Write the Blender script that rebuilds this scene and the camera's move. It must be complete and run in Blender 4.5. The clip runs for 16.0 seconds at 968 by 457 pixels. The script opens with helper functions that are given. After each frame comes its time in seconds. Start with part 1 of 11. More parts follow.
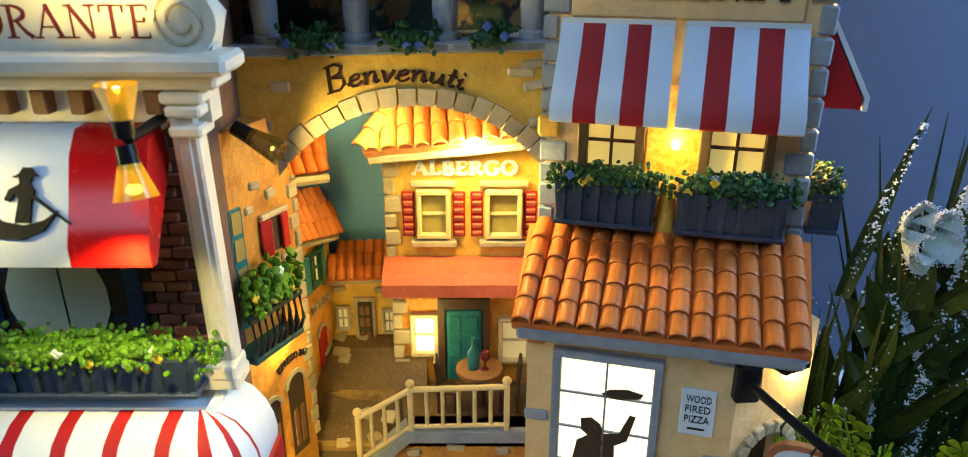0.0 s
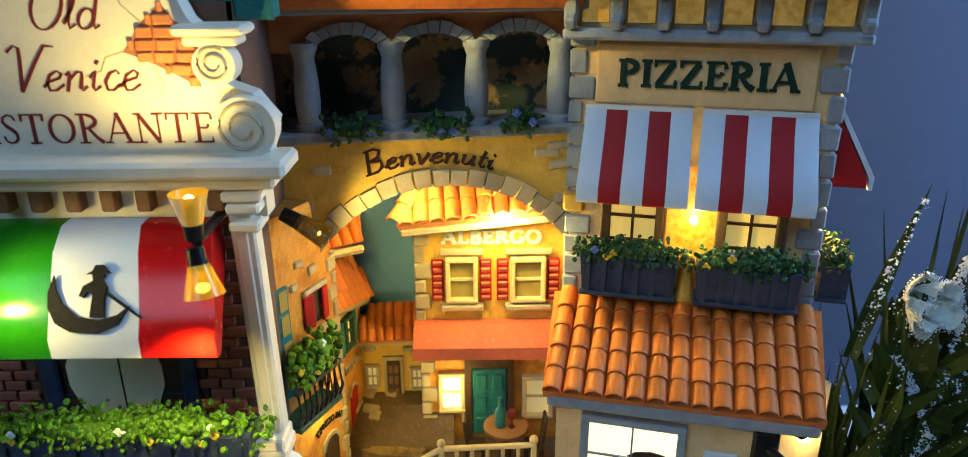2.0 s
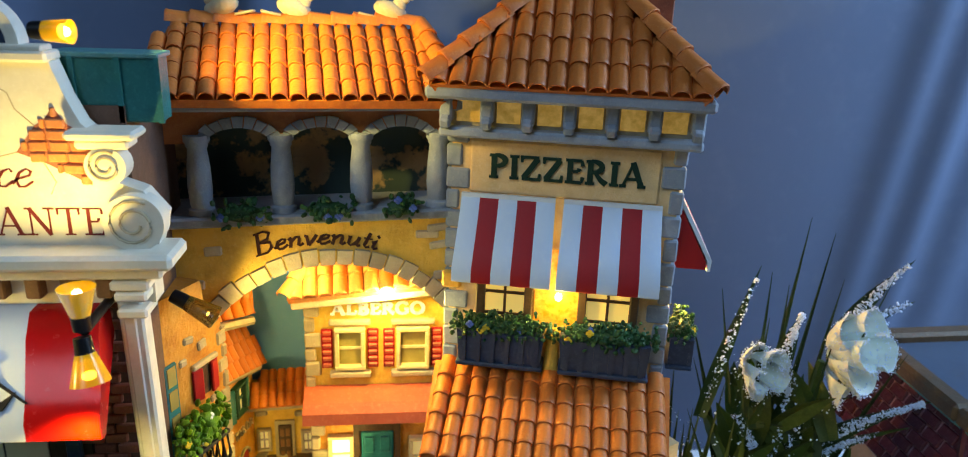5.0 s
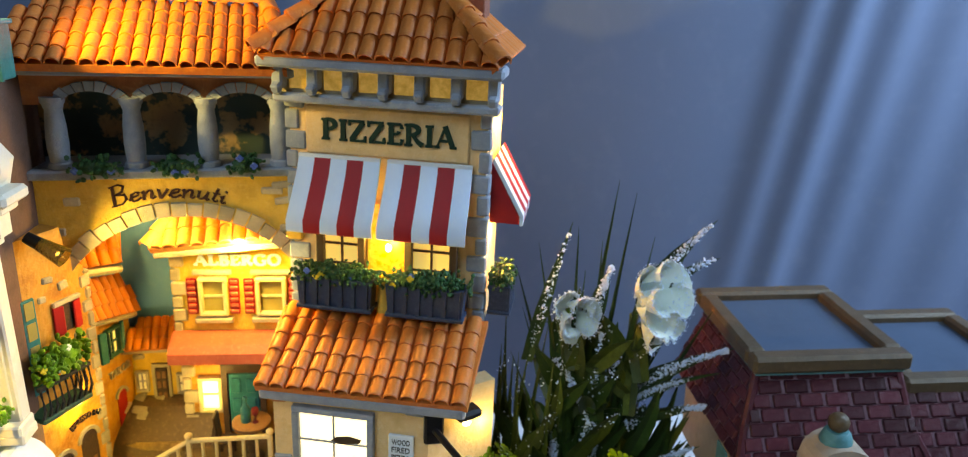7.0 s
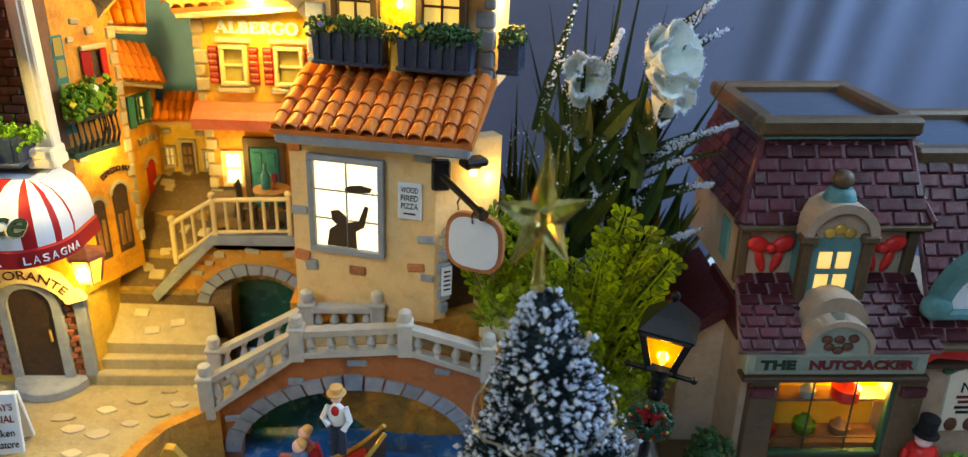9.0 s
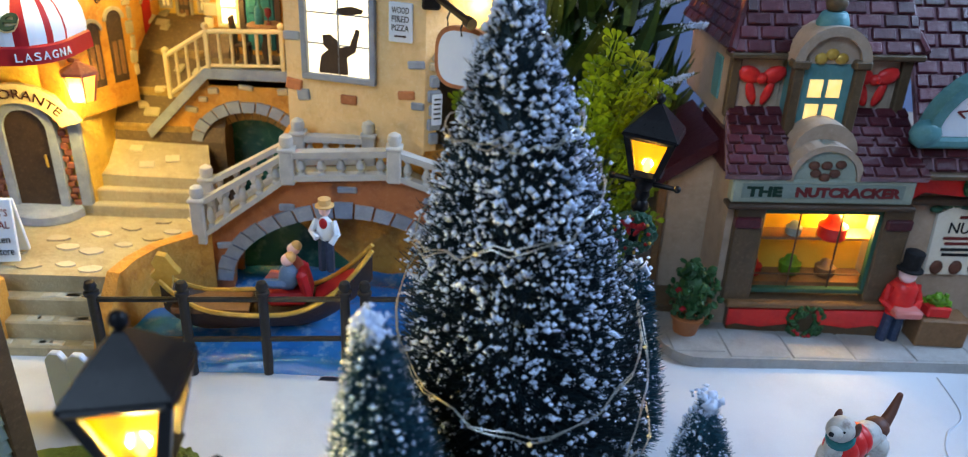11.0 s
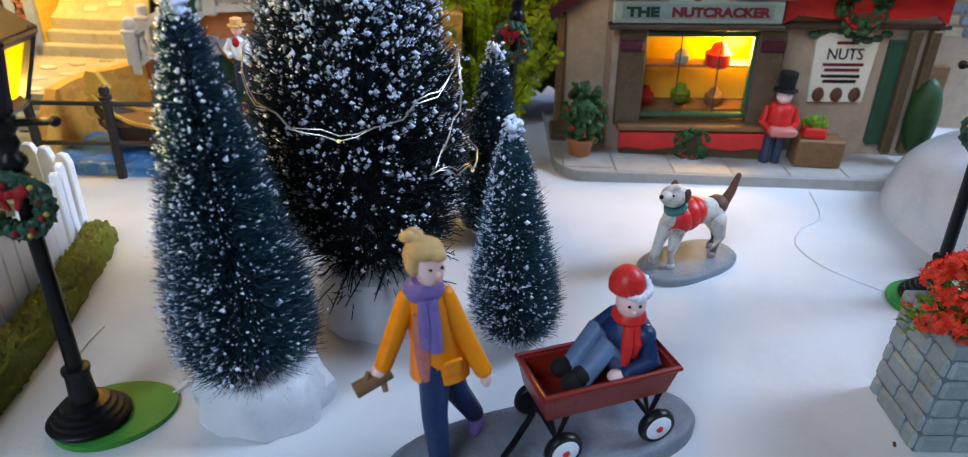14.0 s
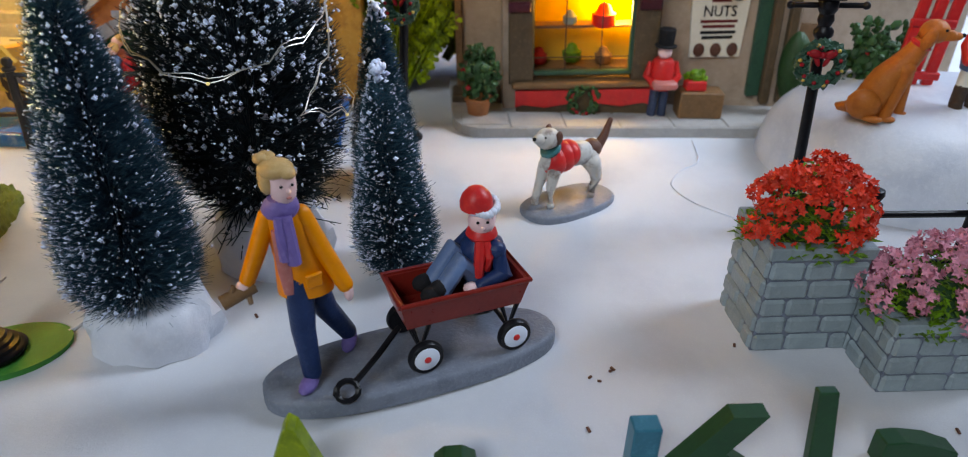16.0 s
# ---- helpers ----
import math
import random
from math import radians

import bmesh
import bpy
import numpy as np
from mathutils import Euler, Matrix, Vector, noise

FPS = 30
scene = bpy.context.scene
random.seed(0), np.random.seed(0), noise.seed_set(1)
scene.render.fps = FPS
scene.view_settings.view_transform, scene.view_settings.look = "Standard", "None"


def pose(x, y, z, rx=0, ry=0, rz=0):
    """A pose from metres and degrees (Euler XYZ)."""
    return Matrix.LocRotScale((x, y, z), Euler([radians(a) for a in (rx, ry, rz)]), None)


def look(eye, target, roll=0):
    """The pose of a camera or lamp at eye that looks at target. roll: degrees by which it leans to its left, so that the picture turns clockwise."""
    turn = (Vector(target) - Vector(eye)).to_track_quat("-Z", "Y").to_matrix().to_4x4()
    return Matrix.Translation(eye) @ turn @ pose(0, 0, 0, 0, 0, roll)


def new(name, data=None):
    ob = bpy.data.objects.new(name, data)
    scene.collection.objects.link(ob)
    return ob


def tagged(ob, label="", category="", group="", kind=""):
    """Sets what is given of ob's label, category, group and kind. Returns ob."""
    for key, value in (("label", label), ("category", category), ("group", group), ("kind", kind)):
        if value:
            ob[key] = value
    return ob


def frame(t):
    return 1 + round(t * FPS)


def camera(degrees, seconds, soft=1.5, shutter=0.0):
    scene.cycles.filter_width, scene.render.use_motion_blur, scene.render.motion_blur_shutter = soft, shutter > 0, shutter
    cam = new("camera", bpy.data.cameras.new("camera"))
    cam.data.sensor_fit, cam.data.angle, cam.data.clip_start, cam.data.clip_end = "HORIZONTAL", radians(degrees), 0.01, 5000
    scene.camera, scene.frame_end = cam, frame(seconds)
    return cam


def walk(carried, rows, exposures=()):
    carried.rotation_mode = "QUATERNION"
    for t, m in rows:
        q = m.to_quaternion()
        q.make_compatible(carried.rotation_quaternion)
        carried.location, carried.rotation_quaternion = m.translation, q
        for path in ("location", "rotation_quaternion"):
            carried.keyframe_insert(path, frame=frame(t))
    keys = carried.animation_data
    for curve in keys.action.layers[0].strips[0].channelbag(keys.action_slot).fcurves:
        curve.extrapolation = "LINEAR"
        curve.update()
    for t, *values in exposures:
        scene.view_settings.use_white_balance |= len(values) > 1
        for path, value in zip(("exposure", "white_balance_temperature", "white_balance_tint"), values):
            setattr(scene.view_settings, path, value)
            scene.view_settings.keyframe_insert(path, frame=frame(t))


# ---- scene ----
cam = camera(66.3, 16.0, soft=1.0)
METRES, EYE, TILT, LEAN, TURN = 0.5, 0.318, -22.0, 0.0, 0.0
ROWS = [
    (0.0, 0.0, 0.0, 0.0, 0.0, 0.0, -0.0),
    (0.5, -0.0131, -0.0081, 0.0166, -0.11, 0.44, -0.19),
    (1.0, -0.0105, -0.0202, 0.0342, -0.43, 0.76, 0.28),
    (1.5, -0.0222, -0.0283, 0.0411, -0.26, 0.97, 0.11),
    (2.0, -0.0289, -0.0336, 0.045, -0.59, 1.09, 0.58),
    (2.5, -0.0405, -0.0397, 0.0519, -1.15, 1.29, 0.68),
    (3.0, -0.0448, -0.0493, 0.0637, -2.39, 2.09, 0.63),
    (3.5, -0.0444, -0.0635, 0.0745, -3.6, 3.18, 0.91),
    (4.0, -0.0421, -0.066, 0.081, -5.12, 3.65, 1.01),
    (6.5, 0.1115, -0.1613, 0.0548, -7.41, 3.51, 0.33),
    (7.0, 0.142, -0.1796, 0.0378, -7.05, 3.32, 0.03),
    (7.5, 0.1584, -0.1878, 0.0054, -6.59, 2.22, 0.35),
    (8.0, 0.1686, -0.1954, -0.0473, -5.31, 0.4, -0.15),
    (10.5, 0.1785, -0.1929, -0.2389, -3.41, -3.07, -1.59),
    (11.0, 0.1967, -0.2069, -0.2733, -3.18, -4.21, -2.19),
    (11.5, 0.2122, -0.2319, -0.3045, -2.33, -4.54, -2.77),
    (12.0, 0.2339, -0.2452, -0.3313, -1.19, -5.43, -3.16),
    (12.5, 0.2504, -0.2458, -0.3525, -0.52, -7.05, -3.19),
    (13.0, 0.2693, -0.2495, -0.3651, -0.6, -7.96, -2.77),
    (13.5, 0.3067, -0.2729, -0.3855, -0.82, -8.07, -1.81),
    (14.0, 0.3275, -0.2945, -0.4036, -1.26, -7.72, -1.96),
    (14.5, 0.3457, -0.322, -0.4101, -1.69, -5.64, -0.91),
    (15.0, 0.3634, -0.3386, -0.4244, -2.28, -5.36, -1.11),
    (15.5, 0.3805, -0.3381, -0.4371, -3.52, -6.56, -0.68),
    (16.0, 0.3962, -0.3481, -0.4423, -4.16, -7.96, -0.03),
]
EXPOSURES = [(0.0, -0.58, 6700, 0), (1.0, -0.75, 6800, 0), (4.0, -0.68, 6900, 0), (6.5, -0.32, 8700, 3), (7.2, -0.26, 9000, 3), (8.0, -0.42, 10000, 3), (10.5, 0.06, 7200, 8), (11.5, 0.04, 7500, 9), (12.2, 0.16, 7700, 10), (13.0, 0.32, 8100, 11), (14.5, 0.44, 9500, 14), (16.0, 0.28, 11000, 16)]
walk(cam, [(t, pose(0, 0, EYE, TILT, LEAN, TURN) @ pose(METRES * x, METRES * y, METRES * z, 90 + pitch, roll, yaw)) for t, x, y, z, yaw, pitch, roll in ROWS], EXPOSURES)
cam.data.dof.use_dof = True
cam.data.dof.focus_distance = 0.28
cam.data.dof.aperture_fstop = 12.5

# ---- world and daylight ----
world = bpy.data.worlds.new("room_light")
scene.world = world
world.use_nodes = True
wn = world.node_tree.nodes
sky = wn.new("ShaderNodeTexSky")
sky.sky_type, sky.sun_disc = "NISHITA", False
sky.sun_elevation, sky.sun_rotation = radians(40), radians(215)
wn["Background"].inputs["Strength"].default_value = 0.004
world.node_tree.links.new(sky.outputs["Color"], wn["Background"].inputs["Color"])
CM = 0.01


def sun_lamp():
    data = bpy.data.lights.new("daylight", "SUN")
    data.energy, data.angle, data.color = 1.85, radians(32), (0.42, 0.64, 1.0)
    ob = new("daylight", data)
    ob.matrix_world = look((-0.45, -0.62, 0.8), (0.1, 0.2, 0.0))


sun_lamp()


def bulb(x, y, z, watts, radius=0.25, color=(1.0, 0.73, 0.22)):
    """A small warm lamp at a place in centimetres."""
    data = bpy.data.lights.new("bulb", "POINT")
    data.energy, data.color, data.shadow_soft_size = watts, color, radius * CM
    ob = new("bulb", data)
    ob.location = (x * CM, y * CM, z * CM)
    return ob


def spot(eye, target, watts, degrees, color=(1.0, 0.73, 0.22)):
    """A small directed lamp; places in centimetres."""
    data = bpy.data.lights.new("spot", "SPOT")
    data.energy, data.color, data.shadow_soft_size, data.spot_size, data.spot_blend = watts, color, 0.25 * CM, radians(degrees), 1.0
    ob = new("spot", data)
    ob.matrix_world = look(Vector(eye) * CM, Vector(target) * CM)
    return ob


def window_light():
    """An unseen area lamp added beside the curtain as its window light."""
    data = bpy.data.lights.new("unseen_window_lamp", "AREA")
    data.shape, data.size, data.size_y, data.energy, data.color = "RECTANGLE", 0.4, 0.6, 17.5, (0.36, 0.58, 1.0)
    data.spread = radians(116)
    ob = new("unseen_window_lamp", data)
    ob.matrix_world = look((0.98, 0.22, 0.78), (0.62, 0.48, 0.6))


window_light()


# ---- materials ----
def ramp_mix(nt, fac, a, b):
    mix = nt.nodes.new("ShaderNodeMix")
    mix.data_type = "RGBA"
    nt.links.new(fac, mix.inputs[0])
    for socket, value in ((mix.inputs[6], a), (mix.inputs[7], b)):
        if isinstance(value, tuple):
            socket.default_value = (*value, 1)
        else:
            nt.links.new(value, socket)
    return mix.outputs[2]


def steps(nt, value, low, high):
    m = nt.nodes.new("ShaderNodeMapRange")
    m.inputs[1].default_value, m.inputs[2].default_value = low, high
    nt.links.new(value, m.inputs[0])
    return m.outputs[0]


def noise_of(nt, coords, scale, detail=4.0, rough=0.6):
    n = nt.nodes.new("ShaderNodeTexNoise")
    n.inputs["Scale"].default_value, n.inputs["Detail"].default_value, n.inputs["Roughness"].default_value = scale, detail, rough
    nt.links.new(coords, n.inputs["Vector"])
    return n.outputs["Fac"]


def paint(name, color, dark=None, worn=None, rough=0.5, grain=900.0, blotch=130.0, bump=0.25, spread=0.12, metal=0.0, coat=0.0, bits=0.0, amount=0.5, shift=0.08):
    """Hand-painted resin or the like: base colour, dark wash in blotches, worn lighter grain, fine relief; bits: variation from piece to piece."""
    m = bpy.data.materials.new(name)
    m.use_nodes = True
    nt = m.node_tree
    b = nt.nodes["Principled BSDF"]
    co = nt.nodes.new("ShaderNodeTexCoord").outputs["Object"]
    dark = dark or tuple(c * 0.45 for c in color)
    worn = worn or tuple(min(1.0, c * 1.35 + 0.03) for c in color)
    big = steps(nt, noise_of(nt, co, blotch), 0.5 - spread + shift, 0.5 + spread + shift)
    half = nt.nodes.new("ShaderNodeMath")
    half.operation = "MULTIPLY"
    half.inputs[1].default_value = amount
    nt.links.new(big, half.inputs[0])
    fine = noise_of(nt, co, grain, 5.0, 0.65)
    grainy = steps(nt, fine, 0.52, 0.78)
    c = ramp_mix(nt, half.outputs[0], color, dark)
    soft = nt.nodes.new("ShaderNodeMath")
    soft.operation = "MULTIPLY"
    soft.inputs[1].default_value = 0.6
    nt.links.new(grainy, soft.inputs[0])
    c = ramp_mix(nt, soft.outputs[0], c, worn)
    if bits:
        info = nt.nodes.new("ShaderNodeObjectInfo").outputs["Random"]
        geo = nt.nodes.new("ShaderNodeNewGeometry").outputs["Random Per Island"]
        add = nt.nodes.new("ShaderNodeMath")
        add.operation = "ADD"
        nt.links.new(info, add.inputs[0])
        nt.links.new(geo, add.inputs[1])
        frac = nt.nodes.new("ShaderNodeMath")
        frac.operation = "FRACT"
        nt.links.new(add.outputs[0], frac.inputs[0])
        hsv = nt.nodes.new("ShaderNodeHueSaturation")
        val = nt.nodes.new("ShaderNodeMapRange")
        val.inputs[3].default_value, val.inputs[4].default_value = 1 - bits, 1 + bits
        nt.links.new(frac.outputs[0], val.inputs[0])
        nt.links.new(val.outputs[0], hsv.inputs["Value"])
        nt.links.new(c, hsv.inputs["Color"])
        c = hsv.outputs["Color"]
    nt.links.new(c, b.inputs["Base Color"])
    r = nt.nodes.new("ShaderNodeMapRange")
    r.inputs[3].default_value, r.inputs[4].default_value = max(0.02, rough - 0.12), min(1, rough + 0.15)
    nt.links.new(fine, r.inputs[0])
    nt.links.new(r.outputs[0], b.inputs["Roughness"])
    b.inputs["Metallic"].default_value = metal
    b.inputs["Specular IOR Level"].default_value = 0.32
    b.inputs["Coat Weight"].default_value = coat
    b.inputs["Coat Roughness"].default_value = 0.25
    if bump:
        bp = nt.nodes.new("ShaderNodeBump")
        bp.inputs["Strength"].default_value, bp.inputs["Distance"].default_value = bump, 0.0006
        mixed = nt.nodes.new("ShaderNodeMath")
        mixed.operation = "ADD"
        nt.links.new(fine, mixed.inputs[0])
        nt.links.new(noise_of(nt, co, blotch * 2.2), mixed.inputs[1])
        nt.links.new(mixed.outputs[0], bp.inputs["Height"])
        nt.links.new(bp.outputs[0], b.inputs["Normal"])
    return m


def glow(name, color, strength, second=None, scale=300.0):
    """A lit pane: lamplight behind a diffusing sheet; also the frieze recesses' added glow."""
    m = bpy.data.materials.new(name)
    m.use_nodes = True
    nt = m.node_tree
    b = nt.nodes["Principled BSDF"]
    b.inputs["Base Color"].default_value = (*color, 1)
    b.inputs["Roughness"].default_value = 0.35
    if second:
        co = nt.nodes.new("ShaderNodeTexCoord").outputs["Object"]
        nt.links.new(ramp_mix(nt, steps(nt, noise_of(nt, co, scale), 0.35, 0.65), color, second), b.inputs["Emission Color"])
    else:
        b.inputs["Emission Color"].default_value = (*color, 1)
    b.inputs["Emission Strength"].default_value = strength
    return m


def clear(name, color, rough=0.05, trans=0.9, ior=1.45):
    m = bpy.data.materials.new(name)
    m.use_nodes = True
    b = m.node_tree.nodes["Principled BSDF"]
    b.inputs["Base Color"].default_value = (*color, 1)
    b.inputs["Roughness"].default_value = rough
    b.inputs["Transmission Weight"].default_value = trans
    b.inputs["IOR"].default_value = ior
    return m


STUCCO = paint("cream_stucco", (0.78, 0.54, 0.28), (0.58, 0.35, 0.14), (0.84, 0.66, 0.44), 0.55, 420, 110, 0.8)
STUCCO_YELLOW = paint("yellow_stucco", (0.72, 0.46, 0.09), (0.42, 0.22, 0.03), (0.8, 0.6, 0.22), 0.55, 420, 95, 0.8, amount=0.65)
STUCCO_ORANGE = paint("orange_stucco", (0.58, 0.27, 0.05), (0.3, 0.1, 0.015), (0.72, 0.44, 0.13), 0.5, 420, 95, 0.95, amount=0.75)
TERRA = paint("red_brown_stucco", (0.42, 0.15, 0.06), (0.22, 0.075, 0.04), (0.52, 0.25, 0.12), 0.6, 500, 120, 0.6)
TILE = paint("terracotta_tile", (0.6, 0.17, 0.035), (0.36, 0.085, 0.03), (0.78, 0.32, 0.1), 0.42, 420, 120, 0.45, bits=0.14, amount=0.6)
TILE_PALE = paint("pale_terracotta_tile", (0.62, 0.25, 0.1), (0.4, 0.14, 0.05), (0.8, 0.45, 0.22), 0.5, 500, 160, 0.5, bits=0.15)
STONE = paint("grey_blue_stone", (0.28, 0.32, 0.39), (0.14, 0.16, 0.21), (0.46, 0.49, 0.52), 0.6, 600, 150, 0.5, bits=0.15)
STONE_WARM = paint("buff_stone", (0.45, 0.38, 0.26), (0.26, 0.21, 0.13), (0.6, 0.53, 0.4), 0.6, 600, 150, 0.5, bits=0.2)
PALE_STONE = paint("pale_grey_carved_stone", (0.5, 0.49, 0.47), (0.3, 0.3, 0.31), (0.66, 0.64, 0.6), 0.55, 600, 150, 0.45, bits=0.12)
PAVING = paint("ochre_grey_paving", (0.4, 0.34, 0.22), (0.24, 0.2, 0.12), (0.54, 0.47, 0.33), 0.6, 420, 100, 0.8)
PAVING_PALE = paint("pale_paving_stone", (0.54, 0.49, 0.37), (0.38, 0.33, 0.22), (0.68, 0.63, 0.52), 0.6, 600, 150, 0.5, bits=0.2)
PLASTER = paint("white_plaster", (0.74, 0.7, 0.6), (0.55, 0.5, 0.4), (0.82, 0.8, 0.74), 0.45, 500, 100, 0.2, amount=0.35)
BRICK = paint("red_brown_brick", (0.3, 0.1, 0.06), (0.16, 0.05, 0.035), (0.45, 0.2, 0.13), 0.6, 600, 200, 0.4, bits=0.25)
BRICK_ORANGE = paint("orange_brick", (0.55, 0.2, 0.08), (0.35, 0.1, 0.05), (0.65, 0.32, 0.15), 0.6, 600, 200, 0.4, bits=0.15)
MORTAR = paint("dark_mortar", (0.13, 0.07, 0.05), rough=0.8)
WHITE = paint("white_enamel", (0.68, 0.75, 0.86), (0.58, 0.64, 0.76), (0.74, 0.8, 0.88), 0.45, 300, 60, 0.08, amount=0.3)
# White awning enamel with the daylight's blue put into its base colour
AWNING_WHITE = paint("daylight_blue_white_enamel", (0.62, 0.75, 0.96), (0.52, 0.64, 0.9), (0.7, 0.81, 0.96), 0.35, 300, 60, 0.08, amount=0.4)
RED = paint("red_enamel", (0.36, 0.008, 0.014), (0.27, 0.006, 0.01), (0.4, 0.014, 0.018), 0.55, 300, 60, 0.08, amount=0.4)
RED_BRIGHT = paint("bright_red_gloss", (0.5, 0.006, 0.008), (0.38, 0.005, 0.006), (0.55, 0.012, 0.012), 0.22, 200, 60, 0.1, amount=0.4)
GREEN_BRIGHT = paint("bright_green_gloss", (0.02, 0.22, 0.01), (0.01, 0.13, 0.008), (0.05, 0.28, 0.02), 0.2, 200, 60, 0.1)
SALMON = paint("salmon_awning", (0.55, 0.13, 0.08), (0.4, 0.08, 0.05), (0.65, 0.25, 0.16), 0.5, 500, 100, 0.3)
NAVY = paint("dark_blue_paint", (0.025, 0.042, 0.085), (0.01, 0.018, 0.04), (0.08, 0.11, 0.18), 0.4, 500, 150, 0.3)
TEAL = paint("teal_paint", (0.02, 0.16, 0.17), (0.01, 0.08, 0.09), (0.06, 0.28, 0.28), 0.4, 500, 150, 0.3)
GREEN_DARK = paint("dark_green_paint", (0.02, 0.08, 0.05), (0.01, 0.035, 0.025), (0.05, 0.15, 0.09), 0.45, 500, 150, 0.3)
WOOD_DARK = paint("dark_brown_wood", (0.06, 0.035, 0.022), (0.03, 0.018, 0.012), (0.13, 0.08, 0.05), 0.5, 700, 200, 0.4)
WOOD = paint("brown_wood", (0.2, 0.1, 0.045), (0.1, 0.05, 0.02), (0.3, 0.17, 0.09), 0.5, 700, 200, 0.4)
CREAM = paint("cream_paint", (0.66, 0.54, 0.3), (0.45, 0.34, 0.16), (0.75, 0.65, 0.42), 0.5, 500, 150, 0.3)
BLACK = paint("black_gloss_plastic", (0.008, 0.008, 0.01), (0.004, 0.004, 0.005), (0.02, 0.02, 0.024), 0.3, 400, 80, 0.06)
BLACK.node_tree.nodes["Principled BSDF"].inputs["Specular IOR Level"].default_value = 0.2
IRON = paint("black_iron_paint", (0.02, 0.02, 0.022), (0.01, 0.01, 0.011), (0.05, 0.05, 0.05), 0.4, 500, 120, 0.2)
GOLD = paint("gold_paint", (0.62, 0.38, 0.08), (0.34, 0.18, 0.03), (0.78, 0.56, 0.2), 0.3, 500, 120, 0.2, metal=0.25)
INK_RED = paint("dark_red_lettering", (0.15, 0.016, 0.018), rough=0.75, bump=0.05)
INK_BROWN = paint("brown_lettering", (0.035, 0.008, 0.006), rough=0.8, bump=0.05)
INK_GREEN = paint("dark_green_lettering", (0.005, 0.03, 0.018), rough=0.75, bump=0.05)
INK_BLACK = paint("black_lettering", (0.008, 0.008, 0.01), rough=0.85, bump=0.05)
SKYBLUE = paint("painted_blue_sky", (0.2, 0.5, 0.95), (0.15, 0.42, 0.85), (0.28, 0.56, 0.95), 0.6, 300, 40, 0.15)
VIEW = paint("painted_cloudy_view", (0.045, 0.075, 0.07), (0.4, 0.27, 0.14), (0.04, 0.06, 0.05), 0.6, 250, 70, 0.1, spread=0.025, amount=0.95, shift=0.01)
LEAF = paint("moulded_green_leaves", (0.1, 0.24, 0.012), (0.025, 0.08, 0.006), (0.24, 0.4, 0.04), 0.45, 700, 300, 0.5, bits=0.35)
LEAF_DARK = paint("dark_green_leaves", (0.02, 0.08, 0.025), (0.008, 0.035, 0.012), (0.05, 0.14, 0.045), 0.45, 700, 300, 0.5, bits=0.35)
BLADE_OLIVE = paint("olive_plastic_blades", (0.055, 0.075, 0.013), (0.022, 0.034, 0.008), (0.12, 0.14, 0.04), 0.4, 500, 120, 0.3, bits=0.4, amount=0.7)
LEAF_LIME = paint("lime_green_plastic_foliage", (0.19, 0.27, 0.006), (0.03, 0.06, 0.003), (0.42, 0.5, 0.025), 0.35, 400, 90, 0.15, bits=0.55, amount=0.85)
BLADE = paint("dark_green_plastic_blade", (0.021, 0.045, 0.009), (0.008, 0.018, 0.005), (0.055, 0.085, 0.024), 0.4, 400, 150, 0.15, bits=0.35)
PETAL = paint("white_silk_petal", (0.72, 0.78, 0.74), (0.5, 0.62, 0.5), (0.82, 0.85, 0.84), 0.7, 300, 80, 0.3)
# White frost; the blue of the ambient daylight is mixed into its base colour
FROST = paint("blue_tinted_frost_flakes", (0.7, 0.8, 0.98), (0.58, 0.69, 0.92), (0.8, 0.87, 0.98), 0.7, 900, 300, 0.5)
NEEDLE = paint("blue_green_bristle", (0.027, 0.1, 0.145), (0.008, 0.035, 0.055), (0.11, 0.25, 0.33), 0.36, 300, 100, 0.0, bits=0.45)
NEEDLE_BLACK = paint("blackish_blue_bristle", (0.012, 0.028, 0.036), (0.005, 0.012, 0.016), (0.035, 0.066, 0.08), 0.5, 300, 100, 0.0, bits=0.4)
SNOW = paint("white_snow_cloth", (0.6, 0.62, 0.66), (0.5, 0.52, 0.57), (0.68, 0.7, 0.73), 0.85, 1500, 30, 0.25, amount=0.6)
SNOW_RESIN = paint("white_resin_snow", (0.62, 0.65, 0.71), (0.46, 0.5, 0.58), (0.72, 0.74, 0.78), 0.35, 500, 60, 0.45, amount=0.6)
GREY_BASE = paint("grey_painted_base", (0.17, 0.2, 0.25), (0.09, 0.11, 0.15), (0.27, 0.3, 0.35), 0.45, 700, 160, 0.45)
GREY_STONE = paint("slate_grey_stone", (0.25, 0.315, 0.335), (0.16, 0.21, 0.23), (0.33, 0.39, 0.41), 0.42, 500, 90, 0.6, bits=0.1)
PURPLE = paint("maroon_slate", (0.068, 0.013, 0.02), (0.03, 0.007, 0.012), (0.15, 0.05, 0.06), 0.3, 500, 160, 0.5, bits=0.45)
OFFWHITE = paint("offwhite_siding", (0.4, 0.3, 0.23), (0.25, 0.18, 0.13), (0.5, 0.4, 0.32), 0.55, 400, 110, 0.25)
TAN = paint("tan_trim", (0.1, 0.064, 0.036), (0.05, 0.032, 0.018), (0.2, 0.135, 0.08), 0.45, 500, 130, 0.35)
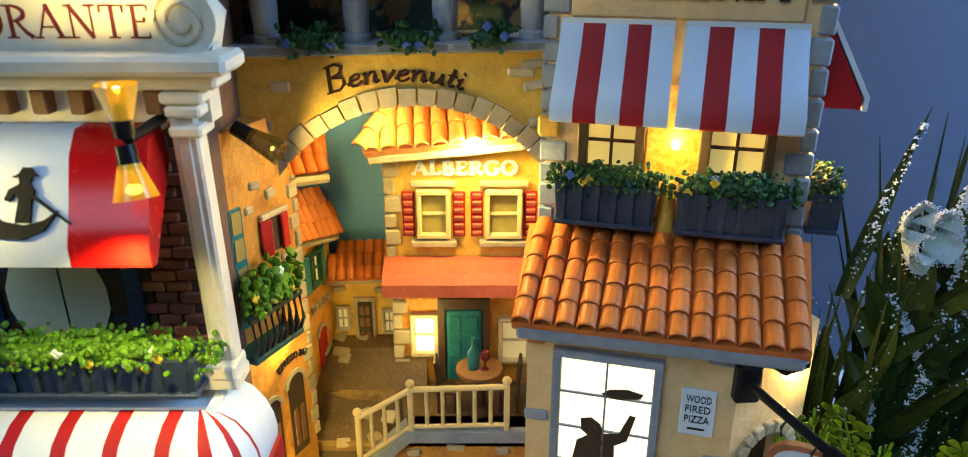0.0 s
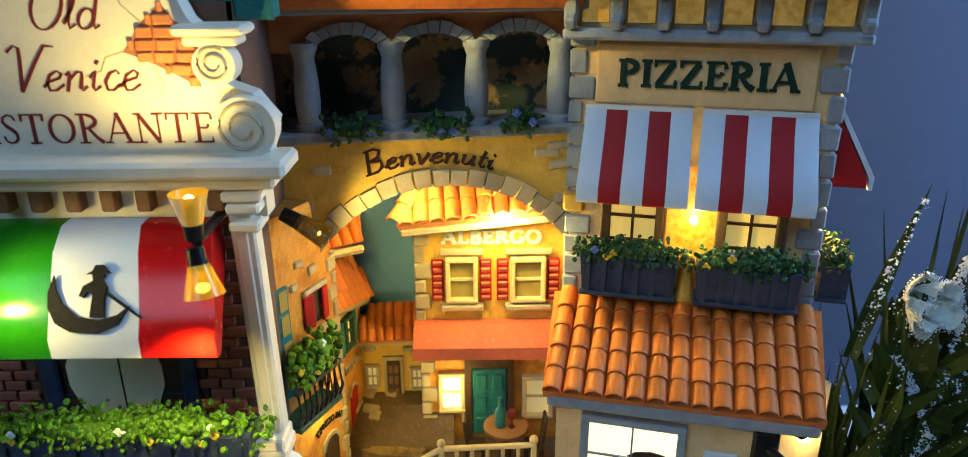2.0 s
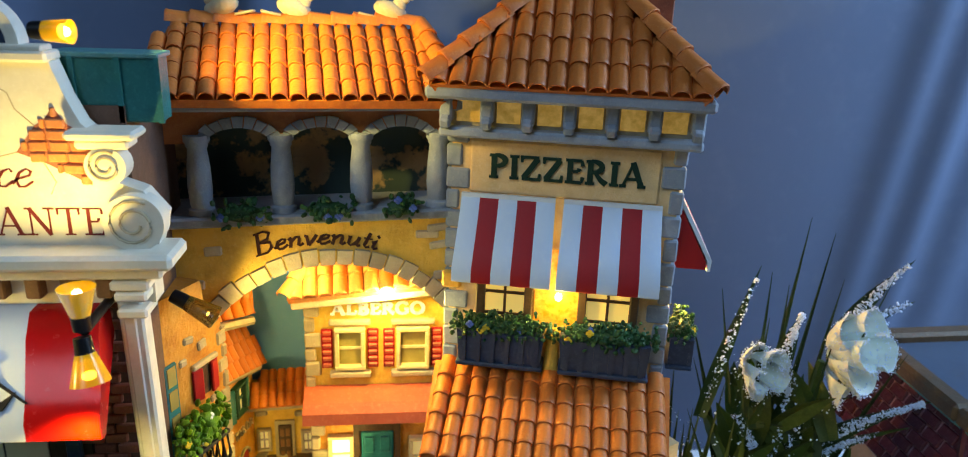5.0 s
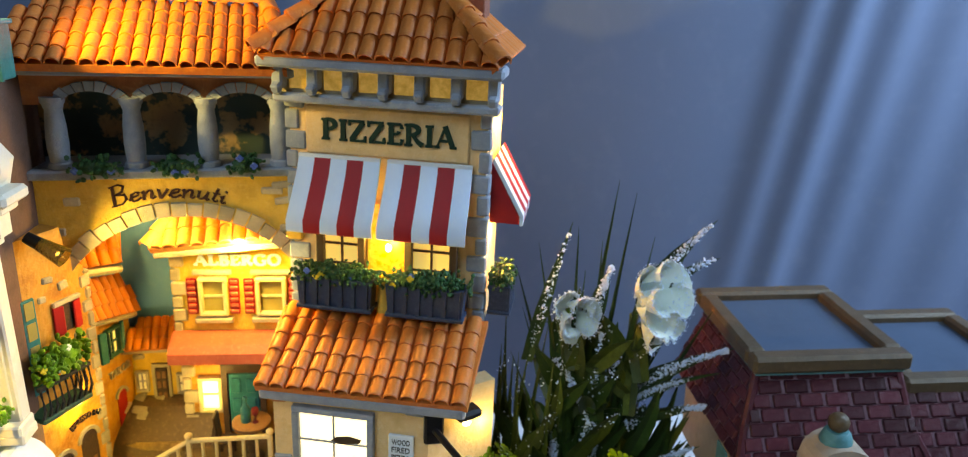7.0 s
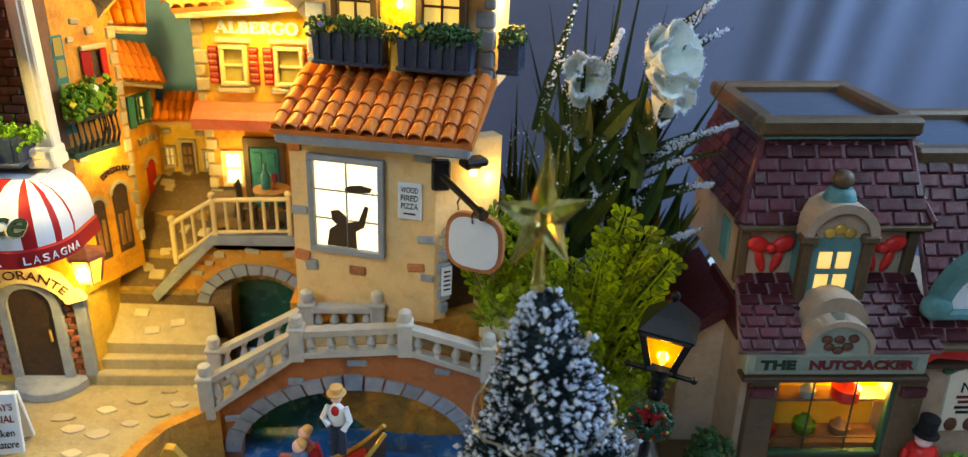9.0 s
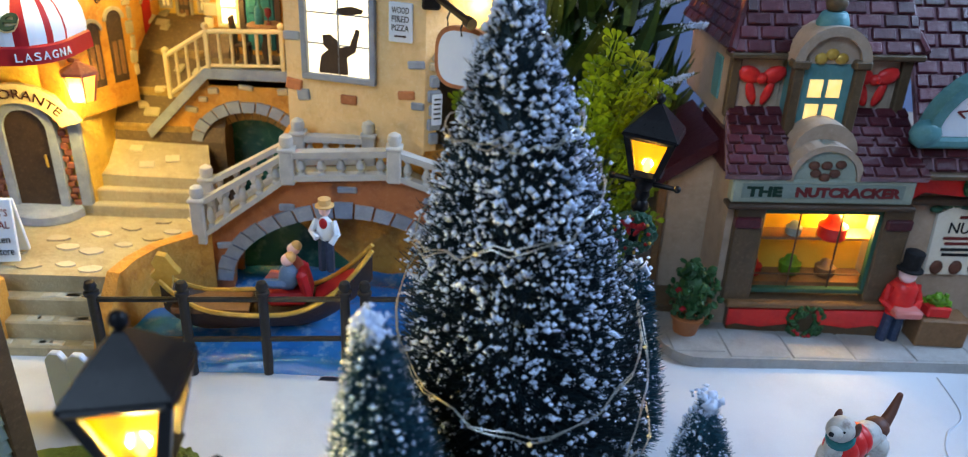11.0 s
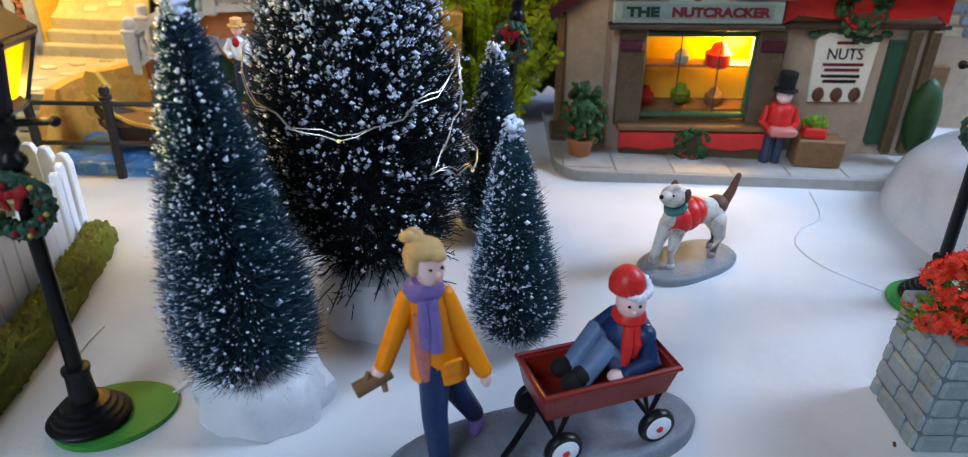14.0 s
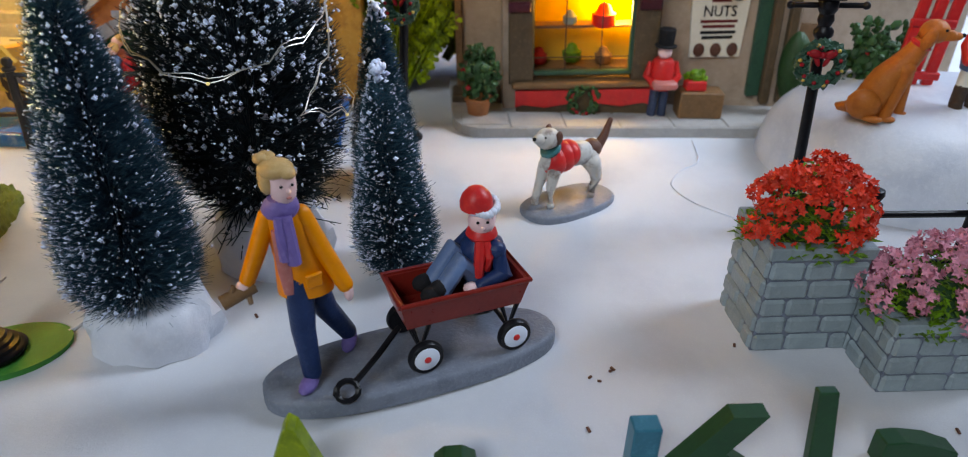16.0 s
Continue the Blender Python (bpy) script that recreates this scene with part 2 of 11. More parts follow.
AQUA = paint("aqua_trim", (0.08, 0.24, 0.264), (0.04, 0.144, 0.16), (0.16, 0.336, 0.352), 0.45, 500, 130, 0.25)
PALE_GREEN = paint("pale_green_trim", (0.288, 0.336, 0.288), (0.192, 0.224, 0.192), (0.384, 0.424, 0.368), 0.5, 500, 130, 0.25)
GREY_GREEN = paint("grey_green_siding", (0.2, 0.26, 0.24), (0.13, 0.17, 0.16), (0.3, 0.36, 0.33), 0.5, 500, 100, 0.3)
KERB = paint("grey_pavement", (0.34, 0.33, 0.32), (0.24, 0.23, 0.22), (0.44, 0.43, 0.42), 0.6, 600, 120, 0.3)
CURTAIN = paint("pale_blue_curtain", (0.09, 0.115, 0.186), (0.072, 0.097, 0.16), (0.114, 0.138, 0.208), 0.9, 60, 5, 0.1)
LETTER_GREEN = paint("green_painted_wood", (0.004, 0.06, 0.02), (0.002, 0.03, 0.012), (0.01, 0.1, 0.035), 0.45, 300, 80, 0.1)
LETTER_TEAL = paint("teal_painted_wood", (0.0, 0.16, 0.24), (0.0, 0.09, 0.14), (0.05, 0.3, 0.4), 0.35, 300, 80, 0.1)
PAD_GREEN = paint("bright_green_felt", (0.018, 0.27, 0.045), (0.009, 0.16, 0.03), (0.045, 0.36, 0.075), 0.5, 300, 80, 0.2)
STEP_EDGE = paint("gilded_worn_step", (0.3, 0.19, 0.06), (0.12, 0.075, 0.03), (0.5, 0.36, 0.14), 0.5, 420, 120, 0.8, amount=0.8)
LANE = paint("dark_worn_paving", (0.13, 0.085, 0.045), (0.06, 0.038, 0.02), (0.26, 0.18, 0.09), 0.55, 500, 120, 0.6)
# Shop display wall: the yellow-orange of its lamplight is put into the colour
LAMPLIT_YELLOW = paint("lamplight_yellow_wall", (0.75, 0.42, 0.05), (0.6, 0.3, 0.03), (0.8, 0.5, 0.1), 0.5, 400, 100, 0.2)
SOIL = paint("dark_soil", (0.05, 0.035, 0.02), rough=0.9)
MOSS = paint("moss_green_hedge", (0.18, 0.21, 0.03), (0.1, 0.08, 0.02), (0.29, 0.32, 0.06), 0.7, 900, 200, 0.8, bits=0.3)
STEM = paint("dark_wire", (0.02, 0.02, 0.015), rough=0.5, bump=0.0)
SKIN = paint("pink_skin_paint", (0.84, 0.55, 0.55), (0.76, 0.45, 0.47), (0.86, 0.6, 0.6), 0.35, 400, 90, 0.05, amount=0.3)
HAIR = paint("sandy_hair_paint", (0.62, 0.38, 0.16), (0.42, 0.23, 0.08), (0.7, 0.48, 0.24), 0.45, 600, 200, 0.6)
ORANGE = paint("orange_coat_paint", (0.88, 0.25, 0.004), (0.68, 0.17, 0.004), (0.9, 0.32, 0.015), 0.4, 500, 130, 0.15)
DENIM = paint("dark_blue_denim_paint", (0.005, 0.028, 0.1), (0.003, 0.015, 0.06), (0.015, 0.06, 0.16), 0.4, 600, 150, 0.35)
DENIM_LIGHT = paint("blue_denim_paint", (0.09, 0.17, 0.32), (0.05, 0.1, 0.2), (0.18, 0.27, 0.42), 0.45, 600, 150, 0.25)
VIOLET = paint("violet_scarf_paint", (0.17, 0.12, 0.36), (0.1, 0.07, 0.24), (0.26, 0.2, 0.46), 0.5, 600, 200, 0.4)
PINK = paint("coral_pink_paint", (0.55, 0.17, 0.15), (0.4, 0.11, 0.1), (0.6, 0.26, 0.22), 0.5, 500, 130, 0.15)
SCARLET = paint("scarlet_paint", (0.68, 0.025, 0.025), (0.42, 0.015, 0.02), (0.68, 0.08, 0.06), 0.35, 500, 130, 0.15)
WAGON_RED = paint("dark_red_wagon_paint", (0.24, 0.018, 0.012), (0.15, 0.01, 0.008), (0.32, 0.04, 0.03), 0.3, 500, 130, 0.12)
DOG_TAN = paint("golden_dog_paint", (0.5, 0.13, 0.02), (0.3, 0.065, 0.01), (0.6, 0.21, 0.05), 0.5, 500, 200, 0.4)
BROWN_FUR = paint("brown_fur_paint", (0.12, 0.045, 0.03), (0.06, 0.02, 0.015), (0.2, 0.09, 0.06), 0.5, 500, 200, 0.4)
FLOWER_RED = paint("coral_red_petals", (0.75, 0.045, 0.02), (0.52, 0.02, 0.012), (0.82, 0.13, 0.07), 0.55, 500, 200, 0.2, bits=0.25)
FLOWER_PINK = paint("dusty_pink_petals", (0.66, 0.25, 0.33), (0.48, 0.14, 0.2), (0.78, 0.42, 0.48), 0.55, 500, 200, 0.2, bits=0.25)
FLOWER_BLUE = paint("blue_blossoms", (0.09, 0.16, 0.5), rough=0.5)
FLOWER_YELLOW = paint("yellow_blossoms", (0.7, 0.5, 0.04), rough=0.5)
WATER = paint("blue_resin_water", (0.012, 0.16, 0.46), (0.005, 0.06, 0.22), (0.4, 0.6, 0.72), 0.1, 120, 60, 0.6, coat=0.6)
WATER_GREEN = paint("dark_green_resin_water", (0.015, 0.1, 0.075), (0.004, 0.035, 0.03), (0.16, 0.36, 0.24), 0.1, 160, 70, 0.9, coat=0.6, spread=0.2)
PANE_WARM = glow("warm_lit_pane", (1.0, 0.72, 0.3), 1.0, (0.9, 0.55, 0.15))
PANE_PIZZA = glow("bright_lit_pane", (1.0, 0.86, 0.6), 2.2)
PANE_DIM = glow("pale_lit_pane", (0.75, 0.62, 0.3), 0.5)
PANE_WHITE = paint("pale_window_sheet", (0.76, 0.68, 0.46), (0.62, 0.55, 0.34), (0.8, 0.74, 0.55), 0.4, 200, 60, 0.05)
LANTERN = clear("amber_lantern_pane", (1.0, 0.5, 0.04), 0.22, 0.6)
LANTERN.node_tree.nodes["Principled BSDF"].inputs["Emission Color"].default_value = (1.0, 0.4, 0.01, 1)
LANTERN.node_tree.nodes["Principled BSDF"].inputs["Emission Strength"].default_value = 0.7
WALL_LANTERN = glow("bright_amber_lantern_glass", (1.0, 0.6, 0.12), 2.6, (1.0, 0.42, 0.04), 90)
FILAMENT = glow("lit_bulb", (1.0, 0.78, 0.36), 14.0)
AMBER = clear("amber_lamp_glass", (0.95, 0.5, 0.02), 0.2, 0.45)
AMBER.node_tree.nodes["Principled BSDF"].inputs["Emission Color"].default_value = (1.0, 0.5, 0.03, 1)
AMBER.node_tree.nodes["Principled BSDF"].inputs["Emission Strength"].default_value = 0.3
SMOKY = clear("smoky_amber_lamp_glass", (0.3, 0.17, 0.02), 0.2, 0.55)
STAR = clear("yellow_clear_plastic", (1.0, 0.86, 0.3), 0.1, 0.95, 1.25)
BACKLIT = glow("backlit_mottled_amber", (0.55, 0.2, 0.01), 0.8, (1.0, 0.66, 0.16), 420)
PANE_OLIVE = paint("olive_window_sheet", (0.32, 0.26, 0.08), (0.2, 0.16, 0.05), (0.42, 0.36, 0.14), 0.35, 200, 60, 0.05)
# Mottled amber of the frieze recesses, with emission added to brighten them
FRIEZE_GLOW = glow("glowing_mottled_amber", (0.45, 0.26, 0.05), 0.45, (0.85, 0.55, 0.18), 420)
PANE_CREAM = glow("backlit_cream_sheet", (0.9, 0.66, 0.22), 0.7)
ROOF_BLUE = paint("blue_grey_flat_roof", (0.06, 0.09, 0.145), (0.042, 0.065, 0.11), (0.085, 0.12, 0.18), 0.35, 200, 40, 0.05)
# Pale roof bed that shows in the joints between the slates
SLATE_EDGE = paint("pale_mauve_roof_bed", (0.26, 0.15, 0.19), (0.05, 0.02, 0.03), (0.4, 0.28, 0.34), 0.35, 400, 60, 0.3, amount=0.8)
WIRE = paint("silvery_clear_wire", (0.55, 0.53, 0.47), (0.4, 0.38, 0.32), (0.65, 0.64, 0.6), 0.3, 300, 80, 0.0, metal=0.6)
DOG_WHITE = paint("greyed_white_fur_paint", (0.52, 0.5, 0.47), (0.16, 0.1, 0.08), (0.62, 0.6, 0.58), 0.5, 500, 120, 0.4, spread=0.06, amount=0.75)


# ---- mesh tools, in centimetres ----
def bm_new():
    return bmesh.new()


def box(bm, c, s, rot=(0, 0, 0), bevel=0.0, taper=1.0):
    made = bmesh.ops.create_cube(bm, size=1.0)["verts"]
    m = Matrix.Translation(c) @ Euler([radians(a) for a in rot]).to_matrix().to_4x4() @ Matrix.Diagonal((*s, 1))
    for v in made:
        if v.co.z > 0:
            v.co.x *= taper
            v.co.y *= taper
    bmesh.ops.transform(bm, matrix=m, verts=made)
    if bevel:
        edges = list({e for v in made for e in v.link_edges})
        bmesh.ops.bevel(bm, geom=edges, offset=bevel, segments=1, affect="EDGES", profile=0.6)
    return bm


def rod(bm, a, b, r0, r1=None, n=10, caps=True):
    a, b = Vector(a), Vector(b)
    d = b - a
    made = bmesh.ops.create_cone(bm, cap_ends=caps, segments=n, radius1=r0, radius2=r0 if r1 is None else r1, depth=d.length)["verts"]
    bmesh.ops.transform(bm, matrix=Matrix.Translation((a + b) / 2) @ d.to_track_quat("Z", "Y").to_matrix().to_4x4(), verts=made)
    return bm


def ball(bm, c, r, sub=2, rot=(0, 0, 0)):
    r = (r, r, r) if isinstance(r, (int, float)) else r
    made = bmesh.ops.create_icosphere(bm, subdivisions=sub, radius=1.0)["verts"]
    bmesh.ops.transform(bm, matrix=Matrix.Translation(c) @ Euler([radians(a) for a in rot]).to_matrix().to_4x4() @ Matrix.Diagonal((*r, 1)), verts=made)
    return bm


def lathe(bm, profile, c=(0, 0, 0), n=16, m=None):
    """Turns (radius, height) pairs round the upright axis through c."""
    m = m or Matrix.Translation(c)
    rings = []
    for r, z in profile:
        rings.append([bm.verts.new(m @ Vector((r * math.cos(2 * math.pi * k / n), r * math.sin(2 * math.pi * k / n), z))) for k in range(n)])
    for p, q in zip(rings, rings[1:]):
        for k in range(n):
            bm.faces.new((p[k], p[(k + 1) % n], q[(k + 1) % n], q[k]))
    bm.faces.new(list(reversed(rings[0])))
    bm.faces.new(rings[-1])
    return bm


def tube(bm, pts, r, n=6, ends=True):
    """A round rod along points; r is one radius or one for each point."""
    pts = [Vector(p) for p in pts]
    rs = [r] * len(pts) if isinstance(r, (int, float)) else r
    rings = []
    for i, p in enumerate(pts):
        d = (pts[min(i + 1, len(pts) - 1)] - pts[max(i - 1, 0)]).normalized()
        q = d.to_track_quat("Z", "Y")
        rings.append([bm.verts.new(p + q @ Vector((rs[i] * math.cos(2 * math.pi * k / n), rs[i] * math.sin(2 * math.pi * k / n), 0))) for k in range(n)])
    for a, b in zip(rings, rings[1:]):
        for k in range(n):
            bm.faces.new((a[k], a[(k + 1) % n], b[(k + 1) % n], b[k]))
    if ends:
        bm.faces.new(list(reversed(rings[0])))
        bm.faces.new(rings[-1])
    return bm


def prism(bm, pts, y0, y1):
    """An outline of (x, z) pairs, counter-clockwise from the front, between two depths y0 (front) and y1."""
    a = [bm.verts.new((x, y0, z)) for x, z in pts]
    b = [bm.verts.new((x, y1, z)) for x, z in pts]
    bm.faces.new(a)
    bm.faces.new(list(reversed(b)))
    for k in range(len(pts)):
        j = (k + 1) % len(pts)
        bm.faces.new((a[j], a[k], b[k], b[j]))
    return bm


def slab(bm, pts, z0, z1):
    """An outline of (x, y) pairs between two heights."""
    a = [bm.verts.new((x, y, z0)) for x, y in pts]
    b = [bm.verts.new((x, y, z1)) for x, y in pts]
    bm.faces.new(list(reversed(a)))
    bm.faces.new(b)
    for k in range(len(pts)):
        j = (k + 1) % len(pts)
        bm.faces.new((a[k], a[j], b[j], b[k]))
    return bm


def arc_pts(cx, cz, r, a0, a1, n, rz=None):
    rz = r if rz is None else rz
    return [(cx + r * math.cos(radians(a0 + (a1 - a0) * k / n)), cz + rz * math.sin(radians(a0 + (a1 - a0) * k / n))) for k in range(n + 1)]


def finish(bm, smooth=False):
    bmesh.ops.recalc_face_normals(bm, faces=bm.faces)
    bmesh.ops.scale(bm, vec=(CM, CM, CM), verts=bm.verts)
    me = bpy.data.meshes.new("mesh")
    bm.to_mesh(me)
    bm.free()
    if smooth:
        me.polygons.foreach_set("use_smooth", [True] * len(me.polygons))
        me.set_sharp_from_angle(angle=radians(42))
    return me


def thing(name, x=0, y=0, z=0, yaw=0.0, label="", category="", group="", kind=""):
    ob = new(name)
    ob.empty_display_size = 0.01
    ob.location, ob.rotation_euler = (x * CM, y * CM, z * CM), (0, 0, radians(yaw))
    return tagged(ob, label, category, group, kind)


def part(name, bm, material, parent=None, label="", smooth=False, kind=""):
    me = bm if isinstance(bm, bpy.types.Mesh) else finish(bm, smooth)
    if not me.materials:
        me.materials.append(material)
    ob = new(name, me)
    ob.parent = parent
    return tagged(ob, label, kind=kind)


def whole(name, bm, material, x=0, y=0, z=0, yaw=0.0, label="", category="", group="", kind="", smooth=False):
    """A thing of one mesh."""
    ob = part(name, bm, material, None, "", smooth)
    ob.location, ob.rotation_euler = (x * CM, y * CM, z * CM), (0, 0, radians(yaw))
    return tagged(ob, label, category, group, kind)


def many(name, me, material, places, parent):
    """Pieces that share one mesh: places are matrices in centimetres in the parent's space."""
    me.materials.clear()
    me.materials.append(material)
    for m in places:
        ob = new(name, me)
        ob.parent = parent
        m = m.copy()
        m.translation *= CM
        ob.matrix_basis = m


def raw(name, verts, faces, material, parent=None, label="", smooth=False, kind=""):
    me = bpy.data.meshes.new("mesh")
    me.from_pydata([tuple(c * CM for c in v) for v in verts], [], faces)
    me.update()
    if smooth:
        me.polygons.foreach_set("use_smooth", [True] * len(me.polygons))
    return part(name, me, material, parent, label, kind=kind)


def lettering(text, width, height=None, depth=0.06, shear=0.0, bend=None, plane=None, heavy=0.0):
    """Raised letters as a mesh, centred on x = 0 with the base line at z = 0, facing -y; bend: radius of the arc on which the base line lies."""
    cu = bpy.data.curves.new("text", "FONT")
    cu.body, cu.size, cu.extrude, cu.resolution_u, cu.shear, cu.offset = text, 1.0, 0.5, 3, shear, heavy
    ob = bpy.data.objects.new("text", cu)
    scene.collection.objects.link(ob)
    me = bpy.data.meshes.new_from_object(ob.evaluated_get(bpy.context.evaluated_depsgraph_get()))
    bpy.data.objects.remove(ob)
    co = np.empty(len(me.vertices) * 3)
    me.vertices.foreach_get("co", co)
    co = co.reshape(-1, 3)
    lo, hi = co[:, 0].min(), co[:, 0].max()
    k = width / (hi - lo)
    kz = k if height is None else height / (co[:, 1].max() - min(0.0, co[:, 1].min()))
    x, z, y = (co[:, 0] - (lo + hi) / 2) * k, co[:, 1] * kz, -co[:, 2] * depth
    if bend:
        a = x / bend
        x, z = (bend + z) * np.sin(a), (bend + z) * np.cos(a) - bend
    out = np.stack([x, y, z], 1) * CM
    me.vertices.foreach_set("co", out.ravel())
    me.update()
    me.materials.clear()
    return me


def ribbon(bm, pts, widths, y0, y1):
    """A flat stroke of changing width along (x, z) points, from depth y0 (front) to y1."""
    rows = []
    for i, (x, z) in enumerate(pts):
        (xa, za), (xb, zb) = pts[max(0, i - 1)], pts[min(len(pts) - 1, i + 1)]
        k = math.hypot(xb - xa, zb - za) or 1.0
        nx, nz, w = -(zb - za) / k, (xb - xa) / k, widths[i] / 2
        rows.append([bm.verts.new(p) for p in ((x - nx * w, y0, z - nz * w), (x + nx * w, y0, z + nz * w), (x + nx * w, y1, z + nz * w), (x - nx * w, y1, z - nz * w))])
    for p, q in zip(rows, rows[1:]):
        for k in range(4):
            bm.faces.new((p[k], p[(k + 1) % 4], q[(k + 1) % 4], q[k]))
    bm.faces.new(rows[0])
    bm.faces.new(list(reversed(rows[-1])))


def serif_glyph(ch, thick, thin):
    """The strokes of a Roman capital one unit high, each a list of points with their widths, and the letter's width."""
    lines = []
    def line(*pts, w=thin, w1=None):
        lines.append((list(pts), [w + ((w1 or w) - w) * k / (len(pts) - 1) for k in range(len(pts))]))
    def foot(x, z, wide=0.17):
        line((x - wide, z), (x + wide, z))
    def stem(x, w=thick):
        line((x, 0), (x, 1), w=w)
        foot(x, thin / 2)
        foot(x, 1 - thin / 2)
    def bowl(x, z, rx, rz, a0, a1, n=12):
        lines.append(([(x + rx * math.cos(radians(a0 + (a1 - a0) * k / n)), z + rz * math.sin(radians(a0 + (a1 - a0) * k / n))) for k in range(n + 1)], [thin + (thick - thin) * abs(math.cos(radians(a0 + (a1 - a0) * k / n))) for k in range(n + 1)]))
    def arm(z, x0, x1, tick):
        line((x0, z), (x1, z))
        line((x1, z), (x1 + 0.03, z + tick), w=thin * 0.9, w1=thin * 1.6)
    width = 0.7
    if ch in "PRB":
        stem(0.18)
        bowl(0.2, 0.74 if ch != "B" else 0.75, 0.4 if ch != "B" else 0.34, 0.235, -90, 90)
        if ch == "R":
            line((0.36, 0.5), (0.58, 0.2), (0.78, thin / 2), w=thick * 0.6, w1=thick)
            width = 0.82
        if ch == "B":
            bowl(0.2, 0.27, 0.42, 0.245, -90, 90)
            width = 0.7
    elif ch == "I":
        stem(0.18)
        width = 0.36
    elif ch == "E":
        stem(0.18)
        arm(1 - thin / 2, 0.2, 0.6, -0.2)
        arm(0.5, 0.2, 0.48, 0.12)
        arm(thin / 2, 0.2, 0.62, 0.22)
        width = 0.68
    elif ch == "L":
        stem(0.18)
        arm(thin / 2, 0.2, 0.6, 0.24)
        width = 0.66
    elif ch == "Z":
        line((0.12, thin), (0.62, 1 - thin), w=thick)
        line((0.06, 1 - thin / 2), (0.66, 1 - thin / 2))
        line((0.06, thin / 2), (0.68, thin / 2))
        line((0.06, 1), (0.04, 0.74), w=thin * 1.5, w1=thin)
        line((0.68, 0), (0.71, 0.28), w=thin * 1.5, w1=thin)
        width = 0.76
    elif ch == "A":
        line((0.08, 0.02), (0.42, 1.0), w=thin)
        line((0.4, 1.02), (0.76, 0.02), w=thick)
        line((0.18, 0.34), (0.64, 0.34))
        foot(0.08, thin / 2, 0.12)
        foot(0.76, thin / 2, 0.15)
        width = 0.88
    elif ch in "OG":
        a0, a1 = (0, 360) if ch == "O" else (40, 330)
        bowl(0.44, 0.5, 0.37, 0.47, a0, a1, 22)
        if ch == "G":
            line((0.72, 0.08), (0.72, 0.42), w=thick * 0.9)
            foot(0.7, 0.42, 0.16)
            line((0.72, 0.8), (0.73, 0.98), w=thin * 1.6, w1=thin)
        width = 0.88
    elif ch == "S":
        pts = [(0.52, 0.78), (0.45, 0.93), (0.3, 0.97), (0.16, 0.9), (0.12, 0.76), (0.2, 0.62), (0.38, 0.48), (0.5, 0.34), (0.5, 0.17), (0.4, 0.06), (0.26, 0.03), (0.13, 0.1), (0.08, 0.26)]
        lines.append((pts, [thin + (thick - thin) * max(0.0, 1 - abs(k - 6) / 4.5) for k in range(13)]))
        width = 0.6
    elif ch == "T":
        line((0.4, 0), (0.4, 1), w=thick)
        foot(0.4, thin / 2)
        line((0.06, 1 - thin / 2), (0.74, 1 - thin / 2))
        for x in (0.06, 0.74):
            line((x, 1), (x, 0.76), w=thin * 1.5, w1=thin)
        width = 0.8
    elif ch == "N":
        line((0.16, 0), (0.16, 1), w=thin * 1.1)
        line((0.76, 0), (0.76, 1), w=thin * 1.1)
        line((0.14, 1), (0.76, 0.0), w=thick)
        foot(0.16, thin / 2)
        foot(0.12, 1 - thin / 2, 0.12)
        foot(0.76, 1 - thin / 2)
        width = 0.92
    return lines, width


def serif_text(name, text, width, at, parent, material, height=1.0, depth=0.1, thick=0.2, thin=0.08, yaw=0.0, gap=0.06):
    """Roman capitals built stroke by stroke, centred on x and standing on the base line at `at`; each letter is a part."""
    glyphs = [serif_glyph(ch, thick, thin) for ch in text]
    total = sum(w for _, w in glyphs) + gap * (len(text) - 1)
    kx, x, made = width / total, -width / 2, []
    for lines, w in glyphs:
        bm = bm_new()
        for k, (pts, ws) in enumerate(lines):
            ribbon(bm, [(x + p * kx, z * height) for p, z in pts], [v * (kx + height) / 2 for v in ws], -depth - 0.004 * k, 0.02)
        ob = part(name, bm, material, parent)
        ob.location, ob.rotation_euler = tuple(c * CM for c in at), (0, 0, radians(yaw))
        x += (w + gap) * kx
    return made


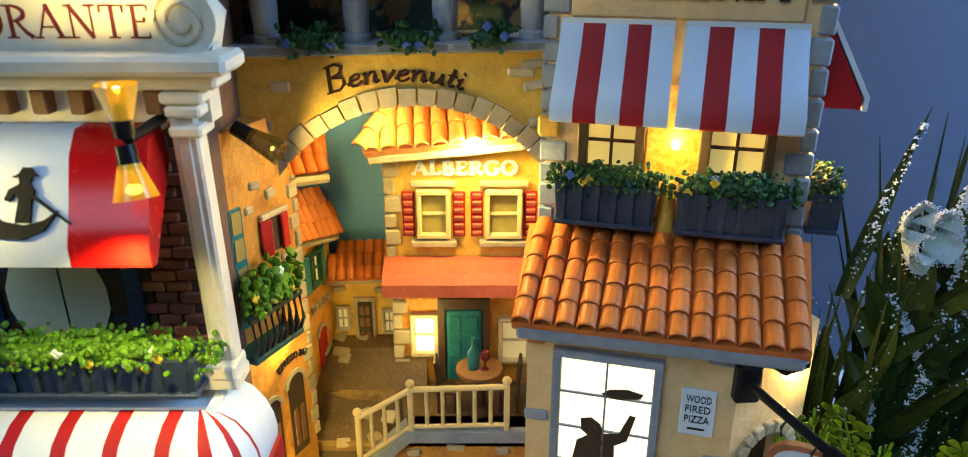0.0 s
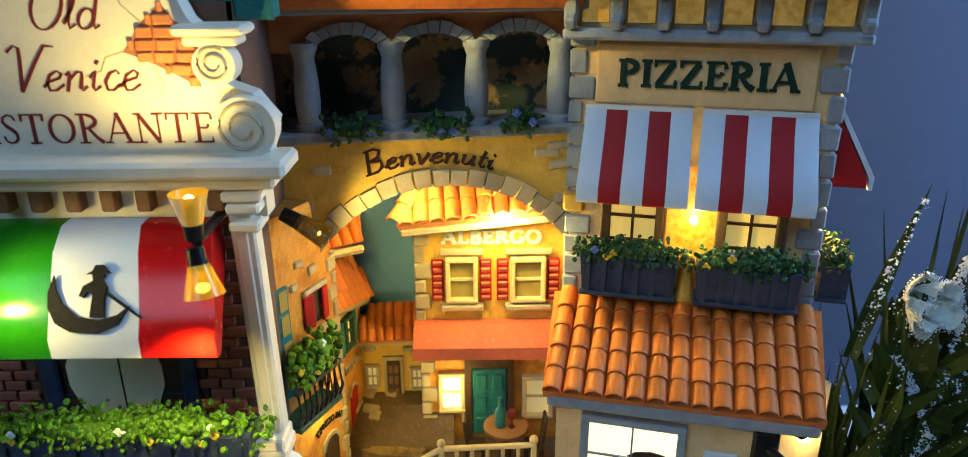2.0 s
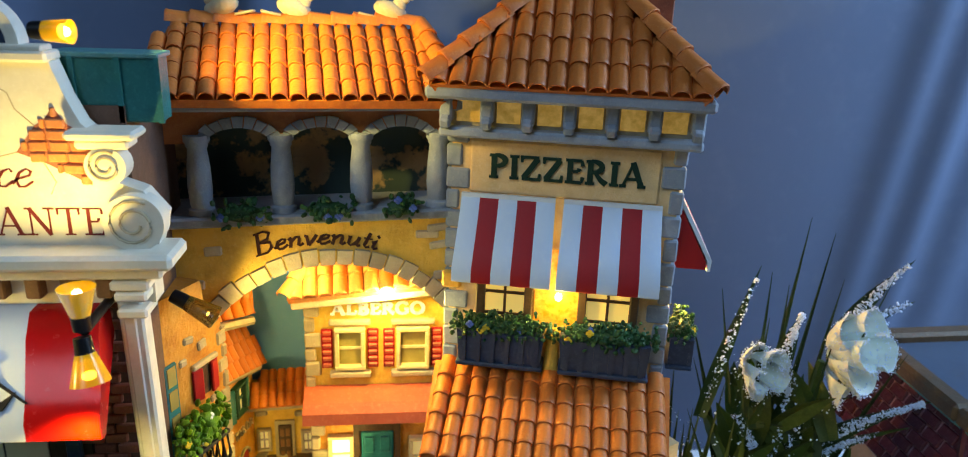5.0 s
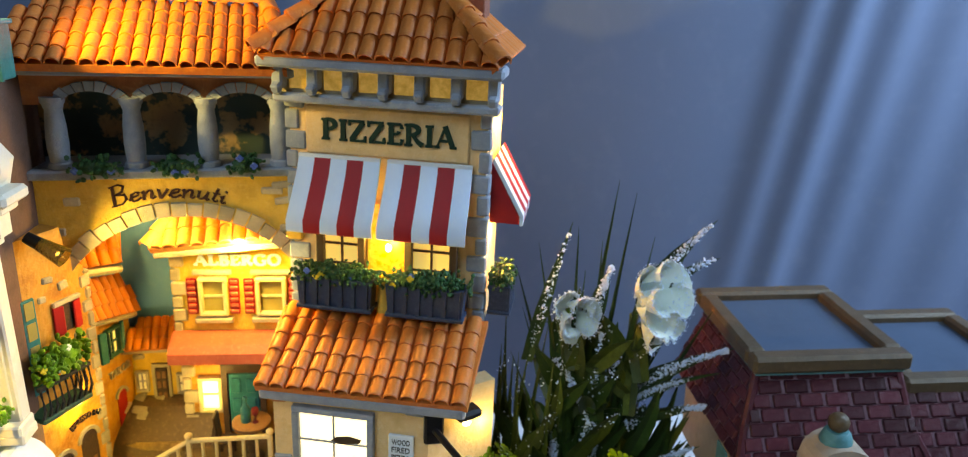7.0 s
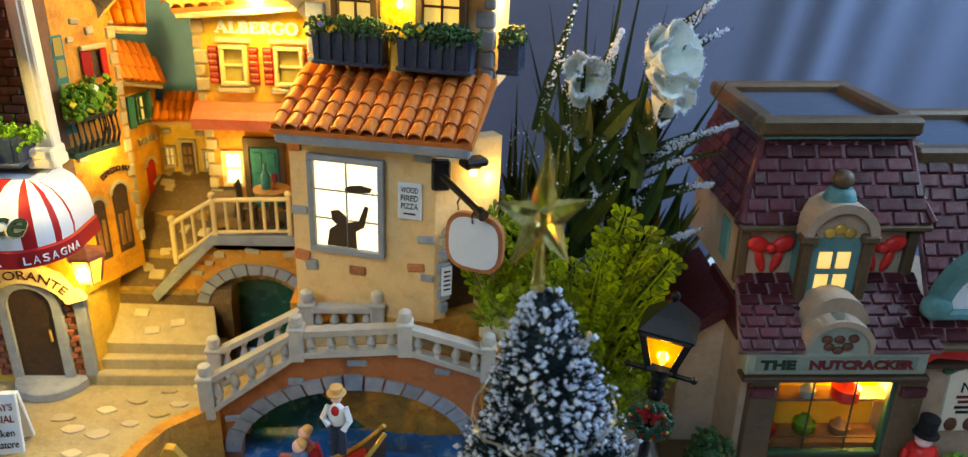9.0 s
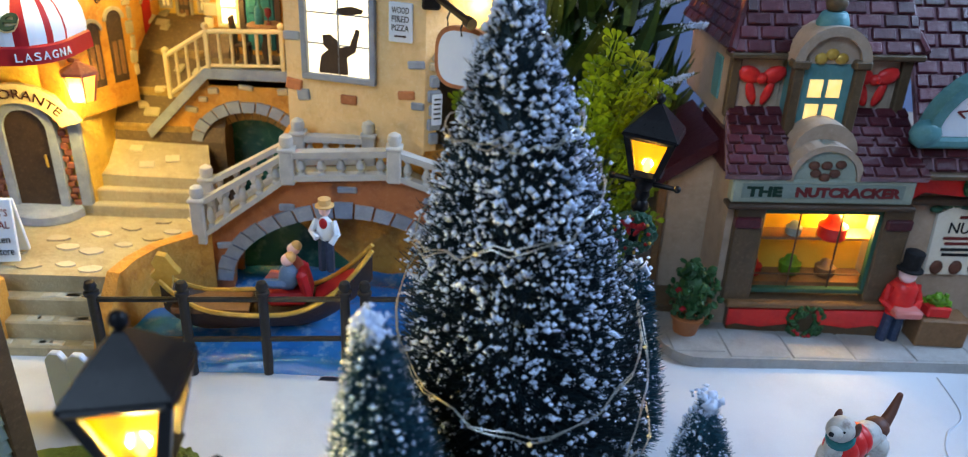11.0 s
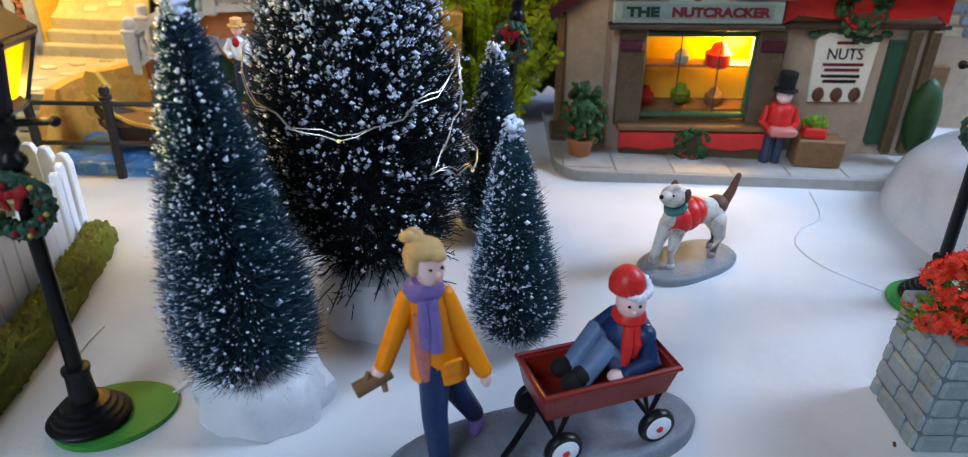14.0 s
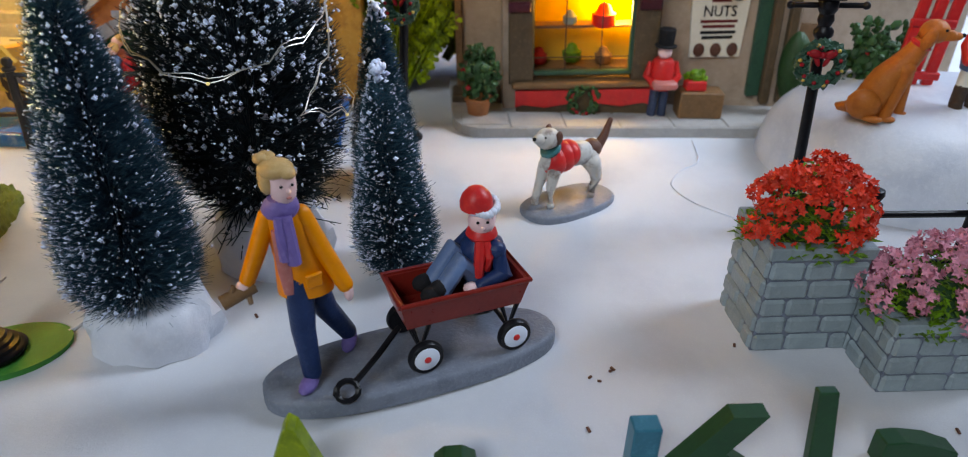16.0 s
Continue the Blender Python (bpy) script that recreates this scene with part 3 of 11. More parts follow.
def script_glyph(ch):
    """Pen strokes of a slanted book hand, ascender height 1, and the letter's advance."""
    oval = lambda x, z, rx, rz, a0=0, a1=360: [(x + rx * math.cos(radians(a0 + (a1 - a0) * k / 18)), z + rz * math.sin(radians(a0 + (a1 - a0) * k / 18))) for k in range(19)]
    table = {
        "O": ([oval(0.42, 0.5, 0.38, 0.5), [(0.3, 0.98), (0.6, 1.04), (0.82, 0.92)]], 0.9),
        "l": ([[(0, 0.12), (0.15, 0.45), (0.22, 0.85), (0.17, 1.0), (0.1, 0.85), (0.1, 0.2), (0.17, 0.02), (0.3, 0.12)]], 0.32),
        "d": ([oval(0.22, 0.23, 0.19, 0.22), [(0.42, 1.02), (0.42, 0.12), (0.48, 0.02), (0.58, 0.1)]], 0.6),
        "e": ([[(0, 0.1), (0.1, 0.22), (0.34, 0.3), (0.36, 0.4), (0.25, 0.46), (0.1, 0.36), (0.07, 0.18), (0.16, 0.03), (0.3, 0.03), (0.46, 0.16)]], 0.46),
        "n": ([[(0, 0.36), (0.08, 0.45), (0.1, 0.38), (0.1, 0.0)], [(0.1, 0.25), (0.25, 0.44), (0.36, 0.42), (0.38, 0.3), (0.38, 0.08), (0.44, 0.02), (0.54, 0.12)]], 0.56),
        "i": ([[(0, 0.3), (0.1, 0.45), (0.1, 0.1), (0.16, 0.02), (0.28, 0.12)], [(0.09, 0.6), (0.13, 0.68)]], 0.3),
        "c": ([[(0.36, 0.38), (0.28, 0.46), (0.14, 0.4), (0.07, 0.22), (0.14, 0.04), (0.28, 0.03), (0.42, 0.16)]], 0.42),
        "V": ([[(-0.2, 0.86), (-0.06, 1.0), (0.06, 0.95), (0.12, 0.7), (0.24, 0.0)], [(0.24, 0.0), (0.45, 0.6), (0.62, 1.0), (0.85, 0.98)]], 0.72),
        "B": ([[(0.1, 0), (0.1, 1)], [(-0.02, 0.97), (0.3, 1.0), (0.48, 0.88), (0.42, 0.62), (0.12, 0.53)], [(0.2, 0.53), (0.5, 0.46), (0.56, 0.22), (0.4, 0.03), (-0.02, 0.03)]], 0.66),
        "v": ([[(-0.02, 0.45), (0.06, 0.42), (0.18, 0.0)], [(0.18, 0.0), (0.34, 0.3), (0.38, 0.46)]], 0.46),
        "u": ([[(0, 0.4), (0.07, 0.44), (0.08, 0.12), (0.18, 0.02), (0.3, 0.1), (0.38, 0.3)], [(0.38, 0.45), (0.38, 0.08), (0.44, 0.02), (0.52, 0.1)]], 0.54),
        "t": ([[(0.13, 0.72), (0.12, 0.12), (0.2, 0.02), (0.32, 0.1)], [(0, 0.45), (0.3, 0.46)]], 0.34)}
    return table[ch]


def script_text(name, text, width, at, parent, material, height=1.0, weight=0.08, depth=0.05, shear=0.3, bend=None):
    """Slanted pen lettering, each letter a part; bend: radius of the arc on which the base line lies."""
    glyphs = [script_glyph(ch) for ch in text]
    k = width / sum(w for _, w in glyphs)
    x = -width / 2
    for lines, w in glyphs:
        bm = bm_new()
        for i, pts in enumerate(lines):
            out, ws = [], []
            for j, (p, z) in enumerate(pts):
                (xa, za), (xb, zb) = pts[max(0, j - 1)], pts[min(len(pts) - 1, j + 1)]
                steep = abs(zb - za) / (math.hypot(xb - xa, zb - za) or 1.0)
                ws.append(height * weight * (0.4 + 0.75 * steep))
                q, h = x + p * k + shear * z * height, z * height
                out.append(((bend + h) * math.sin(q / bend), (bend + h) * math.cos(q / bend) - bend) if bend else (q, h))
            ribbon(bm, out, ws, -depth - 0.004 * i, 0.02)
        ob = part(name, bm, material, parent)
        ob.location = tuple(c * CM for c in at)
        x += w * k


def sign_text(name, text, width, at, parent, material, yaw=0.0, pitch=0.0, **more):
    """Raised lettering fixed at a place (x, y, z of the middle of its base line) of its parent."""
    ob = part(name, lettering(text, width, **more), material, parent)
    ob.location = tuple(c * CM for c in at)
    ob.rotation_euler = (radians(pitch), 0, radians(yaw))
    return ob


def bars(name, parent, material, x, y, z, w, rows, h=0.12, gap=0.22):
    """Rows of unreadable writing as plain raised bars."""
    bm = bm_new()
    for k in range(rows):
        ww = w * (0.95 - 0.25 * ((k * 7) % 3) / 2)
        box(bm, (x, y, z - k * gap), (ww, 0.04, h))
    return part(name, bm, material, parent)


# ---- shared pieces of the Italian houses ----
def tile_mesh(w, length):
    """A barrel roof tile: half pipe, wider and lipped at its lower end; x across, y up the slope, z outward."""
    bm = bm_new()
    n, rings = 6, []
    for y, r, lift in ((-0.5, 0.485, 0.02), (-0.44, 0.51, 0.03), (-0.37, 0.5, 0.02), (0.5, 0.465, 0.0)):
        rings.append([bm.verts.new((w * r * math.cos(math.pi * k / n), length * y, w * (lift + r * 0.98 * math.sin(math.pi * k / n)))) for k in range(n + 1)])
    for p, q in zip(rings, rings[1:]):
        for k in range(n):
            bm.faces.new((p[k], p[k + 1], q[k + 1], q[k]))
    inner = [bm.verts.new((w * 0.4 * math.cos(math.pi * k / n), -0.49 * length, w * (0.03 + 0.37 * math.sin(math.pi * k / n)))) for k in range(n + 1)]
    for k in range(n):
        bm.faces.new((rings[0][k + 1], rings[0][k], inner[k], inner[k + 1]))
    return finish(bm, True)


def basis(origin, across, up):
    across, up = Vector(across).normalized(), Vector(up).normalized()
    normal = across.cross(up).normalized()
    up = normal.cross(across)
    m = Matrix((across, up, normal)).transposed().to_4x4()
    m.translation = Vector(origin)
    return m


def tile_field(parent, material, a, b, c, d, cols, rows, seed=1):
    """Barrel tiles in columns over the sloping field a (eave, start), b (eave, end), c (top, end), d (top, start), with a bed below them."""
    rnd = random.Random(seed)
    a, b, c, d = Vector(a), Vector(b), Vector(c), Vector(d)
    across = (b - a).normalized()
    w = (b - a).length / cols
    up = ((c + d) / 2 - (a + b) / 2)
    up -= across * up.dot(across)
    length = up.length / rows
    updir = up.normalized()
    nrm = across.cross(updir).normalized()
    bm = bm_new()
    vs = [bm.verts.new(p + nrm * o) for o in (-0.35, 0.02) for p in (a, b, c, d)]
    for f in ((3, 2, 1, 0), (4, 5, 6, 7), (0, 1, 5, 4), (1, 2, 6, 5), (2, 3, 7, 6), (3, 0, 4, 7)):
        bm.faces.new([vs[k] for k in f])
    part("roof_bed", bm, material, parent)
    me = tile_mesh(w, length * 1.1)
    left = (d - a).dot(across)
    right = (c - a).dot(across)
    total = (b - a).length
    places = []
    for i in range(cols):
        for j in range(rows):
            v = (j + 0.5) / rows
            u = (i + 0.5) * w
            if u < left * v - 0.3 * w or u > total + (right - total) * v + 0.3 * w:
                continue
            p = a + across * (u + rnd.uniform(-0.02, 0.02)) + updir * (v * up.length) + nrm * (0.02 + rnd.uniform(0, 0.05))
            tilt = updir + nrm * (0.055 + rnd.uniform(-0.02, 0.02)) * -1 + across * rnd.uniform(-0.04, 0.04)
            places.append(basis(p, across, tilt))
    many("roof_tile", me, material, places, parent)


def ridge_tiles(parent, material, p, q, w, n):
    p, q = Vector(p), Vector(q)
    d = (q - p).normalized()
    side = d.cross(Vector((0, 0, 1))).normalized()
    me = tile_mesh(w, (q - p).length / n * 1.18)
    many("ridge_tile", me, material, [basis(p + (q - p) * ((k + 0.5) / n), side, d + Vector((0, 0, -0.08))) for k in range(n)], parent)


def quoins(parent, material, x, y, z0, z1, h, depth=0.5, side=1, seed=3, wide=0.75):
    """Corner stones, long and short by turns, a little proud of the wall."""
    rnd = random.Random(seed)
    z = z0
    k = 0
    while z < z1 - 0.2:
        hh = min(h * rnd.uniform(0.85, 1.15), z1 - z)
        w = wide * (1.25 if k % 2 else 0.8) * rnd.uniform(0.9, 1.1)
        bm = box(bm_new(), (x + side * (w / 2 - 0.1), y + depth / 2 - 0.1, z + hh / 2), (w, depth, hh * 0.9), (0, rnd.uniform(-2, 2), 0), 0.07)
        part("quoin_stone", bm, material, parent)
        z += hh
        k += 1


def loose_stones(parent, material, spots, y=0.0, seed=5):
    rnd = random.Random(seed)
    for x, z, w, h in spots:
        part("wall_stone", box(bm_new(), (x, y, z), (w, 0.18, h), (0, rnd.uniform(-8, 8), 0), 0.06), material, parent)


def foliage(parent, centre, size, n, material, seed, r=0.22, name="leaves", flowers=()):
    """A moulded clump of small leaves with an uneven outline."""
    rnd = random.Random(seed)
    bm = bm_new()
    ball(bm, centre, (size[0] * 0.42, size[1] * 0.4, size[2] * 0.38), 2)
    for _ in range(n):
        p = [centre[k] + size[k] * 0.5 * max(-1.1, min(1.1, rnd.gauss(0, 0.52))) for k in range(3)]
        s = r * rnd.uniform(0.5, 1.15)
        ball(bm, p, (s, s * rnd.uniform(0.5, 0.9), s * rnd.uniform(0.5, 1)), 1, [rnd.uniform(0, 180) for _ in range(3)])
    ob = part(name, bm, material, parent, smooth=True)
    for k, mat in enumerate(flowers):
        bm = bm_new()
        for _ in range(max(2, int(size[0] * 0.55))):
            p = (centre[0] + size[0] * rnd.uniform(-0.48, 0.48), centre[1] - size[1] * rnd.uniform(0.3, 0.55), centre[2] + size[2] * rnd.uniform(-0.4, 0.45))
            for a in range(4):
                ball(bm, (p[0] + 0.09 * math.cos(a * 1.57), p[1], p[2] + 0.09 * math.sin(a * 1.57)), (0.1, 0.06, 0.1), 1)
        part("blossoms", bm, mat, ob, smooth=True)
    return ob


def planter_box(parent, x0, x1, z0, z1, y, depth, material, seed, leaf=LEAF_DARK, flowers=(FLOWER_BLUE, FLOWER_YELLOW), slats=7):
    """A slatted window box with a hanging border of leaves."""
    w = x1 - x0
    bm = bm_new()
    prism(bm, [(x0 + 0.12, z0), (x1 - 0.12, z0), (x1, z1), (x0, z1)], y - depth, y)
    body = part("flower_box", bm, material, parent, smooth=False)
    for k in range(slats):
        x = x0 + w * (k + 0.5) / slats
        part("slat", prism(bm_new(), [(x - 0.1, z0 + 0.05), (x + 0.1, z0 + 0.05), (x + 0.13, z1), (x - 0.13, z1)], y - depth - 0.12, y - depth + 0.05), material, body)
    part("bottom_rail", box(bm_new(), (x0 + w / 2, y - depth / 2 - 0.05, z0 + 0.02), (w, depth + 0.25, 0.2), (0, 0, 0), 0.05), material, body)
    foliage(body, (x0 + w / 2, y - depth * 0.6, z1 + 0.15), (w * 1.02, depth * 1.15, 0.95), int(210 * w), leaf, seed, 0.135, "leaves", flowers)
    return body


def window(parent, x0, x1, z0, z1, y, pane, frame_mat, cols=2, rows=3, bar=0.09, rim=0.22, proud=0.15, name="window"):
    """A framed window, set on the wall plane y: pane, four frame rails as one frame, and glazing bars."""
    win = part(name, box(bm_new(), ((x0 + x1) / 2, y + 0.03, (z0 + z1) / 2), (x1 - x0, 0.1, z1 - z0)), pane, parent)
    bm = bm_new()
    for cx, cz, sx, sz in (((x0 + x1) / 2, z1 + rim / 2, x1 - x0 + 2 * rim, rim), ((x0 + x1) / 2, z0 - rim / 2, x1 - x0 + 2 * rim, rim), (x0 - rim / 2, (z0 + z1) / 2, rim, z1 - z0), (x1 + rim / 2, (z0 + z1) / 2, rim, z1 - z0)):
        box(bm, (cx, y - proud / 2, cz), (sx, proud + 0.15, sz), (0, 0, 0), 0.04)
    part("window_frame", bm, frame_mat, win)
    for k in range(1, cols):
        part("glazing_bar", box(bm_new(), (x0 + (x1 - x0) * k / cols, y - 0.05, (z0 + z1) / 2), (bar, 0.12, z1 - z0)), frame_mat, win)
    for k in range(1, rows):
        part("glazing_bar", box(bm_new(), ((x0 + x1) / 2, y - 0.055, z0 + (z1 - z0) * k / rows), (x1 - x0, 0.1, bar)), frame_mat, win)
    return win


def shutter(parent, x, z0, z1, w, y, material, tilt=0):
    bm = bm_new()
    box(bm, (x, y, (z0 + z1) / 2), (w, 0.14, z1 - z0), (0, 0, 0), 0.03)
    ob = part("shutter", bm, material, parent)
    n = 6
    for k in range(n):
        z = z0 + (z1 - z0) * (k + 0.5) / n
        part("louvre", box(bm_new(), (x, y - 0.09, z), (w * 0.72, 0.12, (z1 - z0) / n * 0.62), (25, 0, 0), 0.02), SALMON, ob)
    return ob


def striped_awning(parent, x0, x1, ztop, zbot, ytop, ybot, n, valance=0.5, flare=0.0):
    """A sloping awning of n bands, white first, each a curved sheet with a scalloped hanging border."""
    ob = part("awning", box(bm_new(), ((x0 + x1) / 2, ytop, ztop - 0.05), (x1 - x0, 0.2, 0.16)), WHITE, parent)
    for k in range(n):
        a0, a1 = x0 + (x1 - x0) * k / n, x0 + (x1 - x0) * (k + 1) / n
        b0, b1 = a0 + flare * (2 * k / n - 1), a1 + flare * (2 * (k + 1) / n - 1)
        bm = bm_new()
        rows = []
        pts = [(0.0, 0.0), (0.3, 0.22), (0.65, 0.6), (1.0, 1.0)]
        for f, g in pts:
            y, z = ytop + (ybot - ytop) * g, ztop + (zbot - ztop) * f
            rows.append([(a0 + (b0 - a0) * g, y, z), ((a0 + a1) / 2 + ((b0 + b1) / 2 - (a0 + a1) / 2) * g, y - 0.03, z + 0.015), (a1 + (b1 - a1) * g, y, z)])
        y, z = ybot, zbot
        rows.append([(b0, y + 0.02, z - valance), ((b0 + b1) / 2, y - 0.01, z - valance), (b1, y + 0.02, z - valance)])
        for off in (0.0, 0.12):
            grid = [[bm.verts.new((p[0], p[1] + off * 0.7, p[2] - off * 0.6)) for p in r] for r in rows]
            for p, q in zip(grid, grid[1:]):
                for i in range(2):
                    bm.faces.new((p[i], p[i + 1], q[i + 1], q[i]))
            if off == 0:
                first = grid
        for i in range(2):
            bm.faces.new((first[-1][i], first[-1][i + 1], grid[-1][i + 1], grid[-1][i]))
        for side in (0, 2):
            for p, q, r, s in zip(first, first[1:], grid, grid[1:]):
                bm.faces.new((p[side], q[side], s[side], r[side]))
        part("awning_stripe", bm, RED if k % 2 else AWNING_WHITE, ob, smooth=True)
    return ob


def baluster_profile(h):
    return [(0.2, 0), (0.2, 0.08 * h), (0.1, 0.16 * h), (0.22, 0.38 * h), (0.17, 0.58 * h), (0.09, 0.78 * h), (0.19, 0.9 * h), (0.19, h)]


def lantern(name, x, y, z, label, wreath=True, lean=(0, 0), yaw=0.0, green=True, base=True):
    """A black street lamp with a four-sided lantern, cross bar, wreath and stepped foot."""
    ob = thing(name, x, y, z, yaw, label, "street lamp", "street lamps")
    ob.rotation_euler = (radians(lean[0]), radians(lean[1]), radians(yaw))
    if base:
        part("foot", lathe(bm_new(), [(1.35, 0), (1.38, 0.12), (1.3, 0.2), (1.18, 0.24), (1.15, 0.36), (1.0, 0.42), (0.97, 0.54), (0.82, 0.6), (0.78, 0.72), (0.45, 0.8)], n=28), BLACK, ob, smooth=True)
        part("collar", lathe(bm_new(), [(0.46, 0.75), (0.4, 1.9), (0.46, 1.95), (0.46, 2.1), (0.3, 2.15)], n=16), BLACK, ob, smooth=True)
    part("pole", lathe(bm_new(), [(0.26, 2.0), (0.24, 8.6), (0.36, 8.7), (0.4, 8.9), (0.25, 9.1), (0.42, 9.3), (0.42, 9.5), (0.26, 9.7), (0.36, 9.95), (0.3, 10.2), (0.42, 10.4), (0.42, 10.75), (0.3, 10.9)], n=16), BLACK, ob, smooth=True)
    bar = part("cross_bar", rod(bm_new(), (-1.45, 0, 10.55), (1.45, 0, 10.55), 0.12), BLACK, ob, smooth=True)
    for s in (-1, 1):
        part("knob", ball(bm_new(), (s * 1.5, 0, 10.55), 0.18, 2), BLACK, bar, smooth=True)
    bm = bm_new()
    lo, hi, zl, zh = 0.55, 1.05, 11.05, 12.95
    for sx in (-1, 1):
        for sy in (-1, 1):
            tube(bm, [(sx * lo * 0.94, sy * lo * 0.94, zl), (sx * hi * 0.95, sy * hi * 0.95, zh)], 0.2, 4)
    for zz, s in ((zl, lo), (zh, hi)):
        for k in range(4):
            a, b = radians(45 + 90 * k), radians(135 + 90 * k)
            r = s * math.sqrt(2)
            tube(bm, [(r * math.cos(a), r * math.sin(a), zz), (r * math.cos(b), r * math.sin(b), zz)], 0.2, 4)
    lathe(bm, [(0.3, 10.85), (0.75, 11.0), (0.75, 11.08)], n=4, m=Matrix.Rotation(radians(45), 4, "Z"))
    head = part("lantern_frame", bm, BLACK, ob)
    for k in range(4):
        q = Matrix.Rotation(radians(90 * k), 4, "Z")
        bm = bm_new()
        vs = [bm.verts.new(q @ Vector(p)) for p in ((-lo, -lo + 0.1, zl), (lo, -lo + 0.1, zl), (hi, -hi + 0.1, zh), (-hi, -hi + 0.1, zh))]
        bm.faces.new(vs)
        pane = part("lantern_pane", bm, LANTERN, head)
        pane.visible_shadow = False
    bm = bm_new()
    lathe(bm, [(1.66, zh - 0.02), (1.66, zh + 0.14), (0.95, zh + 0.72), (0.22, zh + 1.28), (0.12, zh + 1.32)], n=4, m=Matrix.Rotation(radians(45), 4, "Z"))
    roof = part("lantern_roof", bm, BLACK, head)
    part("finial", lathe(bm_new(), [(0.1, zh + 1.2), (0.12, zh + 1.35), (0.2, zh + 1.45), (0.22, zh + 1.58), (0.15, zh + 1.72), (0.04, zh + 1.78)], n=12), BLACK, head, smooth=True)
    part("lamp_bulb", lathe(bm_new(), [(0.05, 11.1), (0.16, 11.3), (0.2, 11.55), (0.12, 11.8), (0.03, 11.9)], n=10), FILAMENT, head, smooth=True)
    if wreath:
        rnd = random.Random(int(abs(x) * 10))
        bm = bm_new()
        rows = []
        for k in range(72):
            a = 2 * math.pi * k / 72
            row = []
            for j in range(22):
                b = 2 * math.pi * j / 22
                lump = noise.noise((7 * math.cos(a) + 3 * math.cos(b), 7 * math.sin(a) + 3 * math.sin(b), x)) + 0.6 * noise.noise((16 * math.cos(a) + 6 * math.cos(b), 16 * math.sin(a) + 6 * math.sin(b), x))
                rr = 0.26 + 0.17 * lump + rnd.uniform(-0.03, 0.03)
                row.append(bm.verts.new(((0.8 + rr * math.cos(b)) * math.cos(a), -0.45 + rr * math.sin(b), 8.15 + (0.8 + rr * math.cos(b)) * math.sin(a))))
            rows.append(row)
        for p, q in zip(rows, rows[1:] + rows[:1]):
            for j in range(22):
                bm.faces.new((p[j], p[(j + 1) % 22], q[(j + 1) % 22], q[j]))
        wr = part("wreath", bm, GREEN_DARK, ob, "green wreath with a red bow", smooth=True)
        bm = bm_new()
        for s in (-1, 1):
            ball(bm, (s * 0.3, -0.72, 8.65), (0.3, 0.12, 0.2), 2, (0, s * -20, 0))
            ball(bm, (s * 0.2, -0.7, 8.35), (0.11, 0.08, 0.28), 2, (0, s * 25, 0))
        ball(bm, (0, -0.75, 8.62), 0.14, 2)
        part("bow", bm, RED, wr, smooth=True)
        for k in range(9):
            a = k * 0.7 + 0.3
            part("berry", ball(bm_new(), (0.78 * math.cos(a), -0.72, 8.15 + 0.78 * math.sin(a)), 0.11, 1), RED, wr, smooth=True)
        for k in range(6):
            a = k * 1.05 + 0.8
            part("bauble", ball(bm_new(), (0.9 * math.cos(a), -0.7, 8.15 + 0.9 * math.sin(a)), 0.1, 1), GOLD, wr, smooth=True)
    return ob


# ---- setting: snow cloth, curtain ----
def ground_z(x, y):
    """Height of the snow cloth in centimetres."""
    base = 0.28 + 0.055 * max(-6.0, min(16.0, y + 4))
    return base + 0.12 * noise.noise((x * 0.09, y * 0.09, 2.0)) + 0.06 * noise.noise((x * 0.3, y * 0.3, 5.0)) + 0.035 * abs(noise.noise((x * 0.7 + 0.5 * y, y * 0.9, 7.0)))


def snow_sheet():
    verts, faces, nx, ny = [], [], 340, 240
    xs = [-60 + 160 * i / (nx - 1) for i in range(nx)]
    ys = [-60 + 110 * j / (ny - 1) for j in range(ny)]
    for y in ys:
        for x in xs:
            verts.append((x, y, ground_z(x, y)))
    for j in range(ny - 1):
        for i in range(nx - 1):
            k = j * nx + i
            faces.append((k, k + 1, k + nx + 1, k + nx))
    tagged(raw("ground", verts, faces, SNOW, None, smooth=True), "white fleecy snow cloth under the whole village", "snow", kind="structure")


def curtain():
    verts, faces = [], []
    n, top = 400, 110
    for i in range(n):
        x = -70 + 190 * i / (n - 1)
        y = 48 + 0.5 * math.sin(x * 0.16 + 0.8 * math.sin(x * 0.07))
        for at, size, wide in ((-30, 1.5, 2.0), (-14, 1.2, 1.8), (4, 1.4, 2.6), (33.2, 0.7, 1.5), (36.6, 1.2, 1.7), (41.2, 0.8, 2.0), (46.4, 0.6, 2.6), (53.0, 0.8, 3.2), (60, 0.9, 3.4), (71, 1.0, 2.9), (88, 1.2, 3.2)):
            y -= size * math.exp(-((x - at) / wide) ** 2)
        for z in (0, top):
            verts.append((x + (15.5 if z else 0), y + (0.4 if z else 0), z))
    for i in range(n - 1):
        k = 2 * i
        faces.append((k, k + 2, k + 3, k + 1))
    tagged(raw("backdrop", verts, faces, CURTAIN, None, smooth=True), "pale blue curtain hanging in folds behind the village", "curtain", kind="structure")


snow_sheet()
curtain()


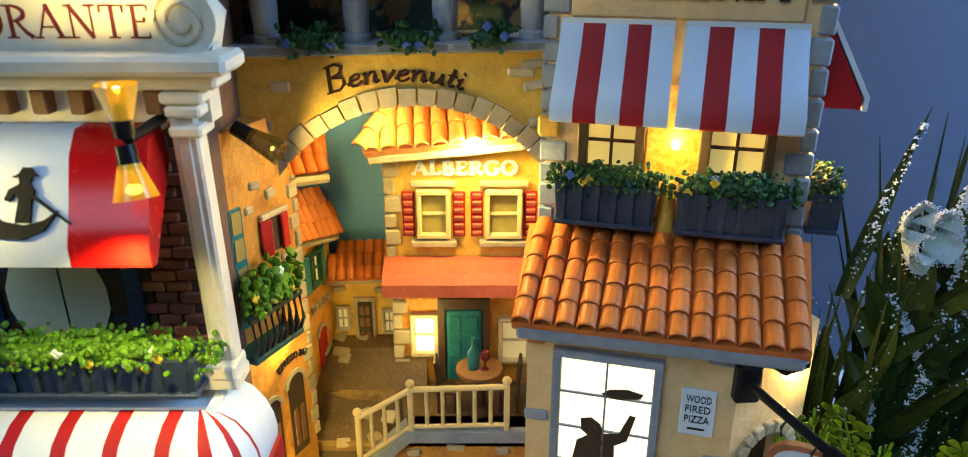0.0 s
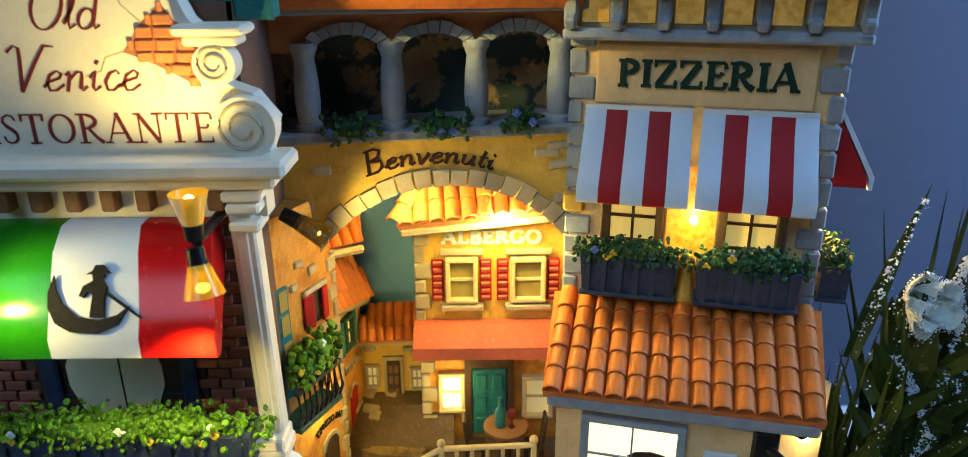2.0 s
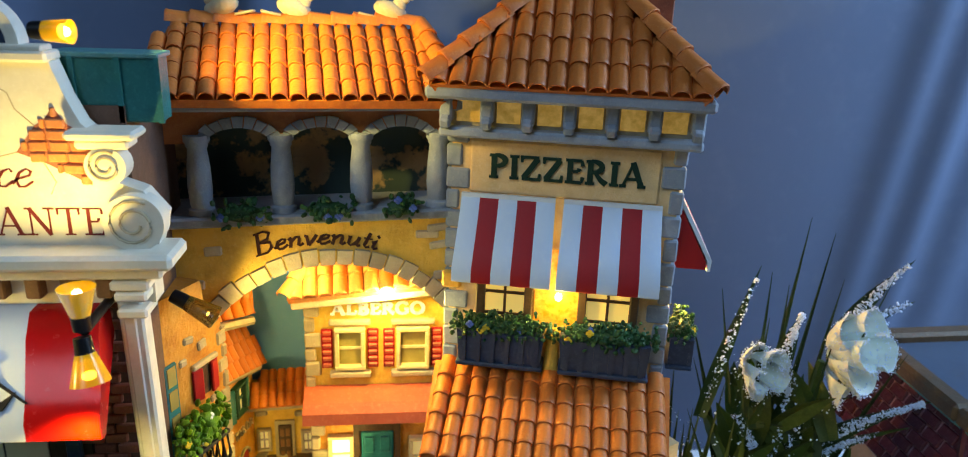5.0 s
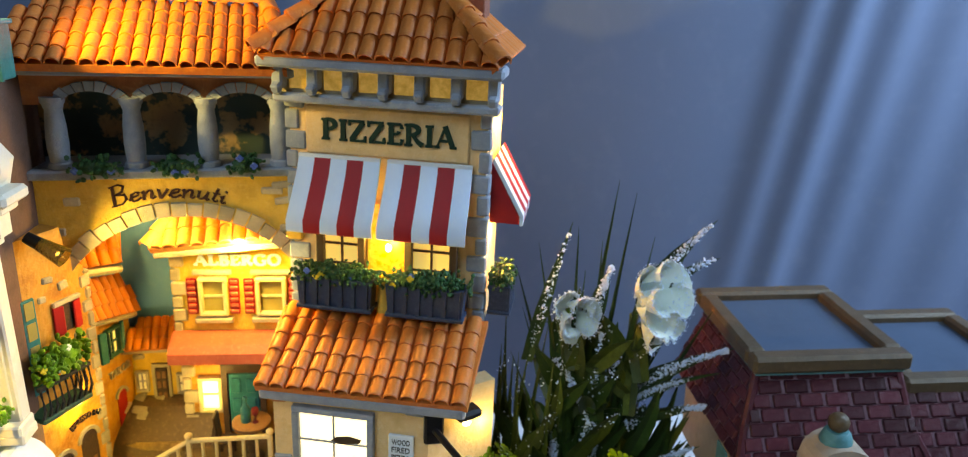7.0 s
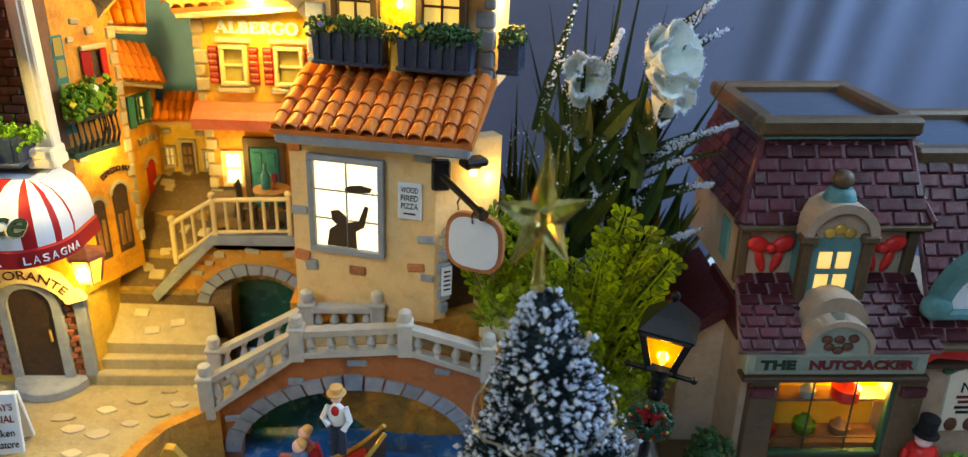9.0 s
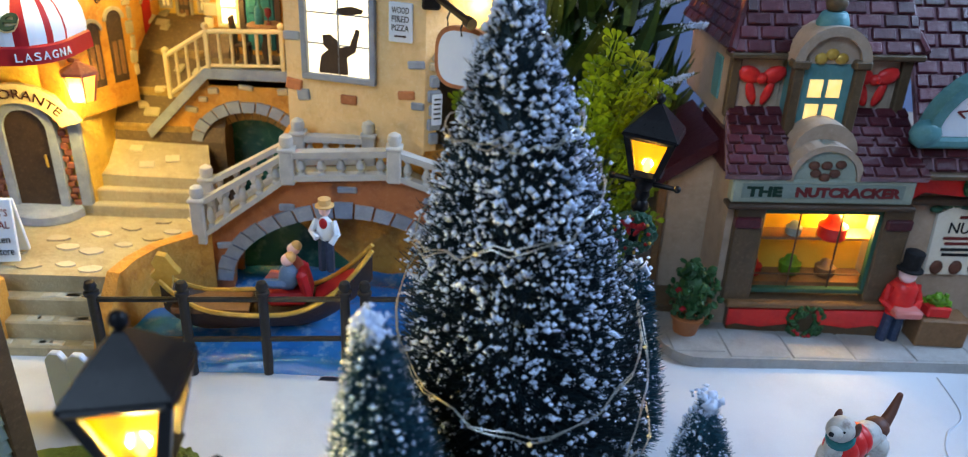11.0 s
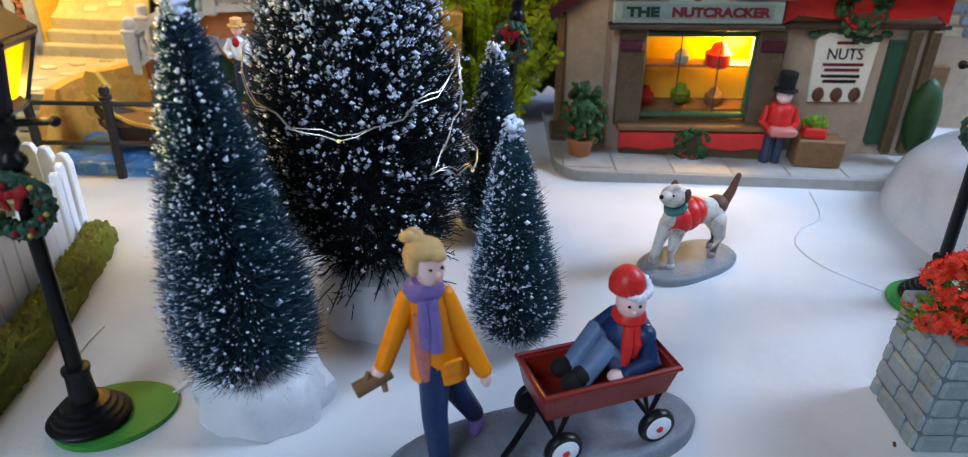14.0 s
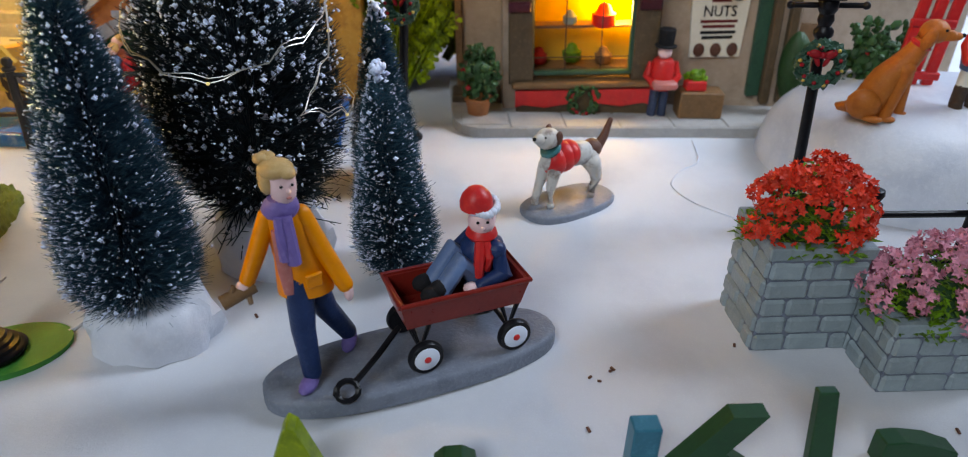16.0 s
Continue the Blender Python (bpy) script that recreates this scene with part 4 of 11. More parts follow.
# ---- pizzeria ----
def pizzeria():
    ob = thing("pizzeria_house", 7, 26, 0, -15, "cream stucco pizzeria tower with tiled roofs and striped awnings", "house", "village houses")
    # upper wall with two window openings
    bm = bm_new()
    box(bm, (-0.2, 2.6, 26.2), (9.3, 5.0, 11.6))
    part("wall", bm, STUCCO, ob)
    part("sign_panel", box(bm_new(), (-0.2, 0.05, 30.05), (7.7, 0.24, 2.25), (0, 0, 0), 0.08), STUCCO, ob)
    serif_text("sign_letter", "PIZZERIA", 6.3, (-0.1, -0.07, 29.62), ob, INK_GREEN, 1.0, 0.1, 0.22, 0.1)
    quoins(ob, STONE, -4.95, 0.05, 20.9, 31.4, 0.95, 0.7, 1, 3)
    quoins(ob, STONE, 4.55, 0.05, 20.9, 31.4, 0.95, 0.7, -1, 4)
    part("wall_stone", box(bm_new(), (-4.7, -0.1, 25.0), (0.85, 0.3, 0.8), (0, 0, 0), 0.1), GOLD, ob)
    # brackets and frieze under the roof
    part("frieze", box(bm_new(), (-0.1, 0.5, 32.4), (9.8, 1.6, 1.6)), STONE_WARM, ob)
    part("lower_moulding", box(bm_new(), (-0.1, -0.35, 31.55), (10.3, 1.1, 0.4), (0, 0, 0), 0.1), STONE, ob)
    part("upper_moulding", box(bm_new(), (-0.2, -0.75, 33.2), (10.9, 1.9, 0.5), (0, 0, 0), 0.12), STONE, ob)
    for k in range(7):
        x = -4.95 + 9.7 * k / 6
        br = part("bracket", box(bm_new(), (x, -0.65, 32.5), (0.5, 0.75, 1.1), (0, 0, 0), 0.08), STONE, ob)
        part("bracket_scroll", box(bm_new(), (x, -0.95, 32.05), (0.42, 0.6, 0.45), (30, 0, 0), 0.08), STONE, br)
    for k in range(6):
        x = -4.14 + 9.7 * k / 6
        part("glowing_recess", box(bm_new(), (x, -0.33, 32.4), (0.95, 0.06, 0.95)), FRIEZE_GLOW, ob)
    # hipped roof
    L, R, F, B = -5.45, 5.0, -1.75, 6.5
    z = 33.5
    tile_field(ob, TILE, (L, F, z), (R, F, z), (0.7, 2.2, 37.6), (-0.9, 2.2, 37.6), 14, 5, 11)
    tile_field(ob, TILE, (R, F, z), (R, B, z), (0.7, 3.0, 37.6), (0.7, 2.2, 37.6), 10, 5, 12)
    tile_field(ob, TILE, (L, B, z), (L, F, z), (-0.9, 2.2, 37.6), (-0.9, 3.0, 37.6), 10, 5, 13)
    ridge_tiles(ob, TILE, (L - 0.1, F - 0.1, z + 0.2), (-0.9, 2.2, 37.9), 0.95, 7)
    ridge_tiles(ob, TILE, (R + 0.1, F - 0.1, z + 0.2), (0.7, 2.2, 37.9), 0.95, 7)
    part("chimney", box(bm_new(), (2.9, 3.4, 37.4), (1.6, 1.6, 4.5), (0, 0, 0), 0.05), BRICK, ob)
    # awnings, windows, boxes
    striped_awning(ob, -4.35, -0.45, 28.9, 26.15, -0.15, -1.9, 5, 0.5, 0.06)
    striped_awning(ob, -0.1, 3.85, 28.9, 26.15, -0.15, -1.9, 5, 0.5, 0.06)
    for x0, x1 in ((-3.2, -1.5), (1.15, 2.95)):
        win = window(ob, x0, x1, 22.6, 26.6, -0.05, PANE_CREAM, WOOD_DARK, 2, 4, 0.12, 0.36, 0.3)
        part("window_ledge", box(bm_new(), ((x0 + x1) / 2, -0.35, 22.2), (x1 - x0 + 1.0, 0.7, 0.3), (0, 0, 0), 0.05), WOOD_DARK, win)
    planter_box(ob, -4.2, -0.5, 21.75, 23.25, -0.45, 0.95, NAVY, 31, LEAF_DARK, (FLOWER_BLUE, FLOWER_YELLOW), 6)
    planter_box(ob, 0.15, 3.9, 21.75, 23.25, -0.45, 0.95, NAVY, 32, LEAF_DARK, (FLOWER_BLUE, FLOWER_YELLOW), 6)
    part("bracket_post", lathe(bm_new(), [(0.5, 20.9), (0.32, 21.6), (0.28, 22.6), (0.36, 22.9), (0.2, 23.3)], (-0.18, -0.45, 0), 10), STUCCO_YELLOW, ob, smooth=True)
    part("amber_panel", box(bm_new(), (-0.12, -0.02, 24.6), (1.9, 0.1, 4.2)), BACKLIT, ob)
    part("lamp_globe", ball(bm_new(), (-0.05, -0.15, 24.6), (0.16, 0.1, 0.2), 2), FILAMENT, ob)
    # side awning, side box
    sa = part("side_awning", prism(bm_new(), [(4.6, 28.9), (4.6, 26.0), (6.0, 26.0), (6.0, 26.35)], 0.9, 4.7), RED, ob, "red side awning with white stripes")
    for k in range(6):
        part("awning_stripe", prism(bm_new(), [(4.62, 28.95), (6.05, 26.4), (6.05, 25.95), (6.2, 25.95), (6.22, 26.45), (4.72, 29.1)], 0.85 + 0.65 * k, 1.49 + 0.65 * k), RED if k % 2 else WHITE, sa)
    planter_box(thing("side_flower_box", 12.35, 26.5, 0, 75, "dark window box with trailing greenery on the tower side", "flower box"), -1.7, 0.6, 21.6, 23.0, 0.2, 0.9, NAVY, 33, LEAF_DARK, (FLOWER_YELLOW,))
    # lean-to roof
    tile_field(ob, TILE, (-5.0, -4.75, 19.1), (4.75, -4.75, 19.3), (4.95, -0.35, 21.4), (-5.3, -0.35, 21.1), 13, 5, 14)
    part("eave_board", box(bm_new(), (-0.1, -4.45, 18.75), (9.5, 0.5, 0.5), (0, -1, 0), 0.1), STONE, ob)
    # lower storey, chamfered at its corner, with an arched doorway
    bm = bm_new()
    slab(bm, [(-4.6, -3.7), (2.85, -3.7), (2.85, 1.0), (-4.6, 1.0)], 9.2, 18.9)
    part("lower_wall", bm, STUCCO, ob)
    door_wall(ob)
    window(ob, -3.3, 0.0, 12.95, 17.5, -3.72, PANE_PIZZA, STONE, 2, 3, 0.07, 0.32, 0.22)
    bm = bm_new()
    prism(bm, [(-2.75, 13.0), (-1.15, 13.0), (-1.2, 13.9), (-0.75, 14.2), (-0.5, 15.3), (-0.72, 15.35), (-1.05, 14.5), (-1.6, 14.35), (-1.75, 14.75), (-2.1, 15.0), (-2.5, 14.9), (-2.45, 14.4), (-2.2, 14.2), (-2.6, 13.9)], -3.83, -3.79)
    part("baker_silhouette", bm, WOOD_DARK, ob)
    part("dough_silhouette", prism(bm_new(), [(-1.8, 16.1), (-1.3, 15.95), (-0.4, 16.1), (-0.3, 16.3), (-0.9, 16.42), (-1.5, 16.32)], -3.83, -3.79), WOOD_DARK, ob)
    pl = part("plaque", box(bm_new(), (1.6, -3.78, 15.9), (1.2, 0.16, 1.9), (0, 0, 0), 0.04), WHITE, ob, "white plaque with dark lettering")
    for k, w in enumerate(("WOOD", "FIRED", "PIZZA")):
        sign_text("lettering", w, 0.86, (1.6, -3.87, 16.35 - 0.42 * k), pl, INK_BLACK, height=0.29, depth=0.03)
    part("ornament", box(bm_new(), (1.6, -3.87, 15.25), (0.6, 0.03, 0.08)), INK_BROWN, pl)
    loose_stones(ob, STONE, [(-4.2, 14.7, 0.9, 0.45), (2.4, 13.9, 0.9, 0.4), (2.2, 18.1, 0.9, 0.4), (-3.7, 11.7, 0.7, 0.6), (2.5, 11.8, 0.7, 0.4)], -3.72, 7)
    loose_stones(ob, BRICK_ORANGE, [(-4.3, 18.1, 0.7, 0.6), (-4.2, 12.2, 0.9, 0.6), (1.9, 12.3, 0.9, 0.45)], -3.72, 8)
    loose_stones(ob, TERRA, [(-1.2, 11.7, 0.9, 0.5)], -3.72, 9)
    # hanging sign on an arm
    arm = part("sign_arm", rod(bm_new(), (3.2, -3.9, 17.4), (5.6, -6.2, 16.7), 0.17), BLACK, ob, smooth=True)
    part("arm_plate", box(bm_new(), (3.1, -3.75, 17.4), (0.9, 0.5, 1.5), (0, 0, 20), 0.1), BLACK, arm)
    part("arm_ring", rod(bm_new(), (5.45, -6.05, 16.73), (5.75, -6.35, 16.65), 0.27), BLACK, arm, smooth=True)
    for f in (0.42, 0.78):
        p = Vector((3.2, -3.9, 17.4)).lerp(Vector((5.6, -6.2, 16.7)), f)
        part("hook", tube(bm_new(), [p + Vector((0, 0, 0.2)), p + Vector((0.15, 0, -0.2)), p + Vector((0, 0, -0.55)), p + Vector((0.05, 0, -0.9))], 0.05), IRON, arm, smooth=True)
    q = Matrix.Translation((5.2, -5.4, 14.9)) @ Matrix.Rotation(radians(-12), 4, "Z")
    outline = [(1.45 * math.copysign(abs(math.cos(a)) ** 0.6, math.cos(a)), 1.45 * math.copysign(abs(math.sin(a)) ** 0.7, math.sin(a))) for a in [2 * math.pi * k / 32 for k in range(32)]]
    bm = prism(bm_new(), outline, -0.14, 0.14)
    bmesh.ops.transform(bm, matrix=q, verts=bm.verts)
    board = part("hanging_sign", bm, TERRA, ob, "oval white hanging sign with red rim")
    bm = prism(bm_new(), [(x * 0.86, z * 0.86) for x, z in outline], -0.19, 0.19)
    bmesh.ops.transform(bm, matrix=q, verts=bm.verts)
    part("sign_face", bm, WHITE, board)
    return ob


def door_wall(ob):
    """The corner wall behind the bridge with its arched lit doorway."""
    q = Matrix.Translation((2.85, -3.7, 0)) @ Matrix.Rotation(radians(42), 4, "Z")
    def turned(bm):
        bmesh.ops.transform(bm, matrix=q, verts=bm.verts)
        return bm
    arch = arc_pts(1.75, 13.6, 1.05, 0, 180, 12)
    pts = [(0, 9.4), (0.7, 9.4), *[(x, z) for x, z in reversed(arch)], (2.8, 9.4), (3.6, 9.4), (3.6, 18.9), (0, 18.9)]
    part("corner_wall", turned(prism(bm_new(), pts, 0.0, 0.9)), STUCCO, ob)
    part("door", turned(box(bm_new(), (1.75, 0.85, 12.1), (2.2, 0.2, 5.4))), WOOD_DARK, ob, "dark arched door")
    for k in range(9):
        a = radians(180 * (k + 0.5) / 9)
        bm = box(bm_new(), (1.75 + 1.3 * math.cos(a), -0.05, 13.6 + 1.3 * math.sin(a)), (0.5, 0.35, 0.4), (0, -math.degrees(a), 0), 0.06)
        part("arch_stone", turned(bm), STONE_WARM, ob)
    for k in range(5):
        part("jamb_stone", turned(box(bm_new(), (0.5, -0.05, 10.1 + 0.75 * k), (0.5 + 0.2 * (k % 2), 0.35, 0.6), (0, 0, 0), 0.07)), STONE, ob)
    part("door_lamp_cap", turned(box(bm_new(), (1.75, -0.5, 17.9), (1.3, 0.9, 0.5), (0, 0, 0), 0.15)), BLACK, ob)
    part("door_lamp", turned(ball(bm_new(), (1.75, -0.5, 17.4), (0.22, 0.2, 0.2), 2)), FILAMENT, ob, smooth=True)
    note = part("door_notice", turned(box(bm_new(), (0.55, -0.32, 11.7), (0.55, 0.06, 1.6))), WHITE, ob, "small notice card")
    for k in range(5):
        part("notice_line", turned(box(bm_new(), (0.55, -0.36, 12.25 - 0.25 * k), (0.36, 0.03, 0.08))), INK_BLACK, note)


pizzeria()
bulb(6.7, 25.0, 24.5, 0.045, 0.12)
bulb(11.6, 22.6, 16.8, 0.028, 0.3)
# two unseen lamps added for the warm light on the tower's right flank
bulb(12.8, 27.2, 25.0, 0.26, 0.2, (1.0, 0.6, 0.14))
bulb(13.2, 28.4, 30.2, 0.2, 0.2, (1.0, 0.6, 0.14))


# ---- gateway building with the arch and loggia ----
def voussoirs(parent, material, cx, cz, r, th, a0, a1, n, y, depth, seed=1, rz=None):
    rnd = random.Random(seed)
    rz = rz or r
    for k in range(n):
        a, b = a0 + (a1 - a0) * (k + 0.06) / n, a0 + (a1 - a0) * (k + 0.94) / n
        t = th * rnd.uniform(0.9, 1.12)
        pts = [*arc_pts(cx, cz, r, a, b, 2, rz), *reversed(arc_pts(cx, cz, r + t, a, b, 2, rz + t))]
        part("arch_stone", prism(bm_new(), pts, y - depth - rnd.uniform(0, 0.06), y + 0.2), material, parent)


def gateway():
    ob = thing("gateway_building", -3, 26.9, 0, 8, "yellow stucco gateway with welcome arch and arcaded loggia", "house", "village houses")
    a_in = arc_pts(0.3, 19.68, 6.17, 32, 150, 20)
    pts = [(5.55, 22.95), *a_in, (-5.1, 22.2), (-6.3, 22.2), (-6.3, 27.7), (5.9, 27.7), (5.9, 22.95)]
    part("arch_wall", prism(bm_new(), list(reversed(pts)), 0, 1.3), STUCCO_YELLOW, ob)
    voussoirs(ob, STONE_WARM, 0.3, 19.68, 6.12, 0.68, 32, 150, 19, 0.05, 0.2, 5)
    script_text("welcome_letter", "Benvenuti", 4.95, (-0.2, -0.01, 26.68), ob, INK_BROWN, 0.94, 0.13, 0.05, 0.22, 7.5)
    loose_stones(ob, STONE_WARM, [(-4.3, 26.6, 0.7, 0.4), (-5.2, 25.2, 1.0, 0.4), (4.4, 26.9, 1.0, 0.35), (5.0, 27.2, 1.2, 0.35), (4.9, 26.4, 0.8, 0.35), (5.1, 25.0, 0.8, 0.4), (5.2, 24.2, 0.7, 0.4)], 0.0, 12)
    part("coping", box(bm_new(), (-0.2, 0.15, 27.9), (12.2, 1.1, 0.42), (0, 0, 0), 0.08), STONE, ob)
    for k in range(18):
        part("coping_stone", box(bm_new(), (-5.9 + 0.67 * k, -0.32, 27.88), (0.6, 0.16, 0.34), (0, 0, 0), 0.05), STONE, ob)
    # loggia
    cols = (-4.6, -1.47, 1.67, 4.86)
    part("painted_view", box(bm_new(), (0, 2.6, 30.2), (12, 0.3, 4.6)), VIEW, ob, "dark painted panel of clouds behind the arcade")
    part("loggia_floor", box(bm_new(), (0, 1.4, 28.0), (12, 2.4, 0.3)), STONE, ob)
    for x in cols:
        c = part("column", lathe(bm_new(), [(0.5, 28.1), (0.5, 28.35), (0.4, 28.42), (0.42, 28.5), (0.47, 29.2), (0.44, 30.0), (0.36, 30.75), (0.42, 30.85), (0.42, 30.95), (0.5, 31.05), (0.5, 31.3)], (x, 0.25, 0), 14), STONE, ob, smooth=True)
    pts = []
    for x0, x1 in zip(cols, cols[1:]):
        cx, r = (x0 + x1) / 2, (x1 - x0) / 2 - 0.35
        pts += [*arc_pts(cx, 30.95, r, 180, 0, 12, 0.62)]
    pts = [(-6.3, 30.95), (-4.95, 30.95), *pts, (5.2, 30.95), (5.9, 30.95), (5.9, 32.4), (-6.3, 32.4)]
    part("arcade_wall", prism(bm_new(), pts, 0.15, 0.8), TERRA, ob)
    for i, (x0, x1) in enumerate(zip(cols, cols[1:])):
        voussoirs(ob, STONE, (x0 + x1) / 2, 30.95, (x1 - x0) / 2 - 0.38, 0.42, 10, 170, 9, 0.15, 0.14, 20 + i, 0.62)
    part("eave_beam", box(bm_new(), (-0.1, -0.3, 32.55), (12.6, 1.2, 0.45), (0, 0, 0), 0.08), STONE, ob)
    tile_field(ob, TILE, (-6.2, -1.3, 32.85), (5.3, -1.3, 32.75), (4.5, 3.0, 35.2), (-5.6, 3.0, 35.1), 18, 5, 15)
    ridge_tiles(ob, TILE, (-5.6, 3.0, 35.3), (4.5, 3.0, 35.4), 0.9, 11)
    ridge_tiles(ob, TILE, (5.4, -1.2, 33.0), (4.5, 3.0, 35.4), 0.9, 5)
    for x, sd in ((-3.1, 41), (0.3, 42), (3.3, 43)):
        foliage(ob, (x, -0.35, 28.25), (1.9 if x != 3.3 else 1.5, 0.7, 0.95), 90, LEAF_DARK, sd, 0.17, "foliage", (FLOWER_BLUE,))
    return ob


gate = gateway()


def pigeon(x, y, z, yaw):
    bm = bm_new()
    ball(bm, (0, 0, 0.5), (0.75, 0.36, 0.4), 2, (0, 18, 0))
    ball(bm, (0.62, 0, 0.98), (0.24, 0.2, 0.24), 2)
    rod(bm, (0.8, 0, 1.0), (1.02, 0, 0.93), 0.07, 0.01, 6)
    box(bm, (-0.95, 0, 0.3), (0.8, 0.34, 0.12), (0, 12, 0), 0.04)
    ball(bm, (0.4, 0, 0.75), (0.3, 0.24, 0.32), 2)
    rod(bm, (0.05, 0, 0), (0.05, 0, 0.3), 0.08)
    whole("pigeon", bm, STONE_WARM, x, y, z, yaw, "pale grey moulded pigeon sitting on the tiled ridge", "bird figurine", "pigeons on the ridge", smooth=True)


for px, py, yaw in ((-6.9, 29.3, 170), (-4.1, 29.7, 20), (-0.2, 30.3, 10)):
    pigeon(px, py, 35.45, yaw)


# ---- courtyard behind the arch ----
part_sky = whole("painted_sky_panel", box(bm_new(), (0, 0, 0), (14, 0.3, 16)), SKYBLUE, -4, 31.6, 20, 0, "plain blue painted sky panel behind the courtyard", "backdrop panel")


def albergo():
    ob = thing("albergo_house", -1, 29.2, 0, 0, "small orange inn with red shutters and salmon awning", "house", "courtyard houses")
    part("upper_wall", prism(bm_new(), [(-2.95, 18.0), (6.0, 18.0), (6.0, 24.2), (-2.95, 23.2)], 0, 2.0), STUCCO_YELLOW, ob)
    part("lower_wall", prism(bm_new(), [(-2.75, 11.5), (6.0, 11.5), (6.0, 18.2), (-2.75, 18.2)], 0.15, 2.0), STUCCO_ORANGE, ob)
    quoins(ob, STONE_WARM, -3.1, -0.05, 18.6, 23.1, 0.75, 0.5, 1, 31, 0.6)
    quoins(ob, STONE_WARM, -3.0, 0.05, 12.0, 17.6, 0.8, 0.5, 1, 32, 0.6)
    serif_text("inn_letter", "ALBERGO", 4.3, (0.2, -0.01, 22.42), ob, WHITE, 0.6, 0.12, 0.26, 0.12)
    for x0, x1 in ((-1.62, -0.6), (1.25, 2.4)):
        window(ob, x0, x1, 19.85, 21.6, -0.03, PANE_OLIVE, CREAM, 1, 2, 0.12, 0.2, 0.25)
        part("window_head", box(bm_new(), ((x0 + x1) / 2, -0.1, 22.05), (x1 - x0 + 0.9, 0.3, 0.25), (0, 0, 0), 0.05), STONE_WARM, ob)
        part("window_sill", box(bm_new(), ((x0 + x1) / 2, -0.15, 19.4), (x1 - x0 + 0.9, 0.4, 0.28), (0, 0, 0), 0.05), STONE_WARM, ob)
        shutter(ob, x0 - 0.55, 19.7, 21.7, 0.52, -0.08, RED)
        shutter(ob, x1 + 0.55, 19.7, 21.7, 0.52, -0.08, RED)
    aw = [(-0.05, 18.75), (-0.5, 18.7), (-1.2, 18.45), (-1.6, 18.1), (-1.65, 17.55), (-1.4, 17.5), (-0.05, 17.7)]
    bm = bm_new()
    rows = [[bm.verts.new((x, y, z)) for y, z in aw] for x in (-3.25, -1.0, 1.0, 6.0)]
    for p, q in zip(rows, rows[1:]):
        for k in range(len(aw)):
            j = (k + 1) % len(aw)
            bm.faces.new((p[k], p[j], q[j], q[k]))
    bm.faces.new(rows[0])
    bm.faces.new(rows[-1])
    part("awning", bm, SALMON, ob, "salmon red moulded awning")
    window(ob, -2.1, -1.25, 13.95, 15.7, 0.12, PANE_PIZZA, CREAM, 1, 2, 0.1, 0.2, 0.2)
    window(ob, 1.85, 2.9, 13.6, 15.5, 0.12, PANE_DIM, CREAM, 1, 2, 0.1, 0.2, 0.2)
    door = part("door", box(bm_new(), (0.1, 0.05, 14.3), (1.6, 0.25, 3.6), (0, 0, 0), 0.05), TEAL, ob, "teal panelled door")
    for x in (-0.28, 0.48):
        for zz, h in ((15.4, 0.9), (14.2, 0.9), (13.1, 0.8)):
            part("door_panel", box(bm_new(), (x, -0.1, zz), (0.5, 0.12, h), (0, 0, 0), 0.05), TEAL, door)
    part("door_frame", prism(bm_new(), [(-1.05, 12.4), (-0.75, 12.4), (-0.75, 16.2), (0.95, 16.2), (0.95, 12.4), (1.25, 12.4), (1.25, 16.7), (-1.05, 16.7)], -0.15, 0.2), WOOD_DARK, ob)
    # roof seen under the arch
    tile_field(ob, TILE_PALE, (-3.7, -1.3, 23.7), (5.6, -1.3, 24.6), (5.6, 0.9, 26.4), (-2.3, 0.9, 25.7), 14, 3, 16)
    part("eave_board", box(bm_new(), (0.9, -0.9, 23.75), (9.0, 0.6, 0.3), (0, -5.5, 0), 0.06), STONE_WARM, ob)
    ridge_tiles(ob, TILE_PALE, (-3.8, -1.3, 23.9), (-2.3, 0.9, 25.9), 0.75, 4)


albergo()


